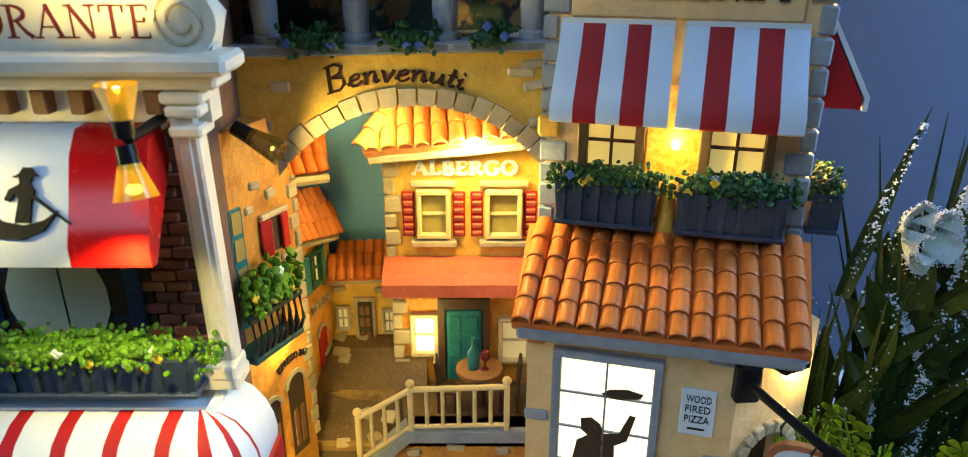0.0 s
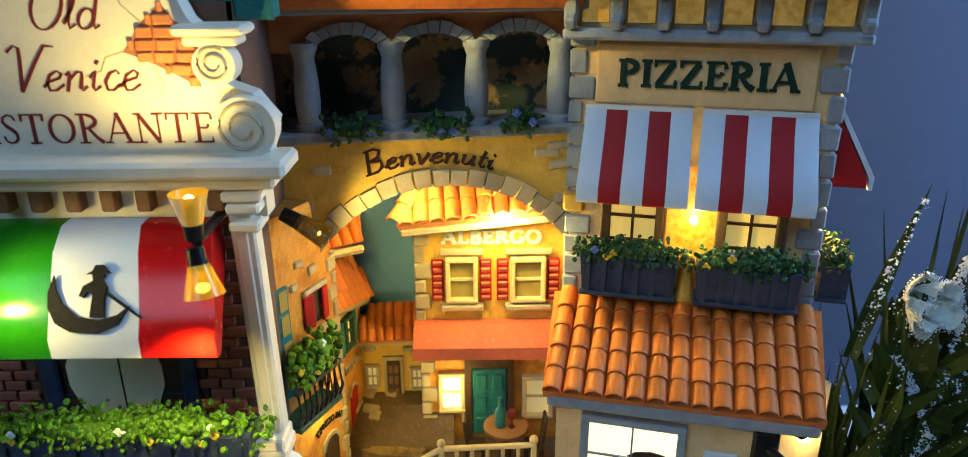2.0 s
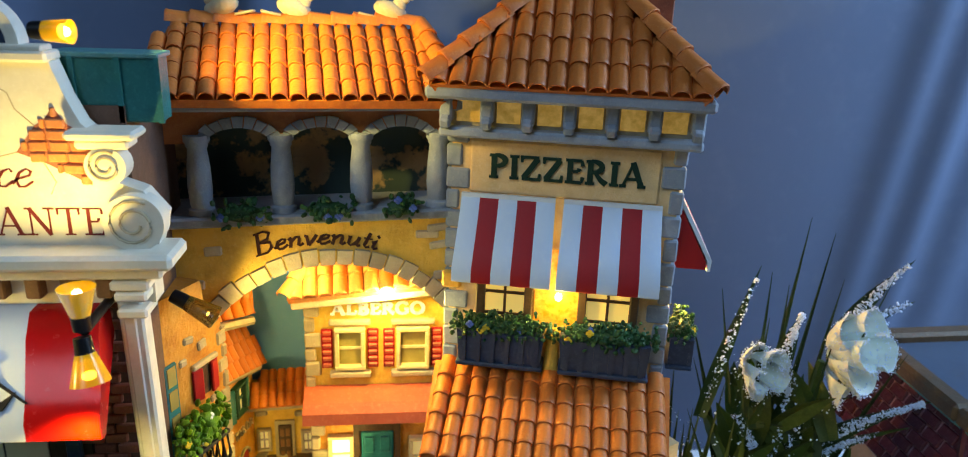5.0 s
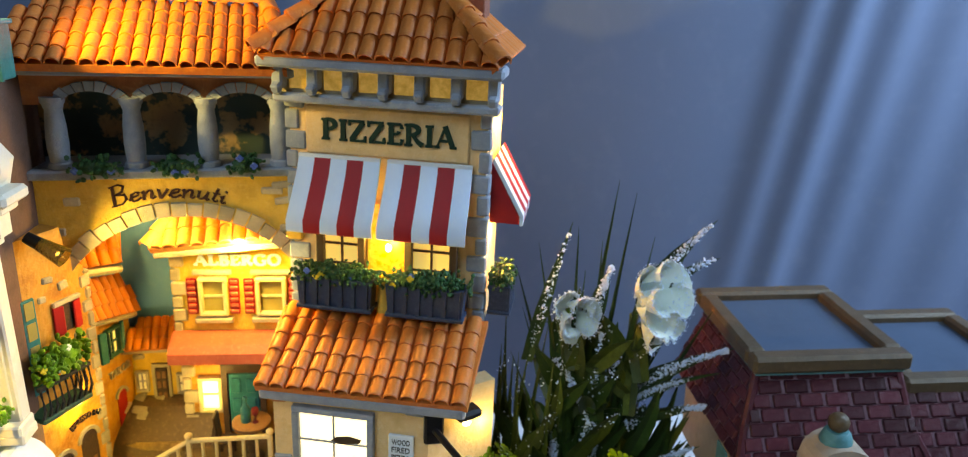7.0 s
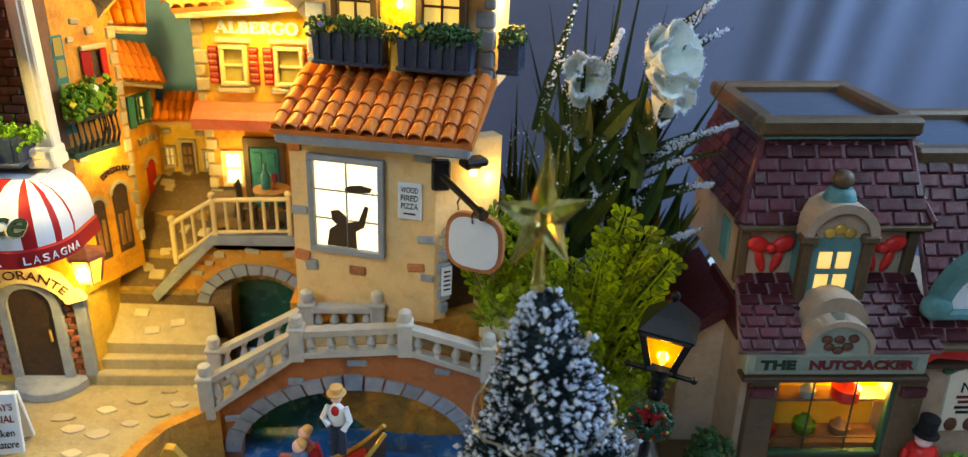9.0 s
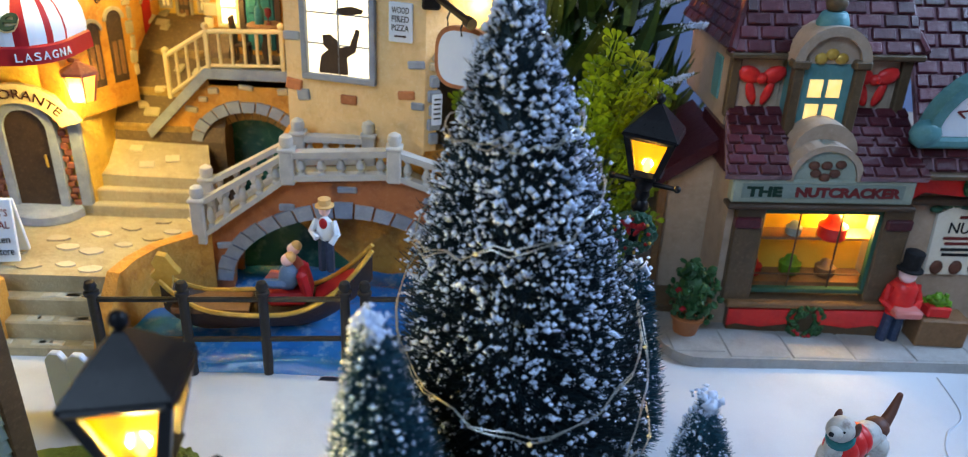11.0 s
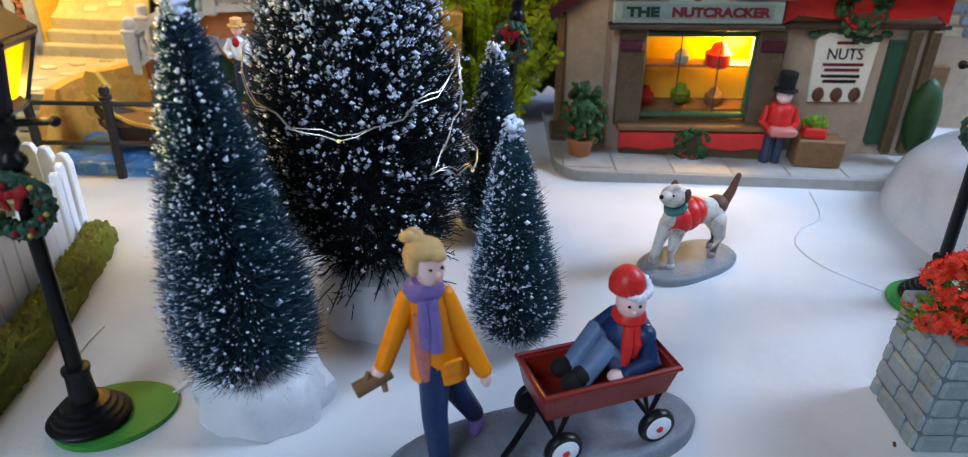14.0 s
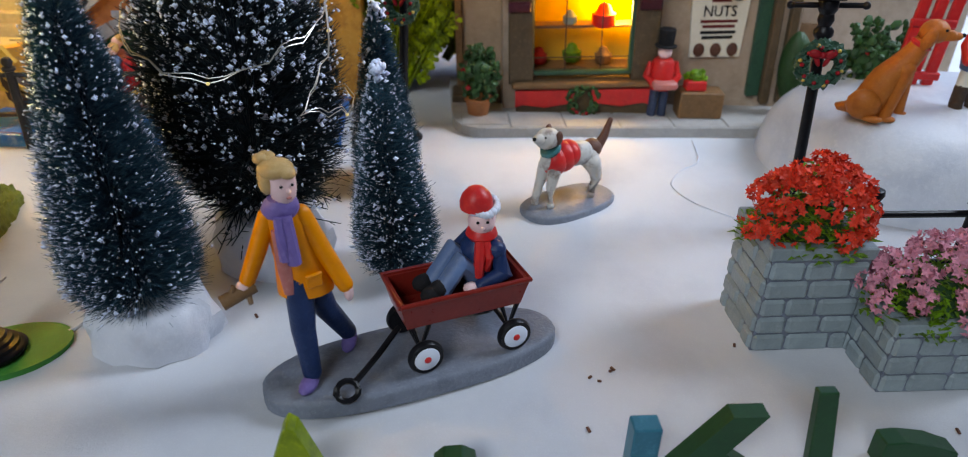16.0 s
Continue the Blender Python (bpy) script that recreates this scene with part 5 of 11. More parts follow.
def street_houses():
    # espresso bar on the near side of the lane
    e = thing("espresso_house", -9.0, 23.0, 0, 64.7, "ochre corner house with espresso bar sign and green balcony", "house", "courtyard houses")
    part("wall", prism(bm_new(), [(-0.6, 10.0), (4.0, 10.0), (4.0, 23.4), (3.2, 24.2), (3.0, 25.6), (-0.6, 25.6)], 0.0, 1.6), STUCCO_ORANGE, e)
    quoins(e, STONE_WARM, 4.15, 0.02, 11.4, 23.2, 0.72, 0.6, -1, 51, 0.42)
    loose_stones(e, STONE_WARM, [(2.0, 23.4, 0.55, 0.3), (2.75, 22.9, 0.5, 0.4), (1.6, 22.6, 0.4, 0.3), (3.2, 20.2, 0.4, 0.3), (1.2, 16.9, 0.6, 0.26), (2.6, 17.5, 0.5, 0.25)], -0.02, 52)
    sign_text("bar_lettering", "ESPRESSO BAR", 1.75, (2.95, -0.06, 15.75), e, INK_BLACK, height=0.3, depth=0.06, bend=1.6)
    for x, w, h in ((3.0, 0.95, 3.3), (1.55, 0.85, 2.9)):
        d = part("arched_door", prism(bm_new(), [(x - w / 2, 11.3), (x + w / 2, 11.3), *arc_pts(x, 11.3 + h, w / 2, 0, 180, 8)], -0.04, 0.2), WOOD_DARK, e, "dark arched door")
        for dx in (-0.2, 0.2):
            part("door_panel", box(bm_new(), (x + dx * w, -0.06, 12.6), (0.28 * w, 0.08, 1.8), (0, 0, 0), 0.03), WOOD, d)
        part("door_surround", prism(bm_new(), [*arc_pts(x, 11.3 + h, w / 2 + 0.2, 0, 180, 10), *reversed(arc_pts(x, 11.3 + h, w / 2 + 0.02, 0, 180, 10))], -0.1, 0.1), STONE_WARM, d)
    win = part("shuttered_window", box(bm_new(), (2.75, 0.0, 21.3), (0.55, 0.12, 1.3)), WOOD_DARK, e, "dark window with red shutters")
    for x, sw in ((2.25, -14), (3.25, 14)):
        part("red_shutter", box(bm_new(), (x, -0.12, 21.3), (0.5, 0.14, 1.4), (0, 0, sw), 0.04), RED, win)
    part("window_head", box(bm_new(), (2.75, -0.1, 22.15), (1.5, 0.24, 0.22), (0, 0, 0), 0.05), STONE_WARM, win)
    gd = part("balcony_door", box(bm_new(), (0.85, 0.0, 20.6), (0.7, 0.2, 4.6), (0, 0, 0), 0.04), TEAL, e, "tall green balcony door")
    for z in (19.2, 20.3, 21.4, 22.4):
        part("door_pane", box(bm_new(), (0.85, -0.11, z), (0.44, 0.06, 0.8)), PANE_OLIVE, gd)
    bal = part("balcony", box(bm_new(), (1.35, -0.5, 17.5), (2.7, 1.1, 0.26), (0, 0, 0), 0.05), GREEN_DARK, e)
    for k in range(9):
        part("balcony_bar", tube(bm_new(), [(0.08 + 0.32 * k, -0.92, 17.6), (0.08 + 0.32 * k, -1.12, 18.1), (0.08 + 0.32 * k, -0.98, 19.1)], 0.075, 6), IRON, bal, smooth=True)
    for k in range(3):
        part("balcony_bar", tube(bm_new(), [(2.66, -0.65 + 0.32 * k, 17.6), (2.8, -0.65 + 0.32 * k, 18.1), (2.68, -0.65 + 0.32 * k, 19.1)], 0.075, 6), IRON, bal, smooth=True)
    part("balcony_rail", box(bm_new(), (1.35, -1.0, 19.15), (2.75, 0.2, 0.16)), IRON, bal)
    foliage(bal, (1.5, -0.8, 19.9), (2.5, 0.9, 1.7), 260, LEAF, 53, 0.2, "balcony_plant", (FLOWER_YELLOW, PETAL))
    # roof of the house above the corner
    r = thing("corner_roof", 0, 0, 0, 0, "terracotta tiled roof corner over the ochre house", "roof")
    tile_field(r, TILE, (-8.3, 26.75, 23.0), (-6.3, 28.7, 22.75), (-6.55, 29.7, 24.5), (-8.5, 28.2, 24.9), 5, 3, 54)
    part("eave_board", tube(bm_new(), [(-8.2, 26.85, 22.75), (-6.35, 28.65, 22.45)], 0.2, 6), STONE_WARM, r)
    # tailor behind it
    t = thing("tailor_house", -7.85, 27.4, 0, 73.5, "orange tailor shop with green window and red door", "house", "courtyard houses")
    part("wall", prism(bm_new(), [(-0.4, 11.5), (3.2, 12.6), (3.2, 19.5), (-0.4, 20.6)], 0.0, 1.0), STUCCO_ORANGE, t)
    sign_text("tailor_lettering", "TAILOR", 1.7, (1.95, -0.05, 16.2), t, STONE_WARM, height=0.42, depth=0.12)
    window(t, 1.25, 1.95, 17.6, 18.9, -0.02, PANE_DIM, GREEN_DARK, 2, 2, 0.1, 0.16, 0.2)
    for x, sw in ((0.85, -20), (2.35, 20)):
        part("shutter", box(bm_new(), (x, -0.14, 18.2), (0.45, 0.16, 1.75), (0, 0, sw), 0.05), TEAL, t)
    d = part("door", prism(bm_new(), [(1.55, 12.4), (2.25, 12.4), *arc_pts(1.9, 14.9, 0.35, 0, 180, 6)], -0.06, 0.2), RED, t, "red arched door")
    part("door_surround", prism(bm_new(), [*arc_pts(1.9, 14.9, 0.5, 0, 180, 8), *reversed(arc_pts(1.9, 14.9, 0.37, 0, 180, 8))], -0.12, 0.1), STONE_WARM, d)
    tile_field(t, TILE, (-0.5, -0.55, 20.3), (3.3, -0.55, 19.3), (2.9, 0.5, 21.3), (-0.3, 0.3, 22.3), 7, 3, 55)
    part("eave_board", tube(bm_new(), [(-0.4, -0.4, 20.15), (3.2, -0.4, 19.15)], 0.16, 6), STONE_WARM, t)
    # cottage at the lane's end
    f = thing("lane_cottage", -5.3, 30.3, 0, 2, "ochre cottage with lit windows at the end of the lane", "house", "courtyard houses")
    part("wall", box(bm_new(), (-0.2, 0.6, 15.2), (4.2, 1.0, 5.4)), STUCCO_YELLOW, f)
    tile_field(f, TILE, (-2.1, -0.75, 17.35), (1.7, -0.75, 17.5), (1.7, 0.55, 18.8), (-1.2, 0.55, 18.6), 9, 3, 56)
    part("eave_board", box(bm_new(), (-0.2, -0.45, 17.25), (3.8, 0.4, 0.2), (0, -2, 0), 0.05), STONE_WARM, f)
    d = part("door", box(bm_new(), (-0.2, 0.05, 14.8), (0.62, 0.2, 2.2), (0, 0, 0), 0.04), WOOD_DARK, f, "dark wooden door")
    for z in (14.2, 14.9, 15.5):
        for dx in (-0.14, 0.14):
            part("door_panel", box(bm_new(), (-0.2 + dx, -0.06, z), (0.2, 0.06, 0.45), (0, 0, 0), 0.03), WOOD, d)
    part("door_frame", prism(bm_new(), [(-0.68, 13.6), (-0.53, 13.6), (-0.53, 15.95), (0.13, 15.95), (0.13, 13.6), (0.28, 13.6), (0.28, 16.15), (-0.68, 16.15)], -0.05, 0.15), STONE_WARM, f)
    window(f, -1.42, -1.02, 14.6, 15.6, 0.08, PANE_DIM, STONE_WARM, 2, 2, 0.06, 0.15, 0.12)
    window(f, 0.72, 1.1, 14.4, 15.4, 0.08, PANE_DIM, STONE_WARM, 2, 2, 0.06, 0.15, 0.12)
    loose_stones(f, STONE_WARM, [(-1.3, 16.6, 0.6, 0.3), (0.55, 16.5, 0.5, 0.3), (-0.75, 13.9, 0.4, 0.3), (1.0, 13.6, 0.5, 0.3), (-1.6, 14.0, 0.4, 0.3)], 0.05, 57)


street_houses()


def lane():
    """The stepped lane and terrace between the courtyard houses."""
    rnd = random.Random(9)
    ob = thing("stepped_lane", 0, 0, 0, 0, "worn grey stepped lane with flat paving stones", "lane")
    bm = bm_new()
    prof = [(25.85, 7.9), (26.05, 8.7), (26.9, 9.7), (27.1, 10.5), (27.9, 11.6), (28.2, 12.5), (29.6, 13.9), (31.2, 14.4), (31.2, 3.0), (25.85, 3.0)]
    a = [bm.verts.new((-9.6, y, z)) for y, z in prof]
    b = [bm.verts.new((-2.6, y, z)) for y, z in prof]
    bm.faces.new(a)
    bm.faces.new(list(reversed(b)))
    for k in range(len(prof)):
        j = (k + 1) % len(prof)
        bm.faces.new((a[j], a[k], b[k], b[j]))
    part("lane_surface", bm, LANE, ob)
    for x, y, z, w, d in ((-6.6, 26.2, 8.55, 4.4, 0.5), (-6.4, 27.2, 10.35, 3.8, 0.5), (-5.6, 28.3, 12.3, 3.4, 0.5)):
        part("lane_step", box(bm_new(), (x, y, z), (w, d, 0.5), (0, 0, rnd.uniform(-7, 7)), 0.12), STEP_EDGE, ob)
    for _ in range(22):
        k = rnd.uniform(0, 1)
        y = 26.2 + 4.2 * k
        z = np.interp(y, [p[0] for p in prof[:8]], [p[1] for p in prof[:8]])
        part("paving_stone", box(bm_new(), (rnd.uniform(-8.4, -3.6), y, z + 0.05), (rnd.uniform(0.5, 0.9), rnd.uniform(0.4, 0.7), 0.16), (38, 0, rnd.uniform(-30, 30)), 0.05), STONE_WARM if rnd.random() < 0.7 else PAVING_PALE, ob)
    # inn terrace
    t = thing("inn_terrace", 0, 0, 0, 0, "stone terrace on an orange arched wall above the canal", "terrace")
    part("terrace_floor", slab(bm_new(), [(-3.2, 26.0), (2.4, 26.0), (2.4, 29.3), (-4.0, 29.3)], 11.2, 12.2), LANE, t)
    arch = arc_pts(-1.15, 7.6, 2.75, 180, 0, 14, 2.15)
    pts = [(-7.0, 5.0), (-3.9, 5.0), *arch, (1.6, 5.0), (2.2, 5.0), (2.2, 11.75), (-3.1, 11.75), (-6.4, 8.2), (-7.0, 7.9)]
    part("arched_wall", prism(bm_new(), pts, 26.0, 26.7), STUCCO_ORANGE, t)
    voussoirs(t, STONE, -1.15, 7.6, 2.75, 0.62, 8, 172, 11, 26.02, 0.15, 61, 2.15)
    part("ledge", prism(bm_new(), [(-6.6, 8.1), (-3.15, 11.65), (2.2, 11.65), (2.2, 12.2), (-3.3, 12.2), (-6.8, 8.6)], 25.65, 26.8), STONE, t)
    loose_stones(t, STONE_WARM, [(-1.2, 11.15, 0.8, 0.3), (-3.0, 10.9, 0.6, 0.35), (-4.3, 9.8, 0.7, 0.35), (0.8, 11.0, 0.6, 0.4), (-3.6, 10.4, 0.5, 0.3)], 25.98, 62)
    verts, faces = [], []
    for j in range(14):
        for i in range(26):
            x, z = -5.0 + 0.33 * i, 4.2 + 0.4 * j
            verts.append((x, 26.75 + 0.09 * z + 0.22 * noise.noise((x * 1.1 + z * 0.8, z * 1.9, 3.0)), z))
    for j in range(13):
        for i in range(25):
            k = j * 26 + i
            faces.append((k, k + 1, k + 27, k + 26))
    raw("water_below", verts, faces, WATER_GREEN, t, "green swirling resin water in the arch", smooth=True)
    voussoirs(t, STEP_EDGE, -1.15, 7.5, 2.2, 0.5, 25, 155, 12, 26.75, 0.1, 63, 1.6)
    # cream railing
    r = thing("cream_railing", 0, 25.85, 0, 0, "cream painted wooden railing with ball-topped posts", "railing")
    posts = [(-5.3, 10.4, 12.9), (-3.05, 12.1, 14.3), (0.95, 12.2, 14.45)]
    for x, z0, z1 in posts:
        p = part("post", box(bm_new(), (x, 0, (z0 + z1) / 2), (0.24, 0.24, z1 - z0), (0, 0, 0), 0.04), CREAM, r)
        part("post_ball", ball(bm_new(), (x, 0, z1 + 0.16), 0.2, 2), CREAM, p, smooth=True)
    for (xa, za, zb), (xc, zc, zd) in zip(posts, posts[1:]):
        part("hand_rail", tube(bm_new(), [(xa, 0, zb - 0.12), (xc, 0, zd - 0.12)], 0.13, 8), CREAM, r, smooth=True)
        part("low_rail", tube(bm_new(), [(xa, 0, za + 0.25), (xc, 0, zc + 0.25)], 0.1, 8), CREAM, r, smooth=True)
        n = 6 if xc > 0 else 4
        for k in range(1, n):
            f = k / n
            x = xa + (xc - xa) * f
            part("spindle", tube(bm_new(), [(x, 0, za + (zc - za) * f + 0.25), (x, 0, zb + (zd - zb) * f - 0.12)], 0.09, 6), CREAM, r, smooth=True)
    # table and chairs on the terrace
    tb = thing("round_table", -0.2, 27.2, 12.2, 0, "round grey-brown cafe table on a turned foot", "table")
    part("table_top", lathe(bm_new(), [(0.9, 2.0), (1.0, 2.05), (1.0, 2.2), (0.9, 2.25)], n=24), WOOD, tb, smooth=True)
    part("table_leg", lathe(bm_new(), [(0.6, 0), (0.55, 0.15), (0.2, 0.3), (0.3, 0.9), (0.15, 1.4), (0.25, 2.0)], n=12), WOOD_DARK, tb, smooth=True)
    bo = bm_new()
    lathe(bo, [(0.24, 0), (0.26, 0.1), (0.25, 0.75), (0.1, 1.0), (0.09, 1.35), (0.12, 1.38), (0.11, 1.46)], n=14)
    whole("wine_bottle", bo, TEAL, -0.45, 27.1, 14.45, 0, "green wine bottle standing on the cafe table", "bottle", smooth=True)
    gl = bm_new()
    lathe(gl, [(0.16, 0), (0.14, 0.05), (0.04, 0.1), (0.04, 0.35), (0.17, 0.5), (0.19, 0.75), (0.15, 0.85)], n=12)
    whole("wine_glass", gl, INK_RED, 0.05, 27.0, 14.45, 0, "small dark red wine glass on the cafe table", "glass", smooth=True)
    for x, yaw in ((-1.6, 90), (1.1, -90)):
        c = thing("cafe_chair", x, 27.4, 12.2, yaw, "dark wooden cafe chair beside the round table", "chair", "cafe chairs")
        part("seat", box(bm_new(), (0, 0, 1.0), (0.9, 0.9, 0.14), (0, 0, 0), 0.04), WOOD_DARK, c)
        part("backrest", box(bm_new(), (0, 0.42, 1.8), (0.9, 0.14, 1.5), (-6, 0, 0), 0.05), WOOD_DARK, c)
        for sx in (-1, 1):
            for sy in (-1, 1):
                part("leg", box(bm_new(), (sx * 0.36, sy * 0.36, 0.48), (0.14, 0.14, 0.96)), WOOD_DARK, c)


lane()
bulb(-3.9, 27.3, 25.5, 0.1, 0.2)
bulb(-0.4, 27.5, 24.1, 0.34, 0.3)
bulb(-7.4, 24.7, 16.9, 0.045, 0.15)
# no lamp fitting here: a lamp added to brighten the courtyard floor
bulb(-2.6, 28.0, 15.4, 0.03, 0.2)


# ---- ristorante ----
def brick_strip(parent, x0, x1, z0, z1, y, w, h, material, seed):
    """Single bricks laid in courses on the wall plane y."""
    rnd = random.Random(seed)
    me = finish(box(bm_new(), (0, 0, 0), (w * 0.92, 0.22, h * 0.86), (0, 0, 0), 0.04))
    places = []
    j = 0
    z = z0 + h / 2
    while z < z1:
        x = x0 + (w / 2 if j % 2 else w)
        while x < x1 + w * 0.2:
            m = Matrix.Translation((x - w * 0.3, y - rnd.uniform(0.0, 0.06), z)) @ Matrix.Rotation(radians(rnd.uniform(-2, 2)), 4, "Y")
            if x - w * 0.3 + w / 2 <= x1 + 0.05 and x - w * 0.3 - w / 2 >= x0 - 0.35:
                places.append(m)
            x += w
        z += h
        j += 1
    many("brick", me, material, places, parent)


def brick_patch(parent, outline, w, h, y, material, seed):
    """Bricks laid in courses and cut to an outline of (x, z) pairs."""
    rnd = random.Random(seed)
    z, top, row = min(p[1] for p in outline) + h / 2, max(p[1] for p in outline), 0
    while z < top:
        cuts = []
        for (xa, za), (xb, zb) in zip(outline, outline[1:] + outline[:1]):
            if (za - z) * (zb - z) < 0:
                cuts.append(xa + (xb - xa) * (z - za) / (zb - za))
        cuts.sort()
        for lo, hi in zip(cuts[::2], cuts[1::2]):
            x = lo - w * (0.5 if row % 2 else 0.0) - 0.1
            while x < hi:
                a, b = max(lo, x), min(hi, x + w)
                if b - a > 0.12:
                    part("brick", box(bm_new(), ((a + b) / 2, y - rnd.uniform(0, 0.04), z), (b - a - 0.06, 0.2, h - 0.06), (0, rnd.uniform(-2, 2), 0), 0.04), material, parent)
                x += w
        z += h
        row += 1


def scroll(parent, cx, cz, r, y, material):
    s = part("scroll", prism(bm_new(), arc_pts(cx, cz, r, 0, 354, 44), y - 0.35, y + 0.4), material, parent, smooth=True)
    pts = [(cx + r * (0.86 - 0.68 * k / 30) * math.cos(0.42 * k + 1), y - 0.38, cz + r * (0.86 - 0.68 * k / 30) * math.sin(0.42 * k + 1)) for k in range(28)]
    part("spiral", tube(bm_new(), pts, 0.05, 6), STONE_WARM, s, smooth=True)


def spot_lamp(parent, base, tip, wide=0.5, glass=None, lit=0.15):
    """A small spotlight: dark socket, amber clear cone, lit end."""
    a, b = Vector(base), Vector(tip)
    body = part("lamp_socket", rod(bm_new(), a, a.lerp(b, 0.45), 0.26, 0.3, 12), BLACK, parent, smooth=True)
    part("lamp_shade", rod(bm_new(), a.lerp(b, 0.35), b, 0.3, wide, 16, False), glass or AMBER, body, smooth=True).visible_shadow = False
    part("lamp_bulb", ball(bm_new(), a.lerp(b, 0.85), lit, 2), FILAMENT, body, smooth=True)


def ristorante():
    ob = thing("ristorante_house", -9, 21.6, 0, 0, "white plaster and brick ristorante with painted sign gable", "house", "village houses")
    part("wall", slab(bm_new(), [(-11, 0.9), (0.3, 0.9), (0.3, 6.0), (-11, 6.0)], 14.0, 33.0), MORTAR, ob)
    # sign gable
    pts = [(-10.5, 28.5), (1.2, 28.5), (1.5, 29.6), (0.9, 30.4), (0.1, 30.7), (-0.35, 31.4), (-0.45, 32.3), (-0.75, 32.6), (-1.1, 33.4), (-1.45, 34.5), (-10.5, 34.5)]
    g = part("sign_gable", prism(bm_new(), pts, -0.02, 0.8), PLASTER, ob, "cream plaster gable with broken brick patch")
    part("gable_cap", box(bm_new(), (-5.9, 0.2, 34.62), (9.1, 1.1, 0.34), (0, 0, 0), 0.08), PLASTER, ob)
    part("gable_cap_top", box(bm_new(), (-5.9, 0.2, 34.86), (8.8, 0.8, 0.18), (0, 0, 0), 0.05), PLASTER, ob)
    patch = [(-2.75, 31.65), (-2.0, 31.35), (-0.62, 30.6), (-0.5, 31.6), (-0.72, 32.3), (-1.15, 32.55), (-1.5, 33.1), (-1.75, 32.75), (-2.1, 32.5)]
    part("brick_patch", prism(bm_new(), patch, -0.035, 0.02), BRICK, g)
    brick_patch(g, patch, 0.62, 0.36, -0.0, BRICK_ORANGE, 71)
    for crack in ([(-2.75, 31.65), (-3.3, 31.5), (-3.5, 31.1), (-4.0, 30.95)], [(-2.1, 32.5), (-2.6, 33.0), (-2.75, 33.5), (-3.2, 33.8)], [(-2.0, 31.35), (-1.7, 30.7), (-1.9, 30.3)]):
        part("plaster_crack", tube(bm_new(), [(x, -0.02, z) for x, z in crack], 0.022, 5), STONE_WARM, g)
    scroll(ob, 0.62, 29.42, 0.95, -0.1, PLASTER)
    scroll(ob, -0.02, 31.3, 0.62, -0.1, PLASTER)
    part("capital_block", box(bm_new(), (-0.05, 0.0, 32.3), (2.1, 1.3, 0.3), (0, 0, 0), 0.1), PLASTER, ob)
    part("capital_step", box(bm_new(), (-0.05, 0.0, 32.0), (1.6, 1.0, 0.3), (0, 0, 0), 0.08), PLASTER, ob)
    bx = part("teal_roof_box", box(bm_new(), (-0.2, 1.6, 33.5), (3.2, 1.2, 2.1), (0, 0, 0), 0.05), TEAL, ob, "dark teal panelled roof box")
    for x in (-0.9, 0.5, 1.72):
        part("panel_rib", box(bm_new(), (x - 0.3, 0.97, 33.5), (0.16, 0.14, 2.1)), TEAL, bx)
    part("box_rim", box(bm_new(), (-0.2, 1.6, 34.6), (3.4, 1.4, 0.18), (0, 0, 0), 0.04), AQUA, bx)
    bm = bm_new()
    prism(bm, [*arc_pts(-3.7, 34.95, 1.5, 0, 180, 16), *reversed(arc_pts(-3.7, 34.95, 1.15, 0, 180, 16))], 0.0, 0.7)
    crest = part("arched_crest", bm, PLASTER, ob)
    part("crest_panel", prism(bm_new(), arc_pts(-3.7, 34.95, 1.2, 0, 180, 14), 0.25, 0.5), NAVY, crest)
    for k in range(5):
        a = radians(25 + 32.5 * k)
        part("palm_leaf", ball(bm_new(), (-3.7 + 0.65 * math.cos(a), 0.2, 35.1 + 0.6 * math.sin(a)), (0.48, 0.12, 0.16), 2, (0, -math.degrees(a), 0)), STONE, crest, smooth=True)
    spot_lamp(ob, (-1.6, -0.4, 35.4), (-0.45, -0.55, 35.4), 0.36)
    # lettering
    script_text("sign_letter", "Old", 2.1, (-4.35, -0.02, 32.3), ob, INK_RED, 1.3, 0.068, 0.02)
    script_text("sign_letter", "Venice", 3.8, (-4.35, -0.02, 30.5), ob, INK_RED, 1.35, 0.068, 0.02)
    serif_text("sign_letter", "RISTORANTE", 7.7, (-4.25, -0.02, 28.92), ob, INK_RED, 0.92, 0.025, 0.12, 0.05)
    # cornice with dentils
    part("cornice", box(bm_new(), (-4.35, -0.2, 28.3), (12.5, 2.0, 0.55), (0, 0, 0), 0.14), PLASTER, ob)
    part("cornice_step", box(bm_new(), (-4.5, 0.1, 27.75), (11.8, 1.5, 0.4), (0, 0, 0), 0.1), PLASTER, ob)
    part("frieze", box(bm_new(), (-4.7, 0.55, 27.0), (11.2, 0.9, 1.1)), PLASTER, ob)
    for k in range(9):
        part("dentil", box(bm_new(), (-9.4 + 1.1 * k, -0.05, 27.15), (0.5, 0.6, 0.75), (0, 0, 0), 0.06), WOOD, ob)
    # corner column
    col = part("corner_column", box(bm_new(), (0.15, 0.25, 22.6), (0.8, 0.8, 9.4), (0, -1, 0), 0.08), PLASTER, ob)
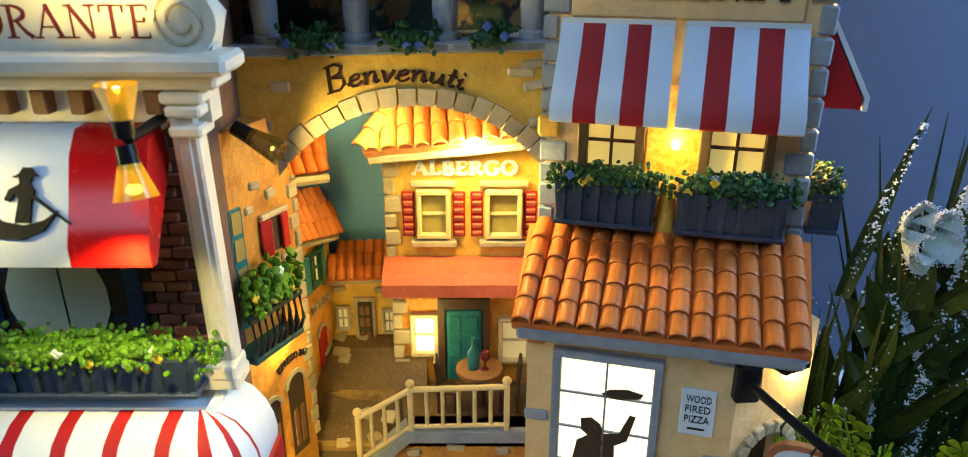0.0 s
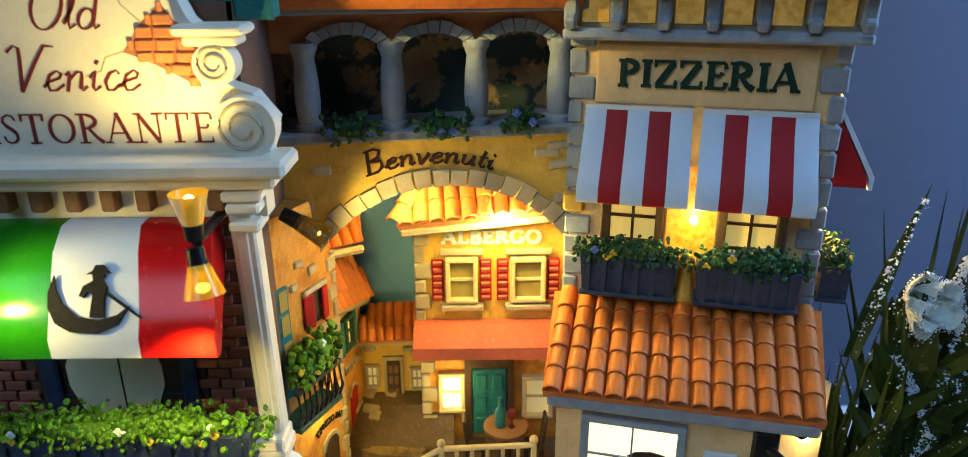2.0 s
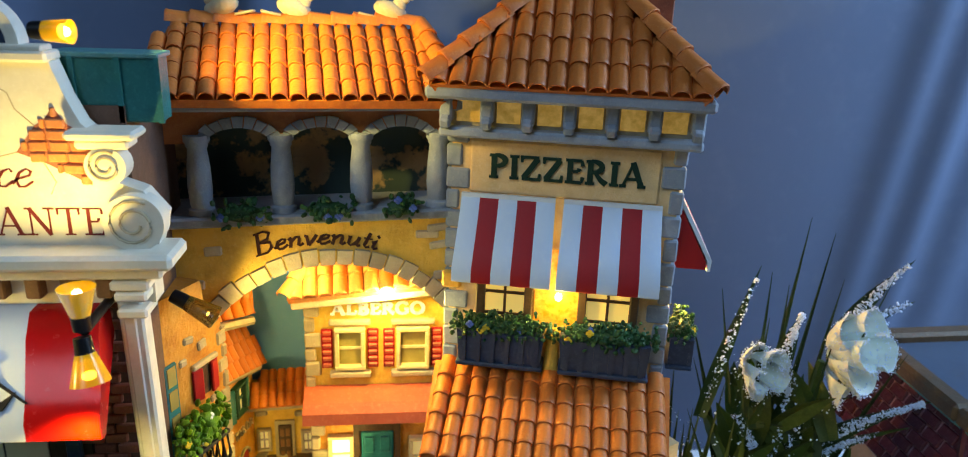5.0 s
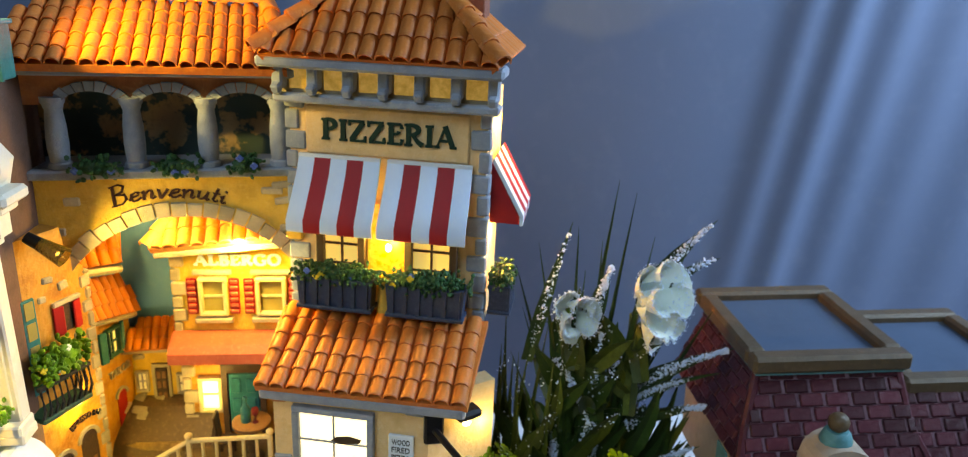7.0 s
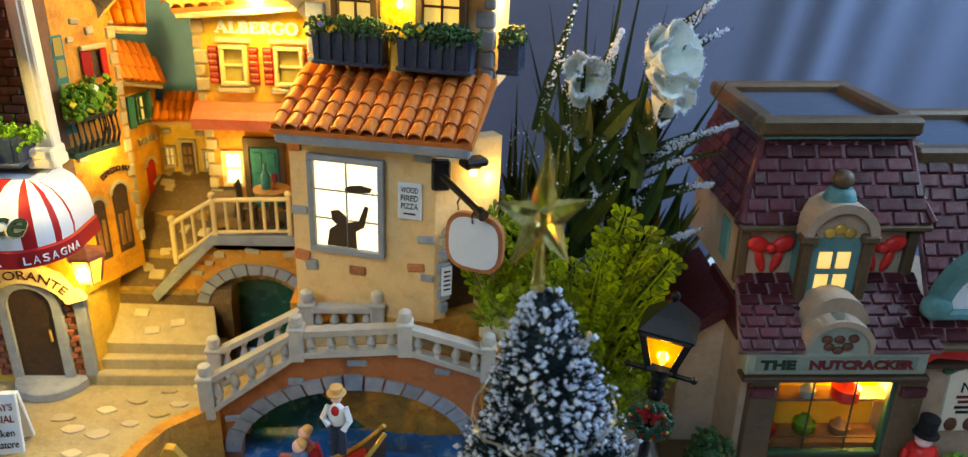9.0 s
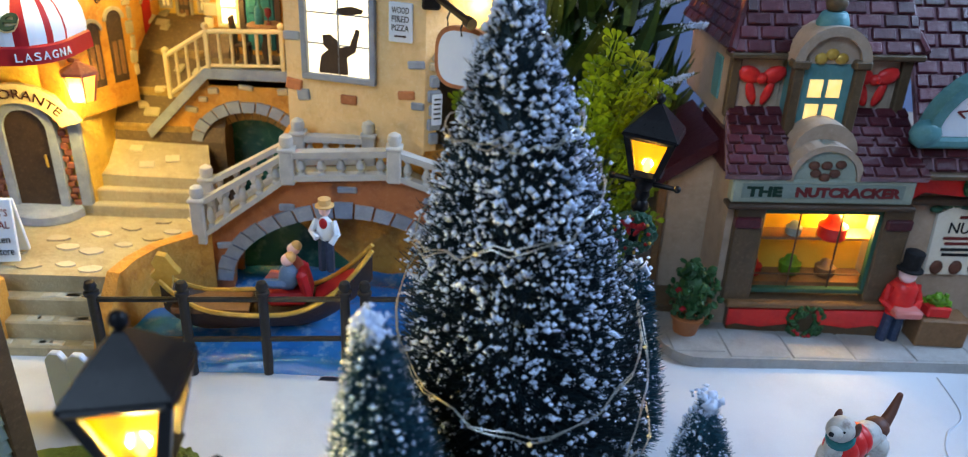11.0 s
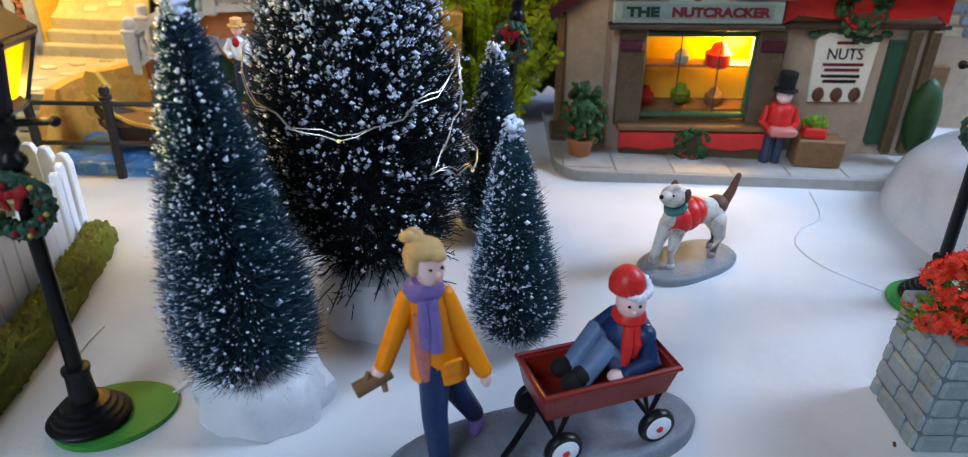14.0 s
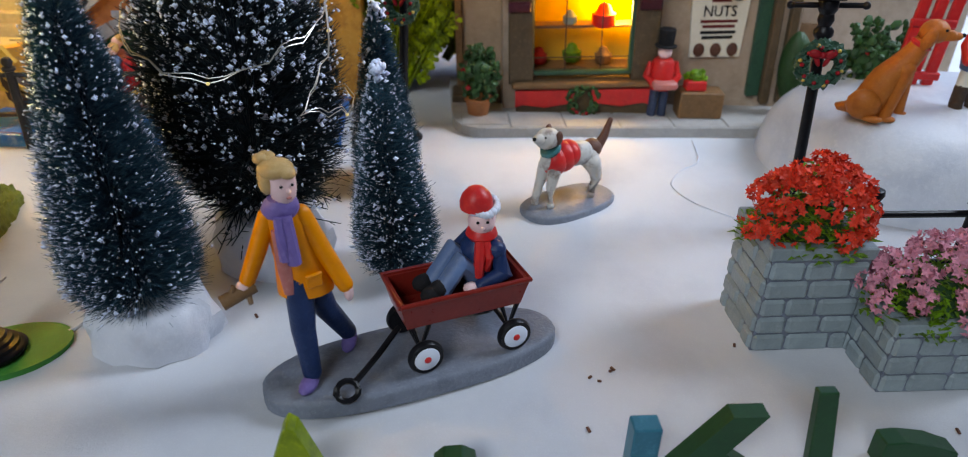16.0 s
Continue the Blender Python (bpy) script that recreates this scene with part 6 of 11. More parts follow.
    part("column_fillet", box(bm_new(), (0.12, -0.17, 22.4), (0.4, 0.1, 7.4), (0, -1, 0), 0.04), PLASTER, col)
    for zz, w in ((27.3, 1.25), (26.9, 1.05), (26.3, 0.98)):
        part("column_capital", box(bm_new(), (0.3, 0.0, zz), (w, 1.2, 0.35), (0, 0, 0), 0.08), PLASTER, col)
    for zz, w in ((18.1, 1.1), (17.7, 1.25)):
        part("column_base", box(bm_new(), (0.2, 0.0, zz), (w, 1.3, 0.5), (0, 0, 0), 0.08), PLASTER, col)
    brick_strip(ob, -2.3, -0.2, 17.5, 26.9, 0.86, 0.85, 0.42, BRICK, 72)
    brick_strip(ob, -10.9, -8.0, 17.5, 26.9, 0.86, 0.85, 0.42, BRICK, 73)
    brick_strip(ob, -8.0, -2.3, 25.9, 27.0, 0.86, 0.85, 0.42, BRICK, 74)
    # flag awning in three gloss bands
    aw = part("flag_awning", box(bm_new(), (-4.4, 0.5, 26.3), (7.4, 0.5, 0.3), (0, 0, 0), 0.05), WHITE, ob, "glossy green, white and red awning")
    for (t0, t1, b0, b1), mat in zip(((-8.2, -5.4, -8.1, -5.1), (-5.4, -2.93, -5.1, -2.44), (-2.93, -0.75, -2.44, -0.2)), (GREEN_BRIGHT, WHITE, RED_BRIGHT)):
        bm = bm_new()
        rows = [[(t0, 0.3, 26.45), (t1, 0.3, 26.45)], [(t0, -0.5, 26.4), (t1, -0.5, 26.4)], [((t0 + b0) / 2, -1.5, 25.9), ((t1 + b1) / 2, -1.5, 25.9)], [(b0, -2.6, 24.4), (b1, -2.6, 24.4)], [(b0, -2.95, 23.7), (b1, -2.95, 23.7)], [(b0, -2.95, 23.1), (b1, -2.95, 23.1)], [(b0, -2.6, 23.05), (b1, -2.6, 23.05)], [(t0, 0.5, 25.2), (t1, 0.5, 25.2)]]
        grid = [[bm.verts.new(p) for p in r] for r in rows]
        for p, q in zip(grid, grid[1:] + grid[:1]):
            bm.faces.new((p[0], p[1], q[1], q[0]))
        bm.faces.new([g[0] for g in grid])
        bm.faces.new([g[1] for g in reversed(grid)])
        part("awning_band", bm, mat, aw, smooth=True)
    m = Matrix.Translation((-3.75, -2.25, 24.95)) @ Matrix.Rotation(radians(-33), 4, "X") @ Matrix.Diagonal((0.8, 1, 0.85, 1))
    bm = bm_new()
    prism(bm, [(-1.62, 0.6), (-1.78, 0.0), (-1.72, -0.55), (-1.4, -1.1), (-0.8, -1.4), (0.2, -1.45), (0.9, -1.15), (1.28, -0.5), (0.85, -0.82), (0.2, -0.98), (-0.6, -0.85), (-1.2, -0.4), (-1.5, 0.1)], -0.06, 0.02)
    prism(bm, [(-0.15, -0.9), (0.4, -0.9), (0.32, -0.2), (0.42, 0.15), (0.2, 0.42), (0.28, 0.62), (0.06, 0.78), (-0.2, 0.6), (-0.14, 0.4), (-0.5, 0.2), (-0.62, -0.15), (-0.45, -0.2), (-0.3, 0.05), (-0.12, -0.1)], -0.06, 0.02)
    prism(bm, [(-0.42, 0.62), (0.5, 0.66), (0.36, 0.76), (0.2, 0.95), (-0.1, 0.95), (-0.2, 0.74)], -0.065, 0.02)
    prism(bm, [(0.3, -0.05), (1.7, -0.95), (1.76, -0.9), (0.36, 0.05)], -0.055, 0.02)
    bmesh.ops.transform(bm, matrix=m, verts=bm.verts)
    part("boat_emblem", bm, INK_BLACK, aw)
    # lamps at the awning
    arm = part("lamp_bracket", rod(bm_new(), (-0.6, 0.8, 26.6), (-0.5, -2.4, 26.6), 0.16), BLACK, ob, smooth=True)
    spot_lamp(ob, (-0.5, -2.5, 26.7), (-0.5, -2.5, 28.1), 0.55)
    spot_lamp(ob, (-0.5, -2.6, 26.5), (-0.3, -2.9, 25.1), 0.6)
    spot_lamp(ob, (-8.4, -3.4, 26.9), (-7.5, -4.1, 25.9), 0.55)
    part("lamp_bracket", rod(bm_new(), (-8.6, 0.8, 26.8), (-8.4, -3.4, 26.9), 0.16), BLACK, ob, smooth=True)
    # first-floor window
    part("window_recess", box(bm_new(), (-5.2, 0.95, 20.3), (6.0, 0.3, 5.6)), WOOD_DARK, ob)
    window(ob, -7.4, -3.0, 17.6, 23.0, 0.85, WOOD, NAVY, 2, 3, 0.07, 0.5, 0.25)
    part("curtain_sheet", prism(bm_new(), [(-6.3, 17.6), (-4.6, 17.6), (-3.7, 19.8), (-3.7, 20.6), (-4.3, 22.4), (-6.4, 22.4), (-7.1, 20.6), (-7.1, 19.8)], 0.74, 0.8), PANE_WHITE, ob)
    planter_box(ob, -9.6, -0.15, 17.9, 19.1, -0.1, 1.4, NAVY, 75, LEAF, (FLOWER_YELLOW, PETAL), 12)
    # striped canopy
    can = part("canopy", slab(bm_new(), [(-10.5, 0.9), (0.3, 0.9), (0.3, -1.2), (-10.5, -1.2)], 16.6, 17.2), WHITE, ob, "dome canopy in white with red stripes")
    path, reds = [], []
    for k in range(7):
        for x, red in ((-10.5 + 1.62 * k, 0), (-9.35 + 1.62 * k, 1)):
            if x < -0.3:
                path.append((x, -3.6, 0, -1))
                reds.append(red)
    for deg, red in ((-90, 0), (-80, 0), (-70, 1), (-62, 1), (-54, 0), (-44, 0), (-33, 1), (-24, 0), (-14, 0), (-4, 1), (0, 0)):
        a = radians(deg)
        path.append((-0.4 + 1.9 * math.cos(a), -1.4 + 2.2 * math.sin(a), math.cos(a), math.sin(a)))
        reds.append(red)
    path.append((1.5, 0.6, 1, 0))
    def ring(p):
        x, y, nx, ny = p
        ox, oy = x - nx * 1.6, y - ny * 2.2
        prof = [(1.0, 14.75), (1.02, 15.2), (0.97, 15.75), (0.84, 16.3), (0.6, 16.85), (0.3, 17.15), (0.0, 17.25)]
        return [(ox + (x - ox) * f, oy + (y - oy) * f, z) for f, z in prof]
    for k in range(len(path) - 1):
        red = reds[k]
        pa, pb = path[k], path[k + 1]
        bm = bm_new()
        r0, r1 = ring(pa), ring(pb)
        v0, v1 = [bm.verts.new(p) for p in r0], [bm.verts.new(p) for p in r1]
        for i in range(len(v0) - 1):
            bm.faces.new((v0[i], v1[i], v1[i + 1], v0[i + 1]))
        part("canopy_stripe", bm, RED if red else WHITE, can, smooth=True)
    bm = bm_new()
    top = [[bm.verts.new((p[0] + p[2] * o, p[1] + p[3] * o, z)) for p in path] for o, z in ((0.03, 14.8), (0.14, 14.72), (0.2, 14.0), (0.0, 14.0))]
    for a, b in zip(top, top[1:] + top[:1]):
        for k in range(len(path) - 1):
            bm.faces.new((a[k], a[k + 1], b[k + 1], b[k]))
    val = part("valance", bm, RED, can, "dark red valance with white lettering", smooth=True)
    sign_text("valance_lettering", "PASTA", 2.6, (-1.9, -3.83, 14.15), val, WHITE, height=0.42, depth=0.05)
    for k, ch in enumerate("LASAGNA"):
        a = radians(-68 + 9.6 * k)
        sign_text("valance_letter", ch, 0.27, (-0.4 + 2.13 * math.cos(a), -1.4 + 2.43 * math.sin(a), 14.17), val, WHITE, yaw=90 + math.degrees(a), height=0.36, depth=0.05)
    sign_text("canopy_lettering_edge", "Venice", 4.4, (-1.6, -3.66, 15.5), can, CREAM, pitch=-34, height=1.2, depth=0.05, shear=0.3, heavy=0.05)
    sign_text("canopy_lettering", "Venice", 4.4, (-1.6, -3.74, 15.55), can, INK_GREEN, pitch=-34, height=1.2, depth=0.06, shear=0.3, heavy=0.012)
    # ground floor
    part("ground_wall", slab(bm_new(), [(-11, 1.6), (-0.1, 1.6), (0.3, 3.0), (0.3, 6.0), (-11, 6.0)], 4.0, 15.0), STUCCO_YELLOW, ob)
    part("corner_pilaster", box(bm_new(), (-0.45, 1.5, 9.3), (0.6, 0.4, 9.5), (0, 0, 0), 0.05), STONE, ob)
    door = part("door", prism(bm_new(), [(-3.95, 5.0), (-1.75, 5.0), *arc_pts(-2.85, 9.3, 1.1, 0, 180, 12)], 1.35, 1.65), WOOD_DARK, ob, "dark brown arched door")
    part("door_handle", tube(bm_new(), [(-2.05, 1.2, 7.3), (-2.05, 1.15, 8.0)], 0.07), GOLD, door)
    part("door_frame", prism(bm_new(), [(-4.4, 5.0), (-3.95, 5.0), (-3.95, 9.3), *reversed(arc_pts(-2.85, 9.3, 1.1, 0, 180, 12)), (-1.75, 5.0), (-1.3, 5.0), (-1.3, 9.3), *arc_pts(-2.85, 9.3, 1.55, 0, 180, 12)], 1.15, 1.7), STONE, ob)
    brick_strip(ob, -1.3, -0.7, 5.0, 10.4, 1.52, 0.5, 0.36, BRICK, 76)
    brick_strip(ob, -5.3, -4.4, 5.0, 10.4, 1.52, 0.5, 0.36, BRICK, 77)
    sg = part("arched_sign", prism(bm_new(), [*arc_pts(-2.75, 8.6, 3.25, 25, 155, 16), *reversed(arc_pts(-2.75, 8.6, 2.25, 28, 152, 16))], 0.85, 1.2), CREAM, ob, "cream arched sign board")
    sign_text("sign_lettering", "RISTORANTE", 4.3, (-2.75, 0.83, 11.1), sg, INK_BROWN, height=0.48, depth=0.05, bend=2.5)
    part("door_step", lathe(bm_new(), [(1.9, 4.5), (1.9, 4.95), (1.75, 5.05)], (-2.5, 1.6, 0), 24), STONE, ob, smooth=True)
    # wall lantern
    lan = part("wall_lantern_roof", lathe(bm_new(), [(0.98, 12.6), (0.92, 12.75), (0.35, 13.05), (0.1, 13.2)], (0.75, 0.6, 0), 6), BRICK, ob)
    part("lantern_glass", lathe(bm_new(), [(0.52, 11.25), (0.8, 12.6)], (0.75, 0.6, 0), 6), WALL_LANTERN, lan).visible_shadow = False
    for k in range(6):
        a = radians(60 * k)
        part("lantern_bar", tube(bm_new(), [(0.75 + 0.52 * math.cos(a), 0.6 + 0.52 * math.sin(a), 11.25), (0.75 + 0.82 * math.cos(a), 0.6 + 0.82 * math.sin(a), 12.6)], 0.08, 4), BRICK, lan)
    part("lantern_arm", rod(bm_new(), (-0.3, 1.7, 13.0), (0.75, 0.6, 13.2), 0.12), BRICK, lan)
    # spotlight at the arch
    spot_lamp(ob, (0.75, 2.3, 25.75), (2.3, 2.0, 24.95), 0.45, SMOKY, 0.06)
    return ob


ristorante()
bulb(-8.45, 21.5, 11.6, 0.24, 0.4)
spot((-9.5, 18.7, 28.5), (-11.3, 20.9, 33), 0.5, 115)
spot((-9.3, 17.9, 24.2), (-11.6, 20.0, 17.0), 0.65, 105)
spot((-16.4, 17.4, 25.8), (-13.9, 19.3, 24.4), 0.25, 110)
spot((-9.2, 20.4, 36.8), (-2.4, 28.0, 34.9), 3.6, 57)
spot((-6.3, 24.1, 24.9), (-0.8, 27.6, 23.6), 0.22, 150)


# ---- quay, canal, bridge, gondola ----
def quay():
    rnd = random.Random(17)
    ob = thing("stone_quay", 0, 0, 0, 0, "pale stone quay with steps down to the snow", "quay")
    bm = bm_new()
    slab(bm, [(-22, 16.4), (-5.6, 16.4), (-5.4, 17.2), (-4.7, 18.9), (-2.9, 20.3), (-2.9, 23.6), (-22, 23.6)], 0.4, 4.45)
    part("quay_floor", bm, PAVING, ob)
    for k, (y, z) in enumerate(((15.75, 3.55), (15.1, 2.65), (14.45, 1.75))):
        part("quay_step", box(bm_new(), (-12.6, (y + 16.6) / 2, z / 2 + 0.2), (13.6, 16.6 - y, z - 0.4), (0, 0, 0), 0.08), PAVING, ob)
        for _ in range(6):
            part("paving_stone", box(bm_new(), (rnd.uniform(-11, -6.2), y + 0.3, z + 0.02), (0.7, 0.35, 0.1), (0, 0, rnd.uniform(-8, 8)), 0.04), PAVING_PALE, ob)
    for x, y in ((-9.9, 17.2), (-8.2, 17.4), (-6.9, 17.0), (-7.6, 18.8), (-6.3, 19.6), (-5.2, 20.4), (-8.9, 19.2), (-9.8, 20.1), (-4.4, 21.2), (-6.6, 21.5), (-5.3, 22.4), (-11.0, 18.6), (-7.9, 20.7), (-3.7, 22.8)):
        r = rnd.uniform(0.42, 0.62)
        pts = [(x + r * rnd.uniform(0.8, 1.15) * math.cos(a), y + 0.62 * r * rnd.uniform(0.8, 1.15) * math.sin(a)) for a in [k * math.pi / 4 for k in range(8)]]
        part("paving_stone", slab(bm_new(), pts, 4.3, 4.53), PAVING_PALE if rnd.random() < 0.65 else PAVING, ob)
    for k, (y, z) in enumerate(((22.9, 5.15), (23.4, 5.85))):
        part("upper_step", box(bm_new(), (-6.35, (y + 25.6) / 2, z / 2 + 1), (6.9, 25.6 - y, z - 2), (0, 0, 0), 0.08), PAVING, ob)
    bm = bm_new()
    top = [(-9.8, 23.95, 6.5), (-2.9, 23.75, 6.5), (-3.6, 25.95, 7.8), (-9.8, 25.95, 8.0)]
    hi, lo = [bm.verts.new(p) for p in top], [bm.verts.new((x, y, 4.0)) for x, y, z in top]
    bm.faces.new(hi)
    bm.faces.new(list(reversed(lo)))
    for k in range(4):
        j = (k + 1) % 4
        bm.faces.new((lo[k], lo[j], hi[j], hi[k]))
    part("landing", bm, PAVING, ob, "pale stone landing above the quay")
    for x, y in ((-6.6, 24.5), (-5.3, 24.9), (-7.4, 25.4)):
        part("paving_stone", box(bm_new(), (x, y, 6.56 + 0.66 * (y - 23.9)), (0.8, 0.45, 0.1), (34, 0, rnd.uniform(-15, 15)), 0.04), PAVING_PALE, ob)
    # curved orange quay wall
    bm = bm_new()
    line = [(-5.7, 13.7, 1.6), (-5.75, 14.6, 3.2), (-5.6, 16.2, 4.85), (-5.2, 17.4, 5.0), (-4.5, 18.9, 5.0), (-2.9, 20.2, 5.1), (-2.2, 20.5, 5.1)]
    rows = []
    for k, (x, y, z) in enumerate(line):
        x2, y2 = line[min(k + 1, len(line) - 1)][:2]
        x1, y1 = line[max(k - 1, 0)][:2]
        d = Vector((x2 - x1, y2 - y1)).normalized()
        nx, ny = d.y * 0.5, -d.x * 0.5
        rows.append([bm.verts.new(p) for p in ((x - nx * 0.3, y - ny * 0.3, 0.5), (x - nx * 0.3, y - ny * 0.3, z), (x + nx, y + ny, z), (x + nx, y + ny, 0.5))])
    for p, q in zip(rows, rows[1:]):
        for k in range(4):
            bm.faces.new((p[k], p[(k + 1) % 4], q[(k + 1) % 4], q[k]))
    bm.faces.new(rows[0])
    bm.faces.new(rows[-1])
    part("quay_wall", bm, STUCCO_ORANGE, ob)
    return ob


quay()


def canal():
    verts, faces, nx, ny = [], [], 70, 60
    for j in range(ny):
        for i in range(nx):
            x, y = -5.4 + 20.4 * i / (nx - 1), 13.6 + 12.9 * j / (ny - 1)
            verts.append((x, y, 1.75 + 0.16 * noise.noise((x * 0.9, y * 1.6, 0)) + 0.1 * math.sin(x * 1.1 + y * 2.2)))
    for j in range(ny - 1):
        for i in range(nx - 1):
            k = j * nx + i
            faces.append((k, k + 1, k + nx + 1, k + nx))
    n0 = len(verts)
    for i in range(nx):
        verts.append((-5.4 + 20.4 * i / (nx - 1), 13.45, 0.5))
    for i in range(nx - 1):
        faces.append((n0 + i, n0 + i + 1, i + 1, i))
    tagged(raw("water", verts, faces, WATER, None, smooth=True), "glossy rippled blue resin canal water", "water", kind="structure")
    whole("canal_edge", box(bm_new(), (4.8, 13.35, 0.75), (20.6, 0.5, 0.75), (0, 0, 0), 0.1), IRON, label="dark edge of the canal base along the snow", category="edge")


canal()


def bridge():
    ob = thing("stone_bridge", 0, 0, 0, 0, "arched canal bridge with grey stone balustrades", "bridge")
    y = 20.3
    inner = arc_pts(4.8, 2.0, 6.0, 180, 0, 24, 4.15)
    pts = [(-2.9, 0.6), (-1.2, 0.6), *inner, (10.8, 0.6), (14.2, 0.6), (14.2, 6.4), (11.6, 7.1), (7.4, 8.55), (2.1, 8.2), (-2.6, 4.8), (-2.9, 4.7)]
    part("front_wall", prism(bm_new(), pts, y, y + 0.7), TERRA, ob)
    part("back_wall", prism(bm_new(), pts, y + 1.9, y + 2.3), TERRA, ob)
    voussoirs(ob, STONE, 4.8, 2.0, 6.0, 0.78, 2, 178, 19, y + 0.02, 0.14, 81, 4.15)
    part("tunnel_wall", box(bm_new(), (8.6, 23.6, 3.9), (5.4, 0.4, 4.4)), LANE, ob)
    brick_strip(ob, 5.9, 11.2, 1.8, 6.1, 23.3, 0.9, 0.5, STEP_EDGE, 83)
    part("tunnel_water", box(bm_new(), (2.4, 23.3, 3.4), (7.4, 0.5, 3.8), (-14, 0, 0), 0.2), WATER_GREEN, ob, "green swirling resin water under the bridge")
    loose_stones(ob, STONE, [(-1.4, 4.3, 0.9, 0.35), (1.9, 6.6, 0.8, 0.4), (5.0, 7.7, 1.0, 0.35), (9.3, 7.2, 0.8, 0.35)], y - 0.02, 82)
    # deck
    bm = bm_new()
    deck = [(-2.6, 4.7), (2.1, 8.1), (7.4, 8.45), (11.6, 7.0), (14.2, 6.3)]
    a = [bm.verts.new((x, y + 0.1, z)) for x, z in deck] + [bm.verts.new((x, y + 0.1, z - 0.6)) for x, z in reversed(deck)]
    b = [bm.verts.new((v.co.x, y + 2.3, v.co.z)) for v in a]
    bm.faces.new(a)
    bm.faces.new(list(reversed(b)))
    for k in range(len(a)):
        j = (k + 1) % len(a)
        bm.faces.new((a[j], a[k], b[k], b[j]))
    part("deck", bm, PAVING, ob)
    def balustrade(posts, yy, counts):
        for x, z0, z1 in posts:
            p = part("post", box(bm_new(), (x, yy, (z0 + z1) / 2 - 0.2), (0.72, 0.72, z1 - z0 - 0.4), (0, 0, 0), 0.08), PALE_STONE, ob)
            part("post_cap", box(bm_new(), (x, yy, z1 - 0.45), (0.86, 0.86, 0.22), (0, 0, 0), 0.06), PALE_STONE, p)
            part("post_ball", lathe(bm_new(), [(0.25, z1 - 0.4), (0.3, z1 - 0.3), (0.36, z1 - 0.05), (0.3, z1 + 0.2), (0.1, z1 + 0.33)], (x, yy, 0), 14), PALE_STONE, p, smooth=True)
        for (xa, za, zb), (xc, zc, zd), n in zip(posts, posts[1:], counts):
            for dz, h, w, low in ((-0.75, 0.32, 0.62, False), (0.25, 0.3, 0.6, True)):
                z0, z1 = (za + 0.35, zc + 0.35) if low else (zb - 0.72, zd - 0.72)
                bm = bm_new()
                vs = [bm.verts.new((x, yy + s * w / 2, z + t * h / 2)) for x, z in ((xa, z0), (xc, z1)) for s, t in ((-1, -1), (1, -1), (1, 1), (-1, 1))]
                for f in ((0, 1, 2, 3), (7, 6, 5, 4), (0, 4, 5, 1), (1, 5, 6, 2), (2, 6, 7, 3), (3, 7, 4, 0)):
                    bm.faces.new([vs[k] for k in f])
                part("low_rail" if low else "hand_rail", bm, PALE_STONE, ob)
            for k in range(n):
                f = (k + 0.7) / (n + 0.4)
                x = xa + (xc - xa) * f
                z0, z1 = za + 0.45 + (zc - za) * f, zb - 0.85 + (zd - zb) * f
                part("baluster", lathe(bm_new(), [(r * 1.15, z) for r, z in baluster_profile(z1 - z0)], (x, yy, z0), 10), PALE_STONE, ob, smooth=True)
    balustrade([(-2.55, 4.5, 7.4), (2.1, 8.0, 10.3), (7.4, 8.3, 10.6), (11.6, 6.8, 9.3)], 20.15, (5, 5, 4))
    balustrade([(-2.7, 4.5, 7.6), (2.25, 8.0, 10.4), (5.9, 8.2, 10.4)], 22.4, (5, 4))
    for k in range(4):
        part("landing_step", box(bm_new(), (12.6 + 0.5 * k, 21.9, 9.2 - 0.8 * k), (2.2, 2.6, 0.8), (0, 0, -20), 0.08), PAVING_PALE, ob)
    part("right_bank", box(bm_new(), (13.6, 22.8, 4.8), (4.6, 5.2, 7.6), (0, 0, 0), 0.1), STUCCO_ORANGE, ob)
    part("pizzeria_plinth", slab(bm_new(), [(1.2, 23.4), (9.0, 21.9), (12.0, 22.6), (12.0, 30), (1.2, 30)], 1.0, 9.4), STUCCO_ORANGE, ob)


bridge()


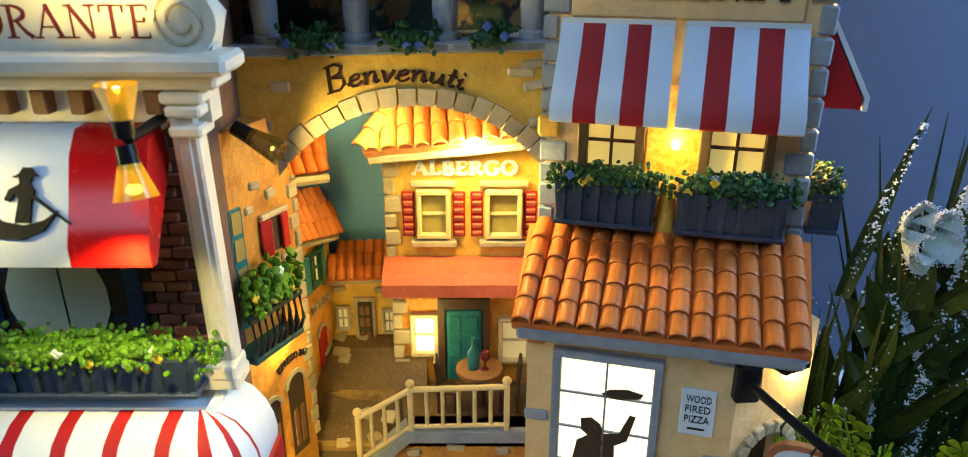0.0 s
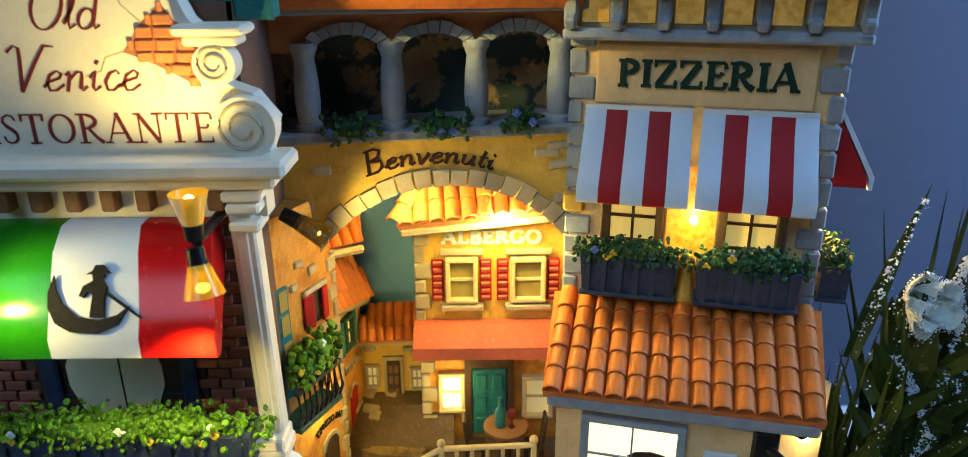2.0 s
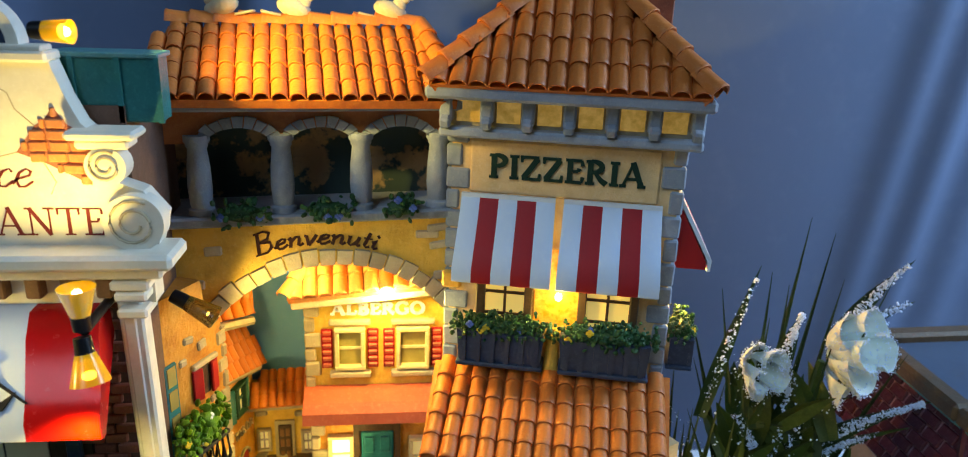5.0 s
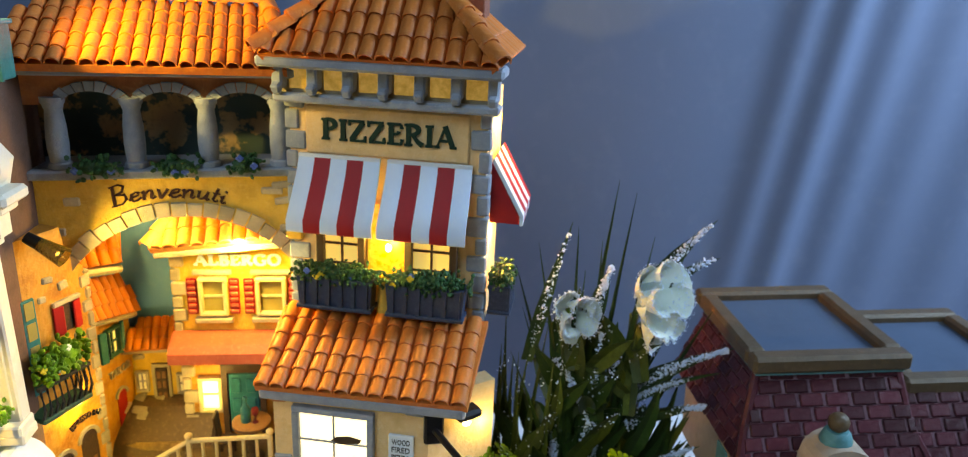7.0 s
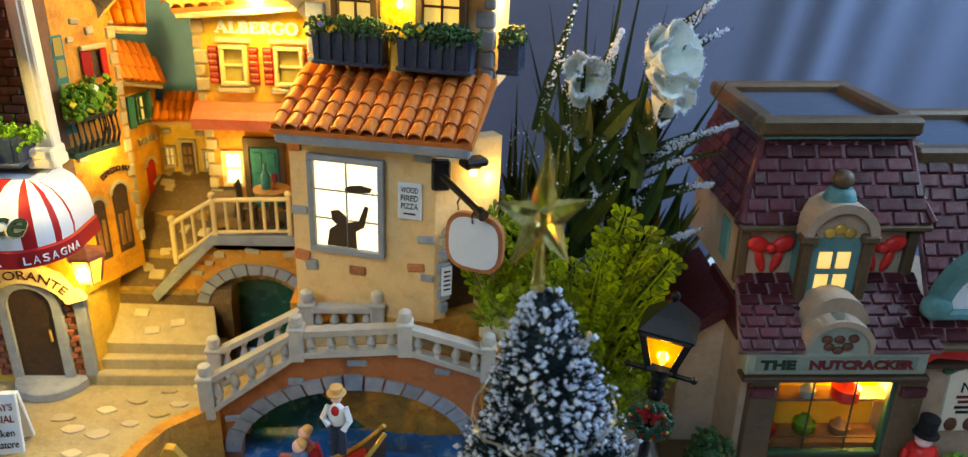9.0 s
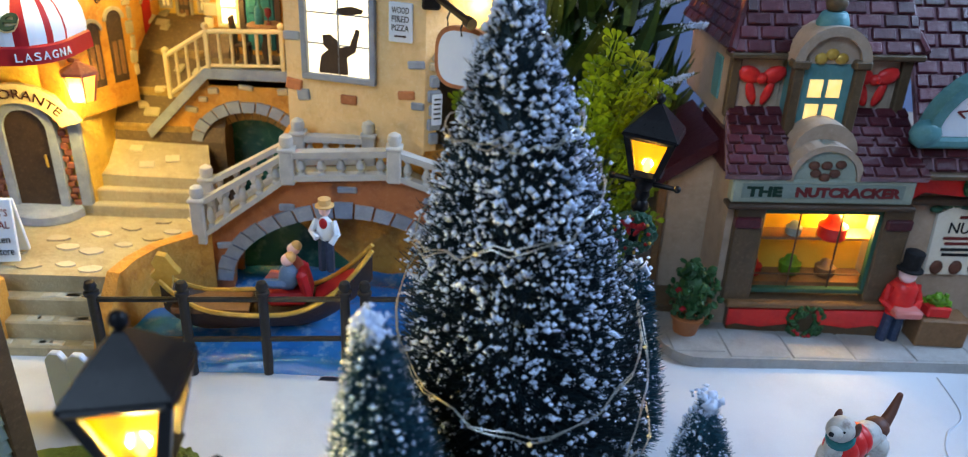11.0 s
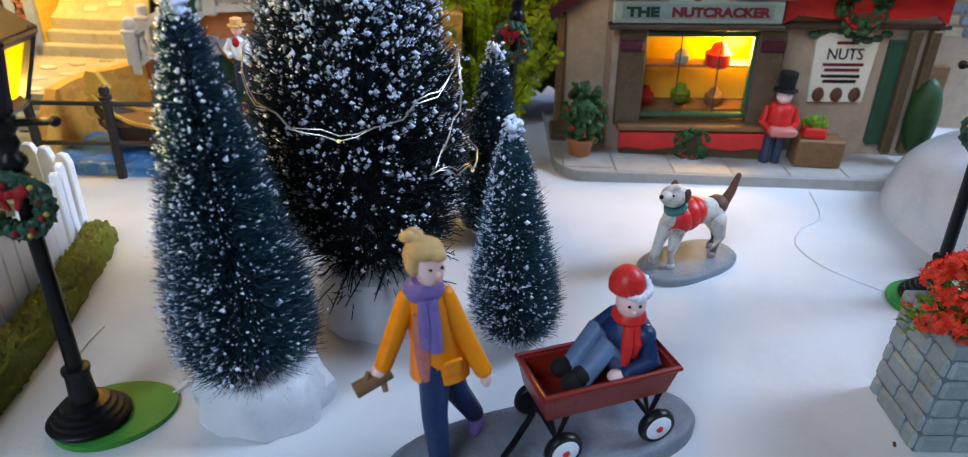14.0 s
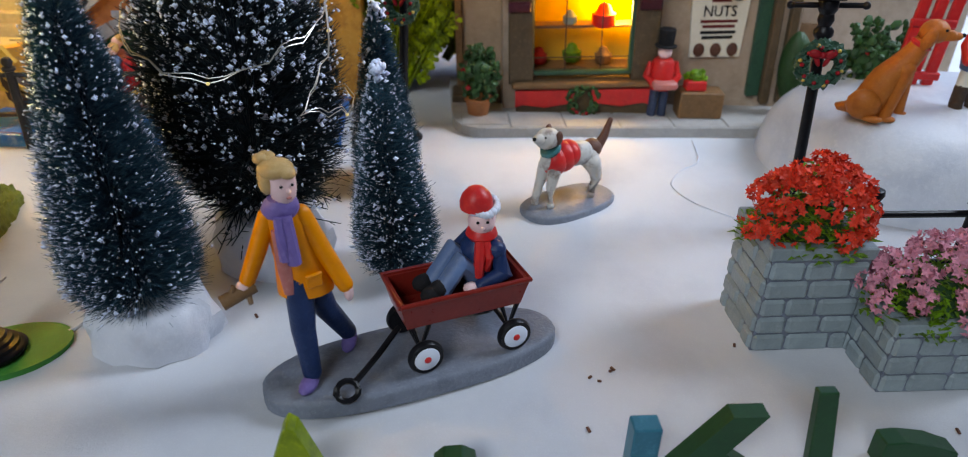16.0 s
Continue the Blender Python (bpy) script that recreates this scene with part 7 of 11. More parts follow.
def gondola():
    ob = thing("gondola", 1.6, 16.6, 0, 6, "black and gold gondola with red seat on the canal", "boat")
    bm = bm_new()
    rings = []
    n = 22
    for k in range(n + 1):
        f = k / n
        x = -4.9 + 9.9 * f
        half = 1.25 * max(0.03, math.sin(math.pi * (0.04 + 0.92 * f))) ** 0.7
        sheer = 3.15 + 0.5 * abs(2 * f - 1) ** 2 + (2.4 * ((f - 0.55) / 0.45) ** 2.2 if f > 0.55 else 0) + (1.0 * ((0.25 - f) / 0.25) ** 2 if f < 0.25 else 0)
        keel = 1.75 + 2.6 * max(0, (f - 0.6) / 0.4) ** 2 + 1.2 * max(0, (0.2 - f) / 0.2) ** 2
        rings.append([bm.verts.new(p) for p in ((x, -half, sheer), (x, -half * 0.8, (sheer + keel) / 2), (x, 0, keel), (x, half * 0.8, (sheer + keel) / 2), (x, half, sheer), (x, half * 0.82, sheer - 0.05), (x, 0, (sheer + keel) / 2 + 0.15), (x, -half * 0.82, sheer - 0.05))])
    for p, q in zip(rings, rings[1:]):
        for i in range(8):
            bm.faces.new((p[i], p[(i + 1) % 8], q[(i + 1) % 8], q[i]))
    bm.faces.new(rings[0])
    bm.faces.new(rings[-1])
    part("hull", bm, WOOD_DARK, ob, smooth=True)
    for s in (-1, 1):
        pts = []
        for k in range(n + 1):
            f = k / n
            half = 1.25 * max(0.03, math.sin(math.pi * (0.04 + 0.92 * f))) ** 0.7
            sheer = 3.15 + 0.5 * abs(2 * f - 1) ** 2 + (2.4 * ((f - 0.55) / 0.45) ** 2.2 if f > 0.55 else 0) + (1.0 * ((0.25 - f) / 0.25) ** 2 if f < 0.25 else 0)
            pts.append((-4.9 + 9.9 * f, s * half, sheer + 0.04))
        part("gold_rim", tube(bm_new(), pts, 0.12, 6), GOLD, ob, smooth=True)
    bm = bm_new()
    prism(bm, [(-5.3, 3.6), (-4.7, 3.4), (-4.4, 4.2), (-4.3, 4.9), (-3.95, 5.0), (-4.2, 5.35), (-4.5, 5.9), (-4.9, 6.0), (-5.15, 5.6), (-5.0, 5.2), (-5.3, 4.9), (-5.05, 4.6), (-5.35, 4.2)], -0.22, 0.22)
    part("prow_ornament", bm, GOLD, ob)
    part("foredeck", prism(bm_new(), [(-4.4, 3.2), (-0.9, 3.05), (-0.9, 3.25), (-4.4, 3.5)], -0.85, 0.85), WOOD, ob)
    part("seat", box(bm_new(), (0.9, 0.1, 3.6), (1.9, 1.6, 0.7), (0, 0, 0), 0.2), RED, ob, "red cushioned seat")
    part("seat_back", box(bm_new(), (1.75, 0.1, 4.3), (0.5, 1.6, 1.6), (0, -12, 0), 0.2), RED, ob)
    part("stern_carpet", prism(bm_new(), [(2.2, 3.4), (4.1, 4.6), (4.1, 4.75), (2.2, 3.6)], -0.6, 0.6), RED, ob)


gondola()


def statue(name, bm_colors, x, y, z, yaw, label, category="figurine", group=""):
    """A moulded figurine as one plain mesh with painted areas."""
    bm = bm_new()
    mats = []
    for add, mat in bm_colors:
        before = set(bm.faces)
        add(bm)
        if mat not in mats:
            mats.append(mat)
        for f in bm.faces:
            if f not in before:
                f.material_index = mats.index(mat)
    me = finish(bm, True)
    for m in mats:
        me.materials.append(m)
    ob = new(name, me)
    ob.location, ob.rotation_euler = (x * CM, y * CM, z * CM), (0, 0, radians(yaw))
    return tagged(ob, label, category, group)


statue("boatman_figurine", [
    (lambda b: (tube(b, [(-0.2, 0, 0), (-0.18, 0, 0.9), (-0.12, 0, 1.7)], [0.2, 0.22, 0.26]), tube(b, [(0.2, 0, 0), (0.18, 0, 0.9), (0.12, 0, 1.7)], [0.2, 0.22, 0.26])), NAVY),
    (lambda b: (ball(b, (0, 0, 2.2), (0.46, 0.34, 0.7)), tube(b, [(-0.4, 0, 2.7), (-0.6, -0.25, 2.2), (-0.25, -0.5, 1.95)], 0.16), tube(b, [(0.4, 0, 2.7), (0.65, -0.2, 2.1), (0.4, -0.45, 1.7)], 0.16)), WHITE),
    (lambda b: ball(b, (0, -0.3, 2.65), (0.2, 0.12, 0.28)), RED),
    (lambda b: ball(b, (0, -0.02, 3.25), (0.28, 0.28, 0.33)), SKIN),
    (lambda b: (lathe(b, [(0.45, 3.42), (0.46, 3.48), (0.3, 3.52), (0.3, 3.8), (0.2, 3.84)], n=16)), HAIR)],
    4.4, 16.9, 4.9, -10, "moulded boatman figurine in striped shirt and straw hat", "figurine", "boat figurines")
statue("seated_couple_figurine", [
    (lambda b: (ball(b, (0, 0, 0.7), (0.5, 0.4, 0.75)), tube(b, [(-0.1, -0.2, 0.4), (-1.0, -0.35, 0.5), (-1.3, -0.4, -0.1)], 0.26)), DENIM_LIGHT),
    (lambda b: (ball(b, (0.25, 0.5, 0.8), (0.45, 0.4, 0.8)), tube(b, [(-0.1, 0.5, 0.4), (-0.9, 0.5, 0.5), (-1.2, 0.5, 0)], 0.25)), PINK),
    (lambda b: (ball(b, (0.0, -0.05, 1.65), 0.32), ball(b, (0.2, 0.5, 1.95), 0.32)), SKIN),
    (lambda b: (ball(b, (0.12, 0.0, 1.75), (0.3, 0.33, 0.3)), ball(b, (0.32, 0.55, 2.08), (0.28, 0.3, 0.28))), HAIR)],
    2.6, 16.6, 3.95, 0, "moulded pair of seated passengers in the gondola", "figurine", "boat figurines")


def canal_fence():
    ob = thing("canal_fence", 0, 13.5, 0, 3, "black iron post-and-rail fence along the canal", "fence")
    xs = (-5.08, -1.31, 2.09, 5.67, 6.55, 10.1, 13.6)
    for x in xs:
        p = part("post", lathe(bm_new(), [(0.3, 0.7), (0.3, 1.0), (0.24, 1.1), (0.22, 5.4), (0.32, 5.45), (0.32, 5.6), (0.2, 5.65), (0.28, 5.85), (0.2, 6.08), (0.05, 6.15)], (x, 0, 0), 12), IRON, ob, smooth=True)
    for a, b in zip(xs, xs[1:]):
        if b - a < 1:
            continue
        for z, r in ((5.2, 0.13), (3.1, 0.13)):
            part("rail", rod(bm_new(), (a, 0, z), (b, 0, z), r, n=8), IRON, ob, smooth=True)


canal_fence()


def special_board():
    ob = thing("menu_board", -11.1, 17.4, 4.45, 8, "white sandwich board with the special of the day", "sign board")
    part("board", box(bm_new(), (0, 0, 1.75), (1.7, 0.2, 3.1), (-8, 0, 0), 0.04), WHITE, ob)
    part("rear_board", box(bm_new(), (0, 0.75, 1.7), (1.7, 0.2, 3.1), (12, 0, 0), 0.04), WHITE, ob)
    for k, (w, mat, wd) in enumerate((("TODAY'S", INK_RED, 1.4), ("SPECIAL", INK_RED, 1.4), ("chicken", INK_BLACK, 1.25), ("cacciatore", INK_BLACK, 1.45))):
        z = 2.75 - 0.6 * k - (0.1 if k > 1 else 0)
        sign_text("lettering", w, wd, (0, -0.24 + (z - 1.75) * 0.14 - 0.03, z - 0.2), ob, mat, pitch=-8, height=0.36, depth=0.04)
    whole("brick_pillar", box(bm_new(), (0, 0, 0), (2.6, 1.6, 4.4), (0, 0, 0), 0.1), STUCCO_ORANGE, -11.6, 15.2, 2.4, 0, "orange stucco pillar end beside the quay steps", "pillar")


special_board()


# ---- nut shop ----
def shingles(parent, material, a, b, c, d, cols, rows, seed):
    """Oblong slates in staggered courses over the field a, b (eave), c, d (top)."""
    rnd = random.Random(seed)
    a, b, c, d = Vector(a), Vector(b), Vector(c), Vector(d)
    across = (b - a).normalized()
    up = (c + d) / 2 - (a + b) / 2
    up -= across * up.dot(across)
    nrm = across.cross(up).normalized()
    w, h = (b - a).length / cols, up.length / rows
    bm = bm_new()
    vs = [bm.verts.new(p + nrm * o) for o in (-0.3, 0.0) for p in (a, b, c, d)]
    for f in ((3, 2, 1, 0), (4, 5, 6, 7), (0, 1, 5, 4), (1, 2, 6, 5), (2, 3, 7, 6), (3, 0, 4, 7)):
        bm.faces.new([vs[k] for k in f])
    part("roof_bed", bm, SLATE_EDGE, parent)
    me = finish(box(bm_new(), (0, 0, 0), (w * 0.87, h * 0.95, 0.18), (0, 0, 0), 0.06))
    total, left, right = (b - a).length, (d - a).dot(across), (c - a).dot(across)
    places = []
    for j in range(rows):
        v = (j + 0.5) / rows
        for i in range(-1, cols + 2):
            u = (i + (0.5 if j % 2 else 0.0)) * w
            lo, hi = max(u - w / 2, left * v), min(u + w / 2, total + (right - total) * v)
            if hi - lo < 0.16 * w:
                continue
            m = basis(a + across * ((lo + hi) / 2) + up * v + nrm * (0.03 + rnd.uniform(0, 0.05)), across, up - nrm * 0.08 * up.length)
            places.append(m @ Matrix.Diagonal(((hi - lo) / w, 1, 1, 1)))
    many("shingle", me, material, places, parent)


def bow(parent, x, y, z, s, material):
    bm = bm_new()
    for k in (-1, 1):
        ball(bm, (x + k * 0.42 * s, y, z + 0.12 * s), (0.42 * s, 0.16 * s, 0.3 * s), 2, (0, -k * 22, 0))
        ball(bm, (x + k * 0.28 * s, y, z - 0.5 * s), (0.17 * s, 0.1 * s, 0.45 * s), 2, (0, k * 18, 0))
    ball(bm, (x, y - 0.06, z), 0.2 * s, 2)
    part("ribbon_bow", bm, material, parent, smooth=True)


def ring_wreath(parent, x, y, z, r, seed):
    rnd = random.Random(seed)
    bm = bm_new()
    for k in range(90):
        a, b = rnd.uniform(0, 6.283), rnd.uniform(0, 6.283)
        rr = r * (0.78 + 0.26 * math.cos(b))
        ball(bm, (x + rr * math.cos(a), y + 0.18 * math.sin(b), z + rr * math.sin(a)), (0.2 * r, 0.15 * r, 0.12 * r), 1, [rnd.uniform(0, 180) for _ in range(3)])
    w = part("wreath", bm, LEAF_DARK, parent, "green wreath with red berries", smooth=True)
    bm = bm_new()
    for k in range(7):
        a = rnd.uniform(3.4, 6.0)
        ball(bm, (x + r * 0.78 * math.cos(a), y - 0.22, z + r * 0.78 * math.sin(a)), 0.13 * r, 1)
    part("berries", bm, RED, w, smooth=True)


def nut_shop():
    ob = thing("nut_shop", 28.75, 17.8, 0, -3, "toy shop with maroon slate roofs and lit display window", "house", "village houses")
    ob.rotation_euler.y = radians(-2.5)
    # lower storey: side walls and lit display
    part("left_wall", slab(bm_new(), [(-4.4, 0.1), (-3.35, 0.1), (-3.35, 8), (-4.4, 8)], 0.8, 10.4), OFFWHITE, ob)
    part("right_wall", slab(bm_new(), [(3.95, 0.1), (4.3, 0.1), (4.3, 8), (3.95, 8)], 0.8, 10.4), OFFWHITE, ob)
    part("wall_below", slab(bm_new(), [(-3.35, 0.1), (3.95, 0.1), (3.95, 2.9), (-3.35, 2.9)], 1.0, 3.75), TAN, ob)
    part("wall_above", slab(bm_new(), [(-3.35, 0.1), (3.95, 0.1), (3.95, 2.9), (-3.35, 2.9)], 8.75, 10.4), OFFWHITE, ob)
    part("display_back", box(bm_new(), (0.3, 2.6, 6.3), (7.4, 0.2, 5.2)), LAMPLIT_YELLOW, ob)
    part("display_shelf", box(bm_new(), (0.3, 1.7, 6.5), (7.2, 1.2, 0.14)), WOOD, ob)
    for x in (-3.3, 3.8):
        part("pillar", box(bm_new(), (x - 0.05 if x < 0 else x + 0.1, -0.1, 6.2), (1.45, 0.5, 5.4), (0, 0, 0), 0.08), TAN, ob)
        part("pillar_cap", box(bm_new(), (x - 0.15 if x < 0 else x + 0.15, -0.25, 8.05), (1.3, 0.6, 0.6), (0, 0, 0), 0.1), PURPLE, ob)
    fr = bm_new()
    for cx, cz, sx, sz in ((0.2, 8.6, 6.1, 0.26), (0.2, 4.1, 6.1, 0.26), (-2.72, 6.35, 0.28, 4.7), (3.12, 6.35, 0.28, 4.7)):
        box(fr, (cx, 0.0, cz), (sx, 0.4, sz), (0, 0, 0), 0.05)
    win = part("display_window", fr, GREEN_DARK, ob, "dark green framed display window")
    for k in (-0.75, 1.35):
        part("glazing_bar", box(bm_new(), (k, 0.05, 6.35), (0.06, 0.08, 4.5)), WOOD_DARK, win)
    part("glazing_bar", box(bm_new(), (0.2, 0.05, 5.0), (5.9, 0.08, 0.05)), WOOD_DARK, win)
    for x, z, r, mat in ((-2.2, 4.75, 0.5, RED), (-0.2, 4.9, 0.55, LEAF), (1.7, 4.7, 0.5, WOOD), (1.6, 7.1, 0.7, SCARLET), (-0.4, 7.0, 0.4, PALE_GREEN)):
        bm = bm_new()
        lathe(bm, [(r * 0.8, -r), (r, -r * 0.8), (r * 1.05, r * 0.1), (r * 0.7, r * 0.3), (r * 0.5, r * 0.8), (r * 0.15, r)], (x, 1.3, z + 0.05), 12)
        part("display_toy", bm, mat, ob, smooth=True)
    part("display_counter", box(bm_new(), (0.3, 1.4, 4.05), (7.0, 1.6, 0.3)), WOOD, ob)
    # plinth with red swags and wreath
    part("plinth", box(bm_new(), (0.35, -0.1, 2.55), (8.0, 0.7, 2.3), (0, 0, 0), 0.06), TAN, ob)
    part("plinth_moulding", box(bm_new(), (0.35, -0.3, 3.5), (8.5, 0.9, 0.35), (0, 0, 0), 0.08), WOOD, ob)
    for x in (-1.95, 2.6):
        bm = bm_new()
        prism(bm, [(x - 1.75, 3.2), (x + 1.75, 3.2), (x + 1.75, 2.2), (x + 1.3, 2.35), (x, 2.15), (x - 1.3, 2.35), (x - 1.75, 2.2)][::-1], -0.62, -0.42)
        part("red_swag", bm, SCARLET, ob)
    ring_wreath(ob, 0.35, -0.7, 2.55, 0.95, 91)
    # sign board and arched gable
    sb = part("sign_board", box(bm_new(), (-0.25, -0.3, 9.85), (8.7, 0.7, 1.25), (0, 0, 0), 0.08), PALE_GREEN, ob, "pale green shop sign board with lettering")
    part("sign_moulding", box(bm_new(), (-0.25, -0.45, 9.1), (9.0, 0.9, 0.24), (0, 0, 0), 0.06), WOOD_DARK, sb)
    part("sign_strip", box(bm_new(), (-0.3, -0.68, 9.9), (7.7, 0.06, 0.72)), GREY_GREEN, sb)
    sign_text("sign_lettering", "THE", 1.7, (-3.1, -0.72, 9.65), sb, INK_GREEN, height=0.52, depth=0.08, heavy=0.05)
    sign_text("sign_lettering", "NUTCRACKER", 5.0, (0.9, -0.72, 9.65), sb, INK_RED, height=0.52, depth=0.08, heavy=0.05)
    gable = part("arched_gable", prism(bm_new(), [(-2.3, 10.0), (1.6, 10.0), (1.6, 10.5), *arc_pts(-0.35, 10.5, 1.75, 0, 180, 16), (-2.3, 10.5)], -0.55, 1.6), PALE_GREEN, ob)
    part("gable_rim", prism(bm_new(), [*arc_pts(-0.35, 10.45, 1.8, 0, 180, 16), *reversed(arc_pts(-0.35, 10.45, 1.5, 0, 180, 16))], -0.75, 1.7), OFFWHITE, gable)
    for x, z in ((-0.8, 10.8), (0.1, 10.8), (-0.35, 11.2), (-0.95, 11.2), (0.3, 11.25), (-0.35, 10.6)):
        part("nut", ball(bm_new(), (x, -0.6, z), (0.27, 0.14, 0.22), 2), BROWN_FUR, gable, smooth=True)
    # lower roof, two fields beside the gable
    shingles(ob, PURPLE, (-5.1, -0.9, 10.75), (-2.0, -0.9, 10.75), (-1.7, 2.8, 13.0), (-4.4, 2.8, 13.0), 3, 7, 92)
    shingles(ob, PURPLE, (1.3, -0.9, 10.75), (4.5, -0.9, 10.75), (4.5, 2.8, 13.0), (1.0, 2.8, 13.0), 3, 7, 93)
    part("roof_fill", prism(bm_new(), [(-4.6, 10.2), (4.2, 10.2), (4.2, 12.0), (-4.6, 12.0)], 1.0, 6.0), PURPLE, ob)
    # upper storey
    part("upper_wall", slab(bm_new(), [(-4.4, 2.9), (4.2, 2.9), (4.2, 11), (-4.4, 11)], 12.0, 16.0), OFFWHITE, ob)
    for x in (-4.3, 4.0):
        part("corner_post", box(bm_new(), (x, 2.8, 14.2), (0.5, 0.5, 3.4), (0, 0, 0), 0.06), TAN, ob)
    for x in (-3.0, 2.5):
        p = part("wall_panel", box(bm_new(), (x, 2.82, 14.2), (2.1, 0.14, 2.5), (0, 0, 0), 0.04), OFFWHITE, ob)
        bow(p, x, 2.6, 14.5, 1.45, SCARLET)
    part("side_window", box(bm_new(), (-4.44, 5.0, 14.0), (0.12, 1.2, 2.2), (0, 0, 0), 0.03), AQUA, ob)
    # dormer
    dm = part("dormer", prism(bm_new(), [(-1.75, 11.6), (1.2, 11.6), (1.2, 15.6), *arc_pts(-0.28, 15.6, 1.48, 0, 180, 14), (-1.75, 15.6)], 1.6, 3.4), AQUA, ob, "aqua dormer with arched hood")
    part("dormer_hood", prism(bm_new(), [*arc_pts(-0.28, 15.5, 1.8, 0, 180, 16), *reversed(arc_pts(-0.28, 15.5, 1.35, 0, 180, 16))], 1.2, 4.0), OFFWHITE, dm)
    part("hood_filling", prism(bm_new(), arc_pts(-0.28, 15.5, 1.4, 0, 180, 14), 1.55, 1.8), OFFWHITE, dm)
    bm = bm_new()
    for x, z in ((-0.28, 15.95), (-0.75, 15.75), (0.2, 15.75)):
        ball(bm, (x, 1.5, z), (0.32, 0.15, 0.28), 2)
    part("gilded_ornament", bm, GOLD, dm, smooth=True)
    for x in (-1.72, 1.17):
        part("dormer_pilaster", box(bm_new(), (x, 1.55, 13.6), (0.5, 0.5, 4.0), (0, 0, 0), 0.06), TAN, dm)
        part("pilaster_cap", box(bm_new(), (x, 1.5, 15.5), (0.85, 0.7, 0.45), (0, 0, 0), 0.1), TAN, dm)
    for x in (-0.72, 0.16):
        for z in (13.1, 14.3):
            part("dormer_pane", box(bm_new(), (x, 1.58, z), (0.62, 0.08, 0.85)), PANE_WARM, dm)
    part("finial", lathe(bm_new(), [(0.7, 17.0), (0.75, 17.3), (0.6, 17.7), (0.5, 17.8)], (-0.28, 2.2, 0), 14), AQUA, dm, smooth=True)
    part("finial_ball", ball(bm_new(), (-0.28, 2.2, 18.2), 0.5, 2), TAN, dm, smooth=True)
    part("dormer_cheek", prism(bm_new(), [(-2.2, 10.8), (1.7, 10.8), *arc_pts(-0.25, 11.4, 1.6, 0, 180, 12)], 0.2, 2.2), OFFWHITE, dm, smooth=True)
    # mansard roof
    zf, zt = 15.8, 19.7
    shingles(ob, PURPLE, (-4.75, 2.3, zf), (4.5, 2.3, zf), (3.75, 4.9, zt), (-3.2, 4.9, zt), 7, 7, 94)
    shingles(ob, PURPLE, (-4.75, 12.2, zf), (-4.75, 2.3, zf), (-3.2, 4.9, zt), (-3.2, 11.8, zt), 8, 7, 95)
    shingles(ob, PURPLE, (4.5, 2.3, zf), (4.5, 12.2, zf), (3.75, 11.8, zt), (3.75, 4.9, zt), 8, 7, 96)
    part("hip_board", tube(bm_new(), [(-4.75, 2.3, zf + 0.1), (-4.2, 3.4, zf + 1.3), (-3.2, 4.9, zt + 0.1)], 0.24, 8), PURPLE, ob, smooth=True)
    part("hip_board", tube(bm_new(), [(4.5, 2.3, zf + 0.1), (4.05, 3.4, zf + 1.3), (3.75, 4.9, zt + 0.1)], 0.24, 8), PURPLE, ob, smooth=True)
    part("eave", box(bm_new(), (-0.1, 2.7, zf - 0.15), (9.3, 1.1, 0.32), (0, 0, 0), 0.08), TAN, ob)
    def tray(x0, x1, y0, y1, z, name):
        t = part(name, box(bm_new(), ((x0 + x1) / 2, (y0 + y1) / 2, z - 0.35), (x1 - x0 - 0.5, y1 - y0 - 0.5, 0.5)), AQUA, ob, "flat roof with tan parapet")
        for cx, cy, sx, sy in (((x0 + x1) / 2, y0 + 0.5, x1 - x0, 1.0), ((x0 + x1) / 2, y1 - 0.5, x1 - x0, 1.0), (x0 + 0.5, (y0 + y1) / 2, 1.0, y1 - y0 - 2), (x1 - 0.5, (y0 + y1) / 2, 1.0, y1 - y0 - 2)):
            part("parapet", box(bm_new(), (cx, cy, z), (sx, sy, 0.9), (0, 0, 0), 0.18), TAN, t)
        part("flat_roof", box(bm_new(), ((x0 + x1) / 2, (y0 + y1) / 2, z - 0.2), (x1 - x0 - 1.6, y1 - y0 - 1.6, 0.3)), ROOF_BLUE, t)
    tray(-3.75, 4.2, 4.1, 12.9, 20.1, "roof_tray")
    # right wing
    part("wing_wall", slab(bm_new(), [(4.3, 1.4), (13.4, 1.4), (13.4, 9), (4.3, 9)], 0.6, 11.0), OFFWHITE, ob)
    shingles(ob, PURPLE, (4.2, -0.4, 10.9), (13.6, -0.4, 10.9), (12.0, 4.6, 18.3), (4.2, 4.6, 18.3), 8, 13, 97)
    tray(4.3, 12.0, 4.4, 12.7, 18.5, "wing_roof_tray")
    part("wing_eave", box(bm_new(), (8.9, 0.0, 10.75), (9.6, 1.6, 0.3), (0, 0, 0), 0.08), TAN, ob)
    bm = bm_new()
    prism(bm, [(4.5, 10.5), (13.0, 10.5), (13.0, 9.0), (12.4, 9.5), (10.2, 9.3), (8.6, 9.7), (7.2, 9.3), (5.2, 9.5), (4.5, 9.0)][::-1], 0.4, 0.8)
    part("red_swag", bm, SCARLET, ob, "red fabric swag under the wing eave")
    ring_wreath(ob, 8.4, 0.2, 9.9, 1.25, 98)
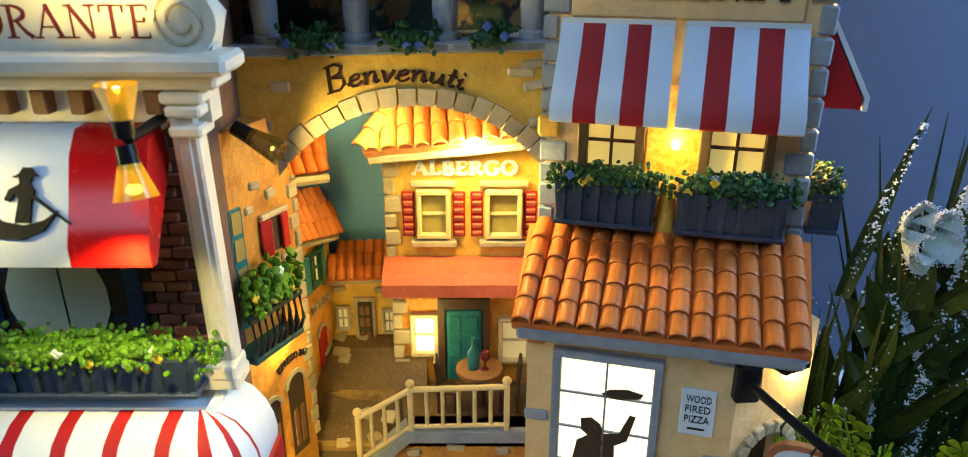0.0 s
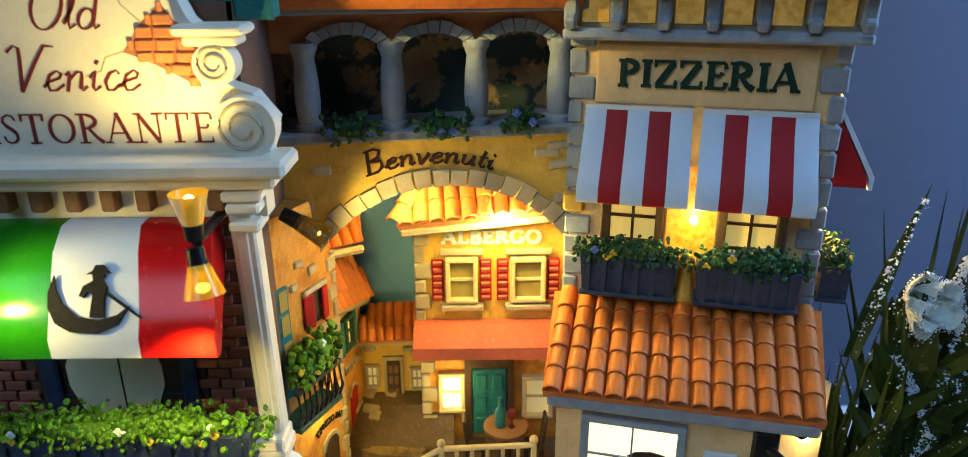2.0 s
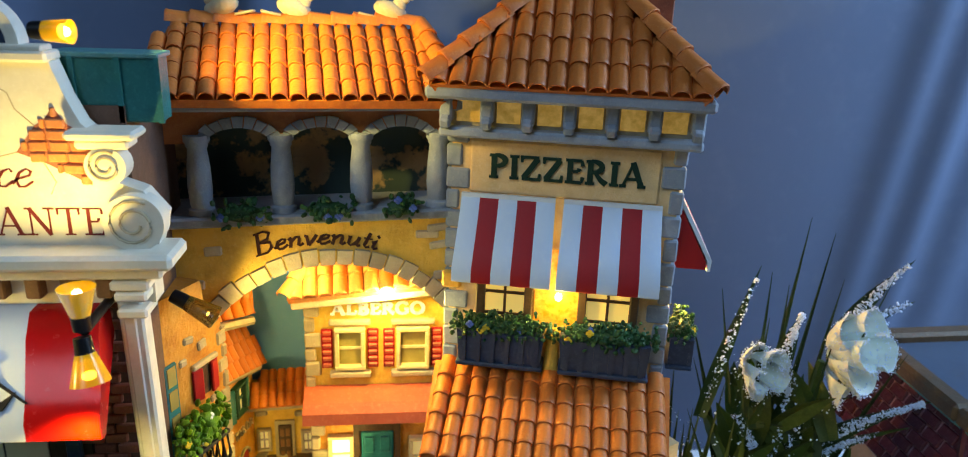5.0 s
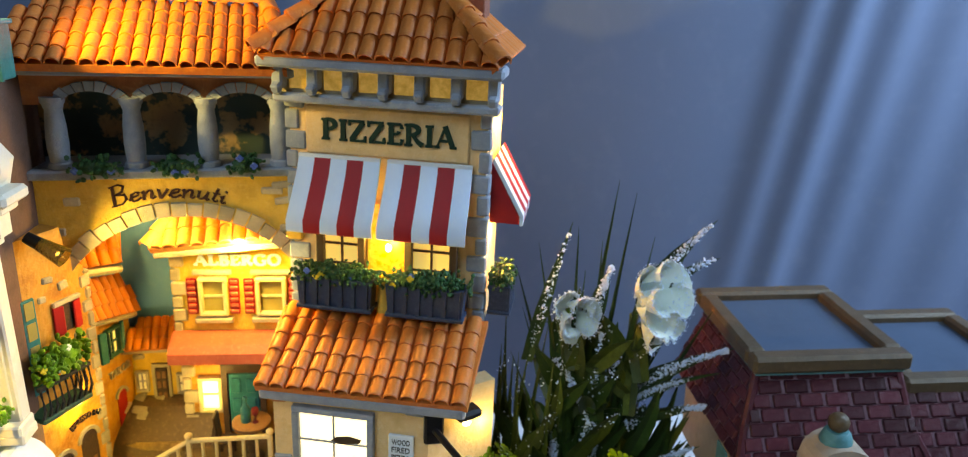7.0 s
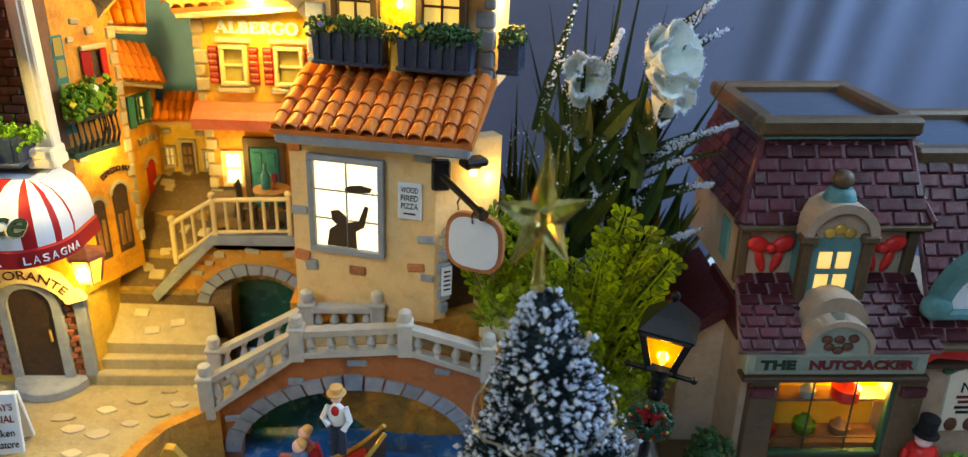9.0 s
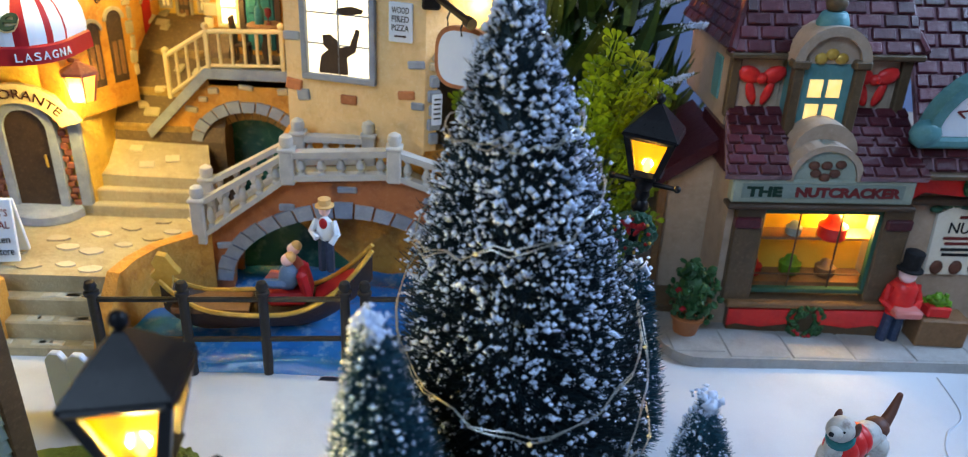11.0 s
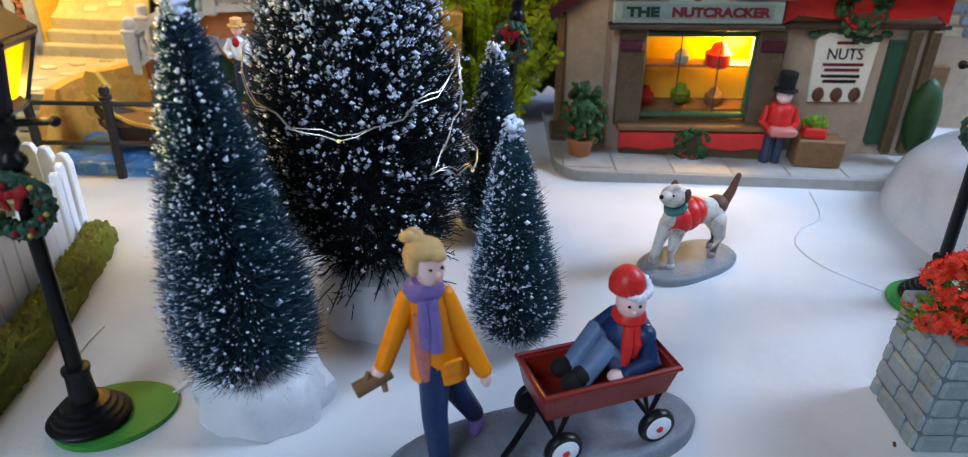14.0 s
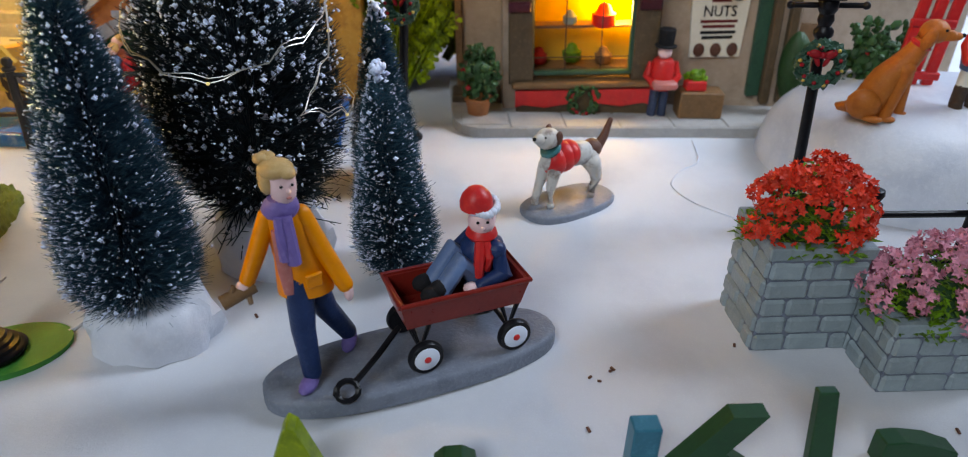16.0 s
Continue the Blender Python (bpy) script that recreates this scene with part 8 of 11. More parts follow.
    part("wing_beam", box(bm_new(), (8.9, 0.9, 8.85), (9.0, 0.6, 0.3), (0, 0, 0), 0.06), WOOD_DARK, ob)
    for x in (12.6, 11.6):
        part("wing_post", box(bm_new(), (x, 0.6, 5.2), (0.55, 0.55, 7.0), (0, 0, 0), 0.08), TAN, ob)
    po = part("poster", prism(bm_new(), [(6.9, 4.5), (9.9, 4.5), (10.1, 8.0), (9.2, 8.6), (8.4, 8.4), (7.6, 8.6), (6.7, 8.0)], 1.15, 1.35), PLASTER, ob, "white scroll-shaped poster with nut sale lettering")
    sign_text("poster_lettering", "NUTS", 1.9, (8.4, 1.1, 6.95), po, INK_BLACK, height=0.62, depth=0.05)
    bars("poster_line", po, INK_RED, 8.4, 1.12, 6.65, 2.3, 2, 0.16, 0.3)
    bars("poster_line", po, INK_BLACK, 8.4, 1.12, 6.0, 2.2, 2, 0.16, 0.3)
    bars("poster_line", po, INK_RED, 8.4, 1.12, 7.85, 1.2, 1, 0.16)
    for k in range(9):
        part("garland_sprig", ball(bm_new(), (6.5 + 0.48 * k, 1.1, 8.3 + 0.3 * math.sin(k * 0.8)), (0.34, 0.16, 0.2), 2), GREEN_DARK, po, smooth=True)
    bm = bm_new()
    for x in (7.4, 8.4, 9.4):
        ball(bm, (x, 1.1, 4.95), (0.34, 0.16, 0.42), 2)
    part("nut_picture", bm, BROWN_FUR, po, smooth=True)
    part("bush", ball(bm_new(), (13.0, 0.3, 4.0), (0.9, 0.8, 2.2), 3), LEAF_DARK, ob, smooth=True)
    part("wing_door", box(bm_new(), (11.1, 1.2, 5.0), (0.9, 0.4, 6.0), (0, 0, 0), 0.06), GREEN_DARK, ob)
    # aqua arched sign on the wing roof
    aq = part("roof_sign", prism(bm_new(), arc_pts(8.0, 12.6, 3.6, 0, 180, 20, 3.1), -0.2, 0.4), WHITE, ob, "white arched roof sign with aqua scroll border")
    part("sign_border", prism(bm_new(), [*arc_pts(8.0, 12.6, 4.0, 0, 180, 20, 3.5), *reversed(arc_pts(8.0, 12.6, 3.5, 0, 180, 20, 2.95))], -0.4, 0.6), AQUA, aq)
    part("sign_foot", box(bm_new(), (8.0, 0.1, 12.3), (8.6, 1.0, 0.55), (0, 0, 0), 0.15), AQUA, aq)
    part("sign_scroll", ball(bm_new(), (4.1, -0.1, 12.7), (0.75, 0.5, 0.7), 2), AQUA, aq, smooth=True)
    sign_text("sign_lettering", "NUTCRACKER", 5.6, (8.0, -0.25, 14.7), aq, INK_RED, height=0.5, depth=0.06, bend=3.0)
    sign_text("sign_lettering", "NUT", 2.0, (8.0, -0.25, 13.7), aq, INK_BLACK, height=0.7, depth=0.06)
    sign_text("sign_lettering", "SHOP", 2.6, (8.0, -0.25, 12.8), aq, INK_BLACK, height=0.6, depth=0.06)
    # left wing
    part("side_wing", prism(bm_new(), [(-6.9, 0.8), (-4.4, 0.8), (-4.4, 10.5), (-6.9, 8.9)], 3.2, 9.0), OFFWHITE, ob)
    part("side_wing_roof", prism(bm_new(), [(-7.6, 8.6), (-4.4, 10.8), (-4.4, 11.5), (-7.8, 9.2)], 2.5, 9.2), PURPLE, ob)
    part("side_board", box(bm_new(), (-7.0, 3.1, 5.4), (0.45, 0.4, 7.0), (0, 0, 0), 0.06), WOOD, ob)
    part("side_step", box(bm_new(), (-6.0, 2.0, 2.1), (3.0, 2.2, 0.7), (0, 0, 0), 0.1), TAN, ob)
    return ob


nut_shop()
bulb(31.4, 19.4, 7.7, 0.3, 0.9)


def stone_cottage():
    rnd = random.Random(77)
    ob = thing("stone_cottage", 49.5, 24.5, 0.9, -8, "brown stone cottage with beige wall beyond the toy shop", "house", "village houses")
    part("wall", box(bm_new(), (0, 3.0, 5.0), (13, 6, 10)), OFFWHITE, ob)
    for j in range(7):
        x = -6.4
        while x < 6.2:
            w = rnd.uniform(0.8, 1.5)
            part("wall_stone", box(bm_new(), (x + w / 2, -0.05, 6.6 + 0.72 * j), (w - 0.1, 0.35, 0.62), (0, rnd.uniform(-3, 3), 0), 0.1), STONE_WARM if rnd.random() < 0.5 else GREY_BASE, ob)
            x += w
    part("door", box(bm_new(), (-3.5, -0.05, 2.2), (2.2, 0.3, 4.4), (0, 0, 0), 0.06), WOOD, ob)
    part("roof", prism(bm_new(), [(-7.4, 11.2), (7.4, 11.2), (6.0, 16), (-6.0, 16)], -0.8, 7), WOOD_DARK, ob)


stone_cottage()


def pavement():
    ob = thing("pavement", 0, 0, 0, 0, "grey pavement slab in front of the toy shop", "pavement", kind="structure")
    pts = [(21.2, 24), (21.2, 17.0), *[(23.0 + 1.8 * math.cos(radians(a)), 16.7 + 1.8 * math.sin(radians(a))) for a in (180, 200, 220, 240, 255, 270)], (44, 14.9), (44, 24)]
    part("pavement_base", slab(bm_new(), pts, 0.4, 1.72), KERB, ob)
    xs = [21.6, 24.4, 27.6, 30.8, 34.0, 37.2, 40.4]
    for a, b in zip(xs, xs[1:]):
        part("paving_slab", box(bm_new(), ((a + b) / 2, 16.2, 1.7), (b - a - 0.12, 2.4 if a > 22 else 1.6, 0.16), (0, 0, 0), 0.05), KERB, ob)


pavement()


def topiary():
    ob = thing("topiary_bush", 22.7, 17.2, 1.75, 0, "clipped green topiary bush in a terracotta pot", "potted bush")
    part("pot", lathe(bm_new(), [(0.6, 0), (0.75, 0.8), (0.85, 0.85), (0.85, 1.0), (0.6, 1.0)], n=16), TERRA, ob, smooth=True)
    foliage(ob, (0, 0, 2.4), (2.0, 1.9, 2.9), 260, LEAF_DARK, 101, 0.26, "crown", (RED,))


topiary()
statue("nutcracker_doll", [
    (lambda b: (tube(b, [(-0.28, 0, 0), (-0.26, 0, 1.6)], 0.24, 8), tube(b, [(0.28, 0, 0), (0.26, 0, 1.6)], 0.24, 8)), NAVY),
    (lambda b: (lathe(b, [(0.55, 1.5), (0.62, 2.0), (0.6, 2.9), (0.45, 3.1)], n=14), tube(b, [(-0.6, 0, 2.9), (-0.85, -0.1, 2.2), (-0.5, -0.5, 1.9)], 0.2), tube(b, [(0.6, 0, 2.9), (0.85, -0.1, 2.2), (0.5, -0.5, 1.9)], 0.2)), SCARLET),
    (lambda b: box(b, (0, -0.7, 1.9), (1.3, 0.7, 0.4), (0, 0, 0), 0.1), PINK),
    (lambda b: ball(b, (0, 0, 3.45), (0.38, 0.38, 0.42)), SKIN),
    (lambda b: lathe(b, [(0.55, 3.72), (0.56, 3.8), (0.38, 3.85), (0.42, 4.6), (0.36, 4.65)], n=16), INK_BLACK)],
    33.4, 16.9, 1.78, 0, "moulded red nutcracker soldier doll with black hat").scale = (1.12, 1.12, 1.12)
cr = thing("present_crate", 35.9, 16.9, 1.78, -3, "brown crate with a red pot of greenery on top", "crate")
part("crate", box(bm_new(), (0, 0, 0.8), (2.6, 1.4, 1.6), (0, 0, 0), 0.08), WOOD, cr)
part("pot", box(bm_new(), (-0.4, 0, 1.9), (1.2, 0.9, 0.6), (0, 0, 0), 0.08), SCARLET, cr)
foliage(cr, (-0.4, 0, 2.4), (1.2, 0.8, 0.7), 50, LEAF, 102, 0.2, "greenery")


# ---- artificial flowers and ferns between the houses ----
def blade(bm, base, tip, w, bend=(0, 0, 0), n=6):
    base, tip = Vector(base), Vector(tip)
    d = tip - base
    side = d.cross(Vector((0.3, 1, 0.2))).normalized()
    up = side.cross(d).normalized()
    prev = None
    for k in range(n + 1):
        f = k / n
        p = base + d * f + Vector(bend) * math.sin(math.pi * f)
        ww = w * (0.5 + 0.5 * math.sin(math.pi * min(1, f * 1.1 + 0.2))) * (1 - f ** 3) + 0.01
        row = [bm.verts.new(p - side * ww), bm.verts.new(p + up * ww * 0.4), bm.verts.new(p + side * ww)]
        if prev:
            bm.faces.new((prev[0], prev[1], row[1], row[0]))
            bm.faces.new((prev[1], prev[2], row[2], row[1]))
        prev = row


def frosted_bouquet():
    rnd = random.Random(23)
    ob = thing("artificial_bouquet", 17.2, 26.0, 1.4, 0, "artificial bouquet of white frosted flowers and dark green blades", "artificial plant")
    tips = [(-3.4, 19.6), (-3.0, 23.5), (-1.3, 24.6), (0.9, 26.6), (1.5, 26.2), (0.3, 23.5), (3.1, 23.6), (4.6, 24.2), (5.3, 22.5), (-2.2, 21.0), (2.0, 22.0), (-0.5, 22.0), (3.8, 20.5), (-4.2, 18.0), (-3.9, 22.0), (1.2, 19), (-1.6, 18.5), (4.5, 18.5), (6.6, 20.0)]
    for x, z in tips:
        bm = bm_new()
        b = (rnd.uniform(-1.2, 1.2), rnd.uniform(-0.6, 0.6), 0)
        t = (x, rnd.uniform(-1.6, 1.2), z)
        blade(bm, b, t, rnd.uniform(0.3, 0.48), (x * -0.12, 0, 0.8))
        part("blade", bm, BLADE, ob, smooth=True)
    dust = []
    for k in range(140):
        bm = bm_new()
        z = rnd.uniform(1.5, 17.5)
        x, y = rnd.uniform(-2.2 - (1.8 if z < 12 else 0), 2.6), rnd.uniform(-1.6, 1.2)
        a, lean = rnd.uniform(0, 6.283), rnd.uniform(0.25, 1.0)
        l = rnd.uniform(2.8, 5.4)
        tip = (x + l * lean * math.cos(a) * 0.75, y + l * lean * math.sin(a) * 0.55, z + l * (1.05 - 0.6 * lean))
        blade(bm, (x, y, z), tip, rnd.uniform(0.3, 0.55), (0.3 * math.cos(a), 0.3 * math.sin(a), 0.5), 5)
        part("leaf", bm, rnd.choice((BLADE, BLADE_OLIVE, BLADE_OLIVE)), ob, smooth=True)
        for _ in range(rnd.choice((0, 0, 6, 20))):
            f = rnd.betavariate(2, 1.3)
            dust.append((x + (tip[0] - x) * f + rnd.gauss(0, 0.12), y + (tip[1] - y) * f - 0.12 + rnd.gauss(0, 0.1), z + (tip[2] - z) * f + 0.3 + rnd.gauss(0, 0.12)))
    # broad olive blades fanning out towards the pizzeria wall
    for k in range(30):
        bm = bm_new()
        b = (rnd.uniform(-3.6, -1.0), rnd.uniform(-0.9, 1.4), rnd.uniform(0, 3))
        t = (b[0] - rnd.uniform(-0.5, 2.1), b[1] + rnd.uniform(-0.8, 0.5), rnd.uniform(8.0, 20.5))
        blade(bm, b, t, rnd.uniform(0.3, 0.5), (-0.5, 0, 0.3), 6)
        part("blade", bm, BLADE_OLIVE, ob, smooth=True)
        for _ in range(26):
            f = rnd.random()
            dust.append((b[0] + (t[0] - b[0]) * f - 0.5 * math.sin(math.pi * f) + rnd.gauss(0, 0.15), b[1] + (t[1] - b[1]) * f - 0.2 + rnd.gauss(0, 0.06), b[2] + (t[2] - b[2]) * f))
    for k in range(26):
        bm = bm_new()
        b = (rnd.uniform(2.0, 4.2), rnd.uniform(0.4, 2.0), rnd.uniform(3.5, 8.0))
        blade(bm, b, (rnd.uniform(3.4, 6.2), b[1] + rnd.uniform(-0.3, 0.8), rnd.uniform(9.0, 15.0)), rnd.uniform(0.4, 0.58), (0.4, 0, 0.3), 5)
        part("blade", bm, BLADE, ob, smooth=True)
    for k in range(66):
        bm = bm_new()
        b = (rnd.uniform(1.2, 4.6), rnd.uniform(-0.6, 2.4), rnd.uniform(1.0, 7.5))
        blade(bm, b, (b[0] + rnd.uniform(0.8, 3.6), b[1] + rnd.uniform(-0.6, 0.6), b[2] + rnd.uniform(2.5, 6.5)), rnd.uniform(0.3, 0.5), (0.3, 0, 0.4), 5)
        part("blade", bm, BLADE_OLIVE, ob, smooth=True)
    verts, faces = flakes(dust, 0.016, 0.085, rnd, 0.05)
    raw("frost", verts, faces, FROST, ob, smooth=True, kind="stuff")
    # flowers
    for cx, cy, cz, r, turn, dip in ((-1.25, -0.2, 19.9, 1.25, 10, -6), (2.35, -0.5, 20.8, 1.65, 24, -24), (3.0, 0.3, 19.7, 1.4, 40, 14)):
        spin = Matrix.Translation((cx, cy, cz)) @ Matrix.Rotation(radians(turn), 4, "Z") @ Matrix.Rotation(radians(dip), 4, "X") @ Matrix.Translation((-cx, -cy, -cz))
        fl = part("flower_stem", tube(bm_new(), [(0, 0, 2), (cx * 0.6, cy * 0.5, 12), (cx, cy + 0.4, cz - 1)], 0.18, 6), BLADE, ob, smooth=True)
        crumbs = []
        for k in range(6):
            bm = bm_new()
            a0 = k * 2 * math.pi / 6 + 0.3 + 0.25 * math.sin(3 * k)
            rings = []
            inner = k % 2
            grow = rnd.uniform(0.8, 1.12)
            for i in range(9):
                f = i / 8
                row = []
                for j in range(11):
                    g = j / 10 - 0.5
                    a = a0 + g * (1.5 + 0.3 * f)
                    edge = max(f, 1.6 * abs(g))
                    ruffle = 0.03 * r * edge ** 2 * math.sin(9 * g + 3 * k)
                    rr = r * grow * (0.14 + (0.66 if inner else 0.95) * f ** 0.8) * (1 - 0.42 * (2 * abs(g)) ** 2.4 * f) + rnd.uniform(-0.012, 0.012) * r * f
                    depth = -1.3 * r * f ** 1.3 * (1.05 if inner else 0.75) + ruffle
                    p = spin @ Vector((cx + rr * math.cos(a), cy + depth, cz + rr * math.sin(a) * 1.1))
                    row.append(bm.verts.new(p))
                    if edge > 0.55:
                        crumbs += [tuple(c + rnd.gauss(0, 0.05) for c in p) for _ in range(12 if edge > 0.85 else 2)]
                rings.append(row)
            for p, q in zip(rings, rings[1:]):
                for j in range(10):
                    bm.faces.new((p[j], p[j + 1], q[j + 1], q[j]))
            part("petal", bm, PETAL, fl, smooth=True)
        bm = bm_new()
        ball(bm, (cx, cy - 0.1 * r, cz), (0.12 * r, 0.3 * r, 0.14 * r), 2)
        part("flower_heart", bm, LEAF_LIME, fl, smooth=True)
        verts, faces = flakes(crumbs, 0.014, 0.05, rnd, 0.07)
        raw("frost", verts, faces, FROST, fl, smooth=True, kind="stuff")
    # lance leaves crusted with frost
    for base, tip, w, n in (((1.6, -1.2, 15.0), (7.6, -2.0, 18.2), 0.42, 620), ((2.2, -1.3, 13.2), (7.2, -1.8, 14.6), 0.34, 480), ((2.0, -1.2, 14.5), (7.4, -1.4, 16.4), 0.26, 320), ((2.6, -0.8, 20.6), (6.2, -0.5, 24.6), 0.34, 380), ((3.0, -0.8, 20.4), (6.6, -0.6, 22.6), 0.3, 340), ((-3.2, -0.9, 17), (-1.4, -1.0, 24.6), 0.26, 90), ((-1.9, -1.6, 17.6), (0.3, -2.0, 13.4), 0.3, 420), ((-0.1, -1.7, 12.0), (1.5, -2.0, 18.6), 0.34, 300), ((0.1, -1.7, 12.2), (0.3, -2.0, 19.6), 0.3, 260), ((-0.2, -1.5, 19.0), (0.7, -1.4, 22.6), 0.34, 380), ((-1.4, -1.5, 10.0), (-1.9, -1.6, 15.2), 0.3, 260), ((0.2, -1.8, 8.4), (0.6, -2.0, 13.0), 0.36, 380), ((3.0, -1.2, 9.6), (6.6, -1.6, 12.0), 0.36, 320)):
        bm = bm_new()
        base, tip = (base[0], base[1] + 0.8, base[2]), (tip[0], tip[1] + 0.8, tip[2])
        blade(bm, base, tip, w * 1.35, (0, 0, 0.3))
        sp = part("frosted_leaf", bm, BLADE, ob, smooth=True)
        A, B = Vector(base), Vector(tip)
        d = B - A
        side = d.cross(Vector((0.3, 1, 0.2))).normalized()
        at, spots = [], [rnd.random() for _ in range(7)]
        while len(at) < 2 * n:
            f = min(0.9, max(0.04, rnd.choice(spots) + rnd.gauss(0, 0.09)))
            p = A + d * f + Vector((0, 0, 0.3 * math.sin(math.pi * f))) + side * (w * 0.75 * rnd.uniform(-1, 1) * (1 - f * f))
            at.append(tuple(p + Vector((rnd.gauss(0, 0.04), -0.06 + rnd.gauss(0, 0.06), 0.05 + rnd.gauss(0, 0.05)))))
        verts, faces = flakes(at, 0.016, 0.08, rnd, 0.0)
        raw("frost", verts, faces, FROST, sp, smooth=True, kind="stuff")


def flakes(points, lo, hi, rnd, jitter):
    """Small uneven eight-sided crumbs at the points."""
    verts, faces = [], []
    for p in points:
        r = lo + (hi - lo) * rnd.random() ** 2
        n = len(verts)
        q = [v + rnd.uniform(-jitter, jitter) for v in p]
        e = [r * rnd.uniform(0.4, 1.5) for _ in range(6)]
        verts += [(q[0] + e[0], q[1], q[2]), (q[0] - e[1], q[1], q[2]), (q[0], q[1] + e[2], q[2]), (q[0], q[1] - e[3], q[2]), (q[0], q[1], q[2] + e[4]), (q[0], q[1], q[2] - e[5])]
        for a, b, c in ((0, 2, 4), (2, 1, 4), (1, 3, 4), (3, 0, 4), (2, 0, 5), (1, 2, 5), (3, 1, 5), (0, 3, 5)):
            faces.append((n + a, n + b, n + c))
    return verts, faces


def lime_fern():
    rnd = random.Random(29)
    ob = thing("artificial_fern", 17.0, 22.6, 1.2, 0, "bright lime green plastic fern between the houses", "artificial plant")

    def leaf(bm, p, d, nrm, l, w):
        side = d.cross(nrm).normalized()
        row = [bm.verts.new(p)]
        pts = []
        for f, g in ((0.3, 0.42), (0.68, 1.0), (0.94, 0.78)):
            pts.append((bm.verts.new(p + d * l * f - side * w * g), bm.verts.new(p + d * l * f + nrm * w * 0.25), bm.verts.new(p + d * l * f + side * w * g)))
        tip = bm.verts.new(p + d * l)
        a = pts[0]
        bm.faces.new((row[0], a[1], a[0]))
        bm.faces.new((row[0], a[2], a[1]))
        for a, b in zip(pts, pts[1:]):
            bm.faces.new((a[0], a[1], b[1], b[0]))
            bm.faces.new((a[1], a[2], b[2], b[1]))
        a = pts[-1]
        bm.faces.new((a[0], a[1], tip))
        bm.faces.new((a[1], a[2], tip))

    def frond(base, tip, w):
        base, tip = Vector(base), Vector(tip)
        bm = bm_new()
        d = tip - base
        tube(bm, [base, base.lerp(tip, 0.5) + Vector((0, 0, 0.4)), tip], [0.12, 0.09, 0.04], 5)
        dn = d.normalized()
        side = dn.cross(Vector((rnd.uniform(-1.1, 1.1), -1, 0.3))).normalized()
        nrm = side.cross(dn).normalized()
        n = max(6, int(d.length / 0.7))
        for k in range(n):
            f = 0.18 + 0.8 * k / (n - 1)
            p = base + d * f + Vector((0, 0, 0.4 * math.sin(math.pi * f)))
            for s in (-1, 1):
                l = w * (1.1 - 0.65 * f) * rnd.uniform(0.85, 1.15)
                way = (side * s + dn * rnd.uniform(0.5, 0.8) + nrm * rnd.uniform(-0.2, 0.4)).normalized()
                tube(bm, [p, p + way * l * 0.7], [0.04, 0.025], 4, False)
                leaf(bm, p + way * l * 0.6, way, nrm, 0.66, 0.17)
                for t in (-1, 1):
                    leaf(bm, p + way * l * 0.45, (way * 0.8 + way.cross(nrm) * t * 0.8).normalized(), nrm, 0.55, 0.14)
        leaf(bm, tip, dn, nrm, 0.5, 0.14)
        part("frond", bm, LEAF_LIME, ob, smooth=True)
    for k in range(46):
        a = rnd.uniform(-1, 1)
        x0 = a * 1.9 - 0.4
        z = rnd.uniform(3.0, 15.4) * (1 - 0.15 * abs(a))
        frond((x0, rnd.uniform(-0.6, 1.0), max(0.1, z - rnd.uniform(5.5, 8.0))), (x0 + a * rnd.uniform(1.6, 3.6) - (1.6 if a < -0.4 else 0), rnd.uniform(-2.2, 0.6), z + rnd.uniform(0, 1.0)), rnd.uniform(0.8, 1.1))


frosted_bouquet()
lime_fern()


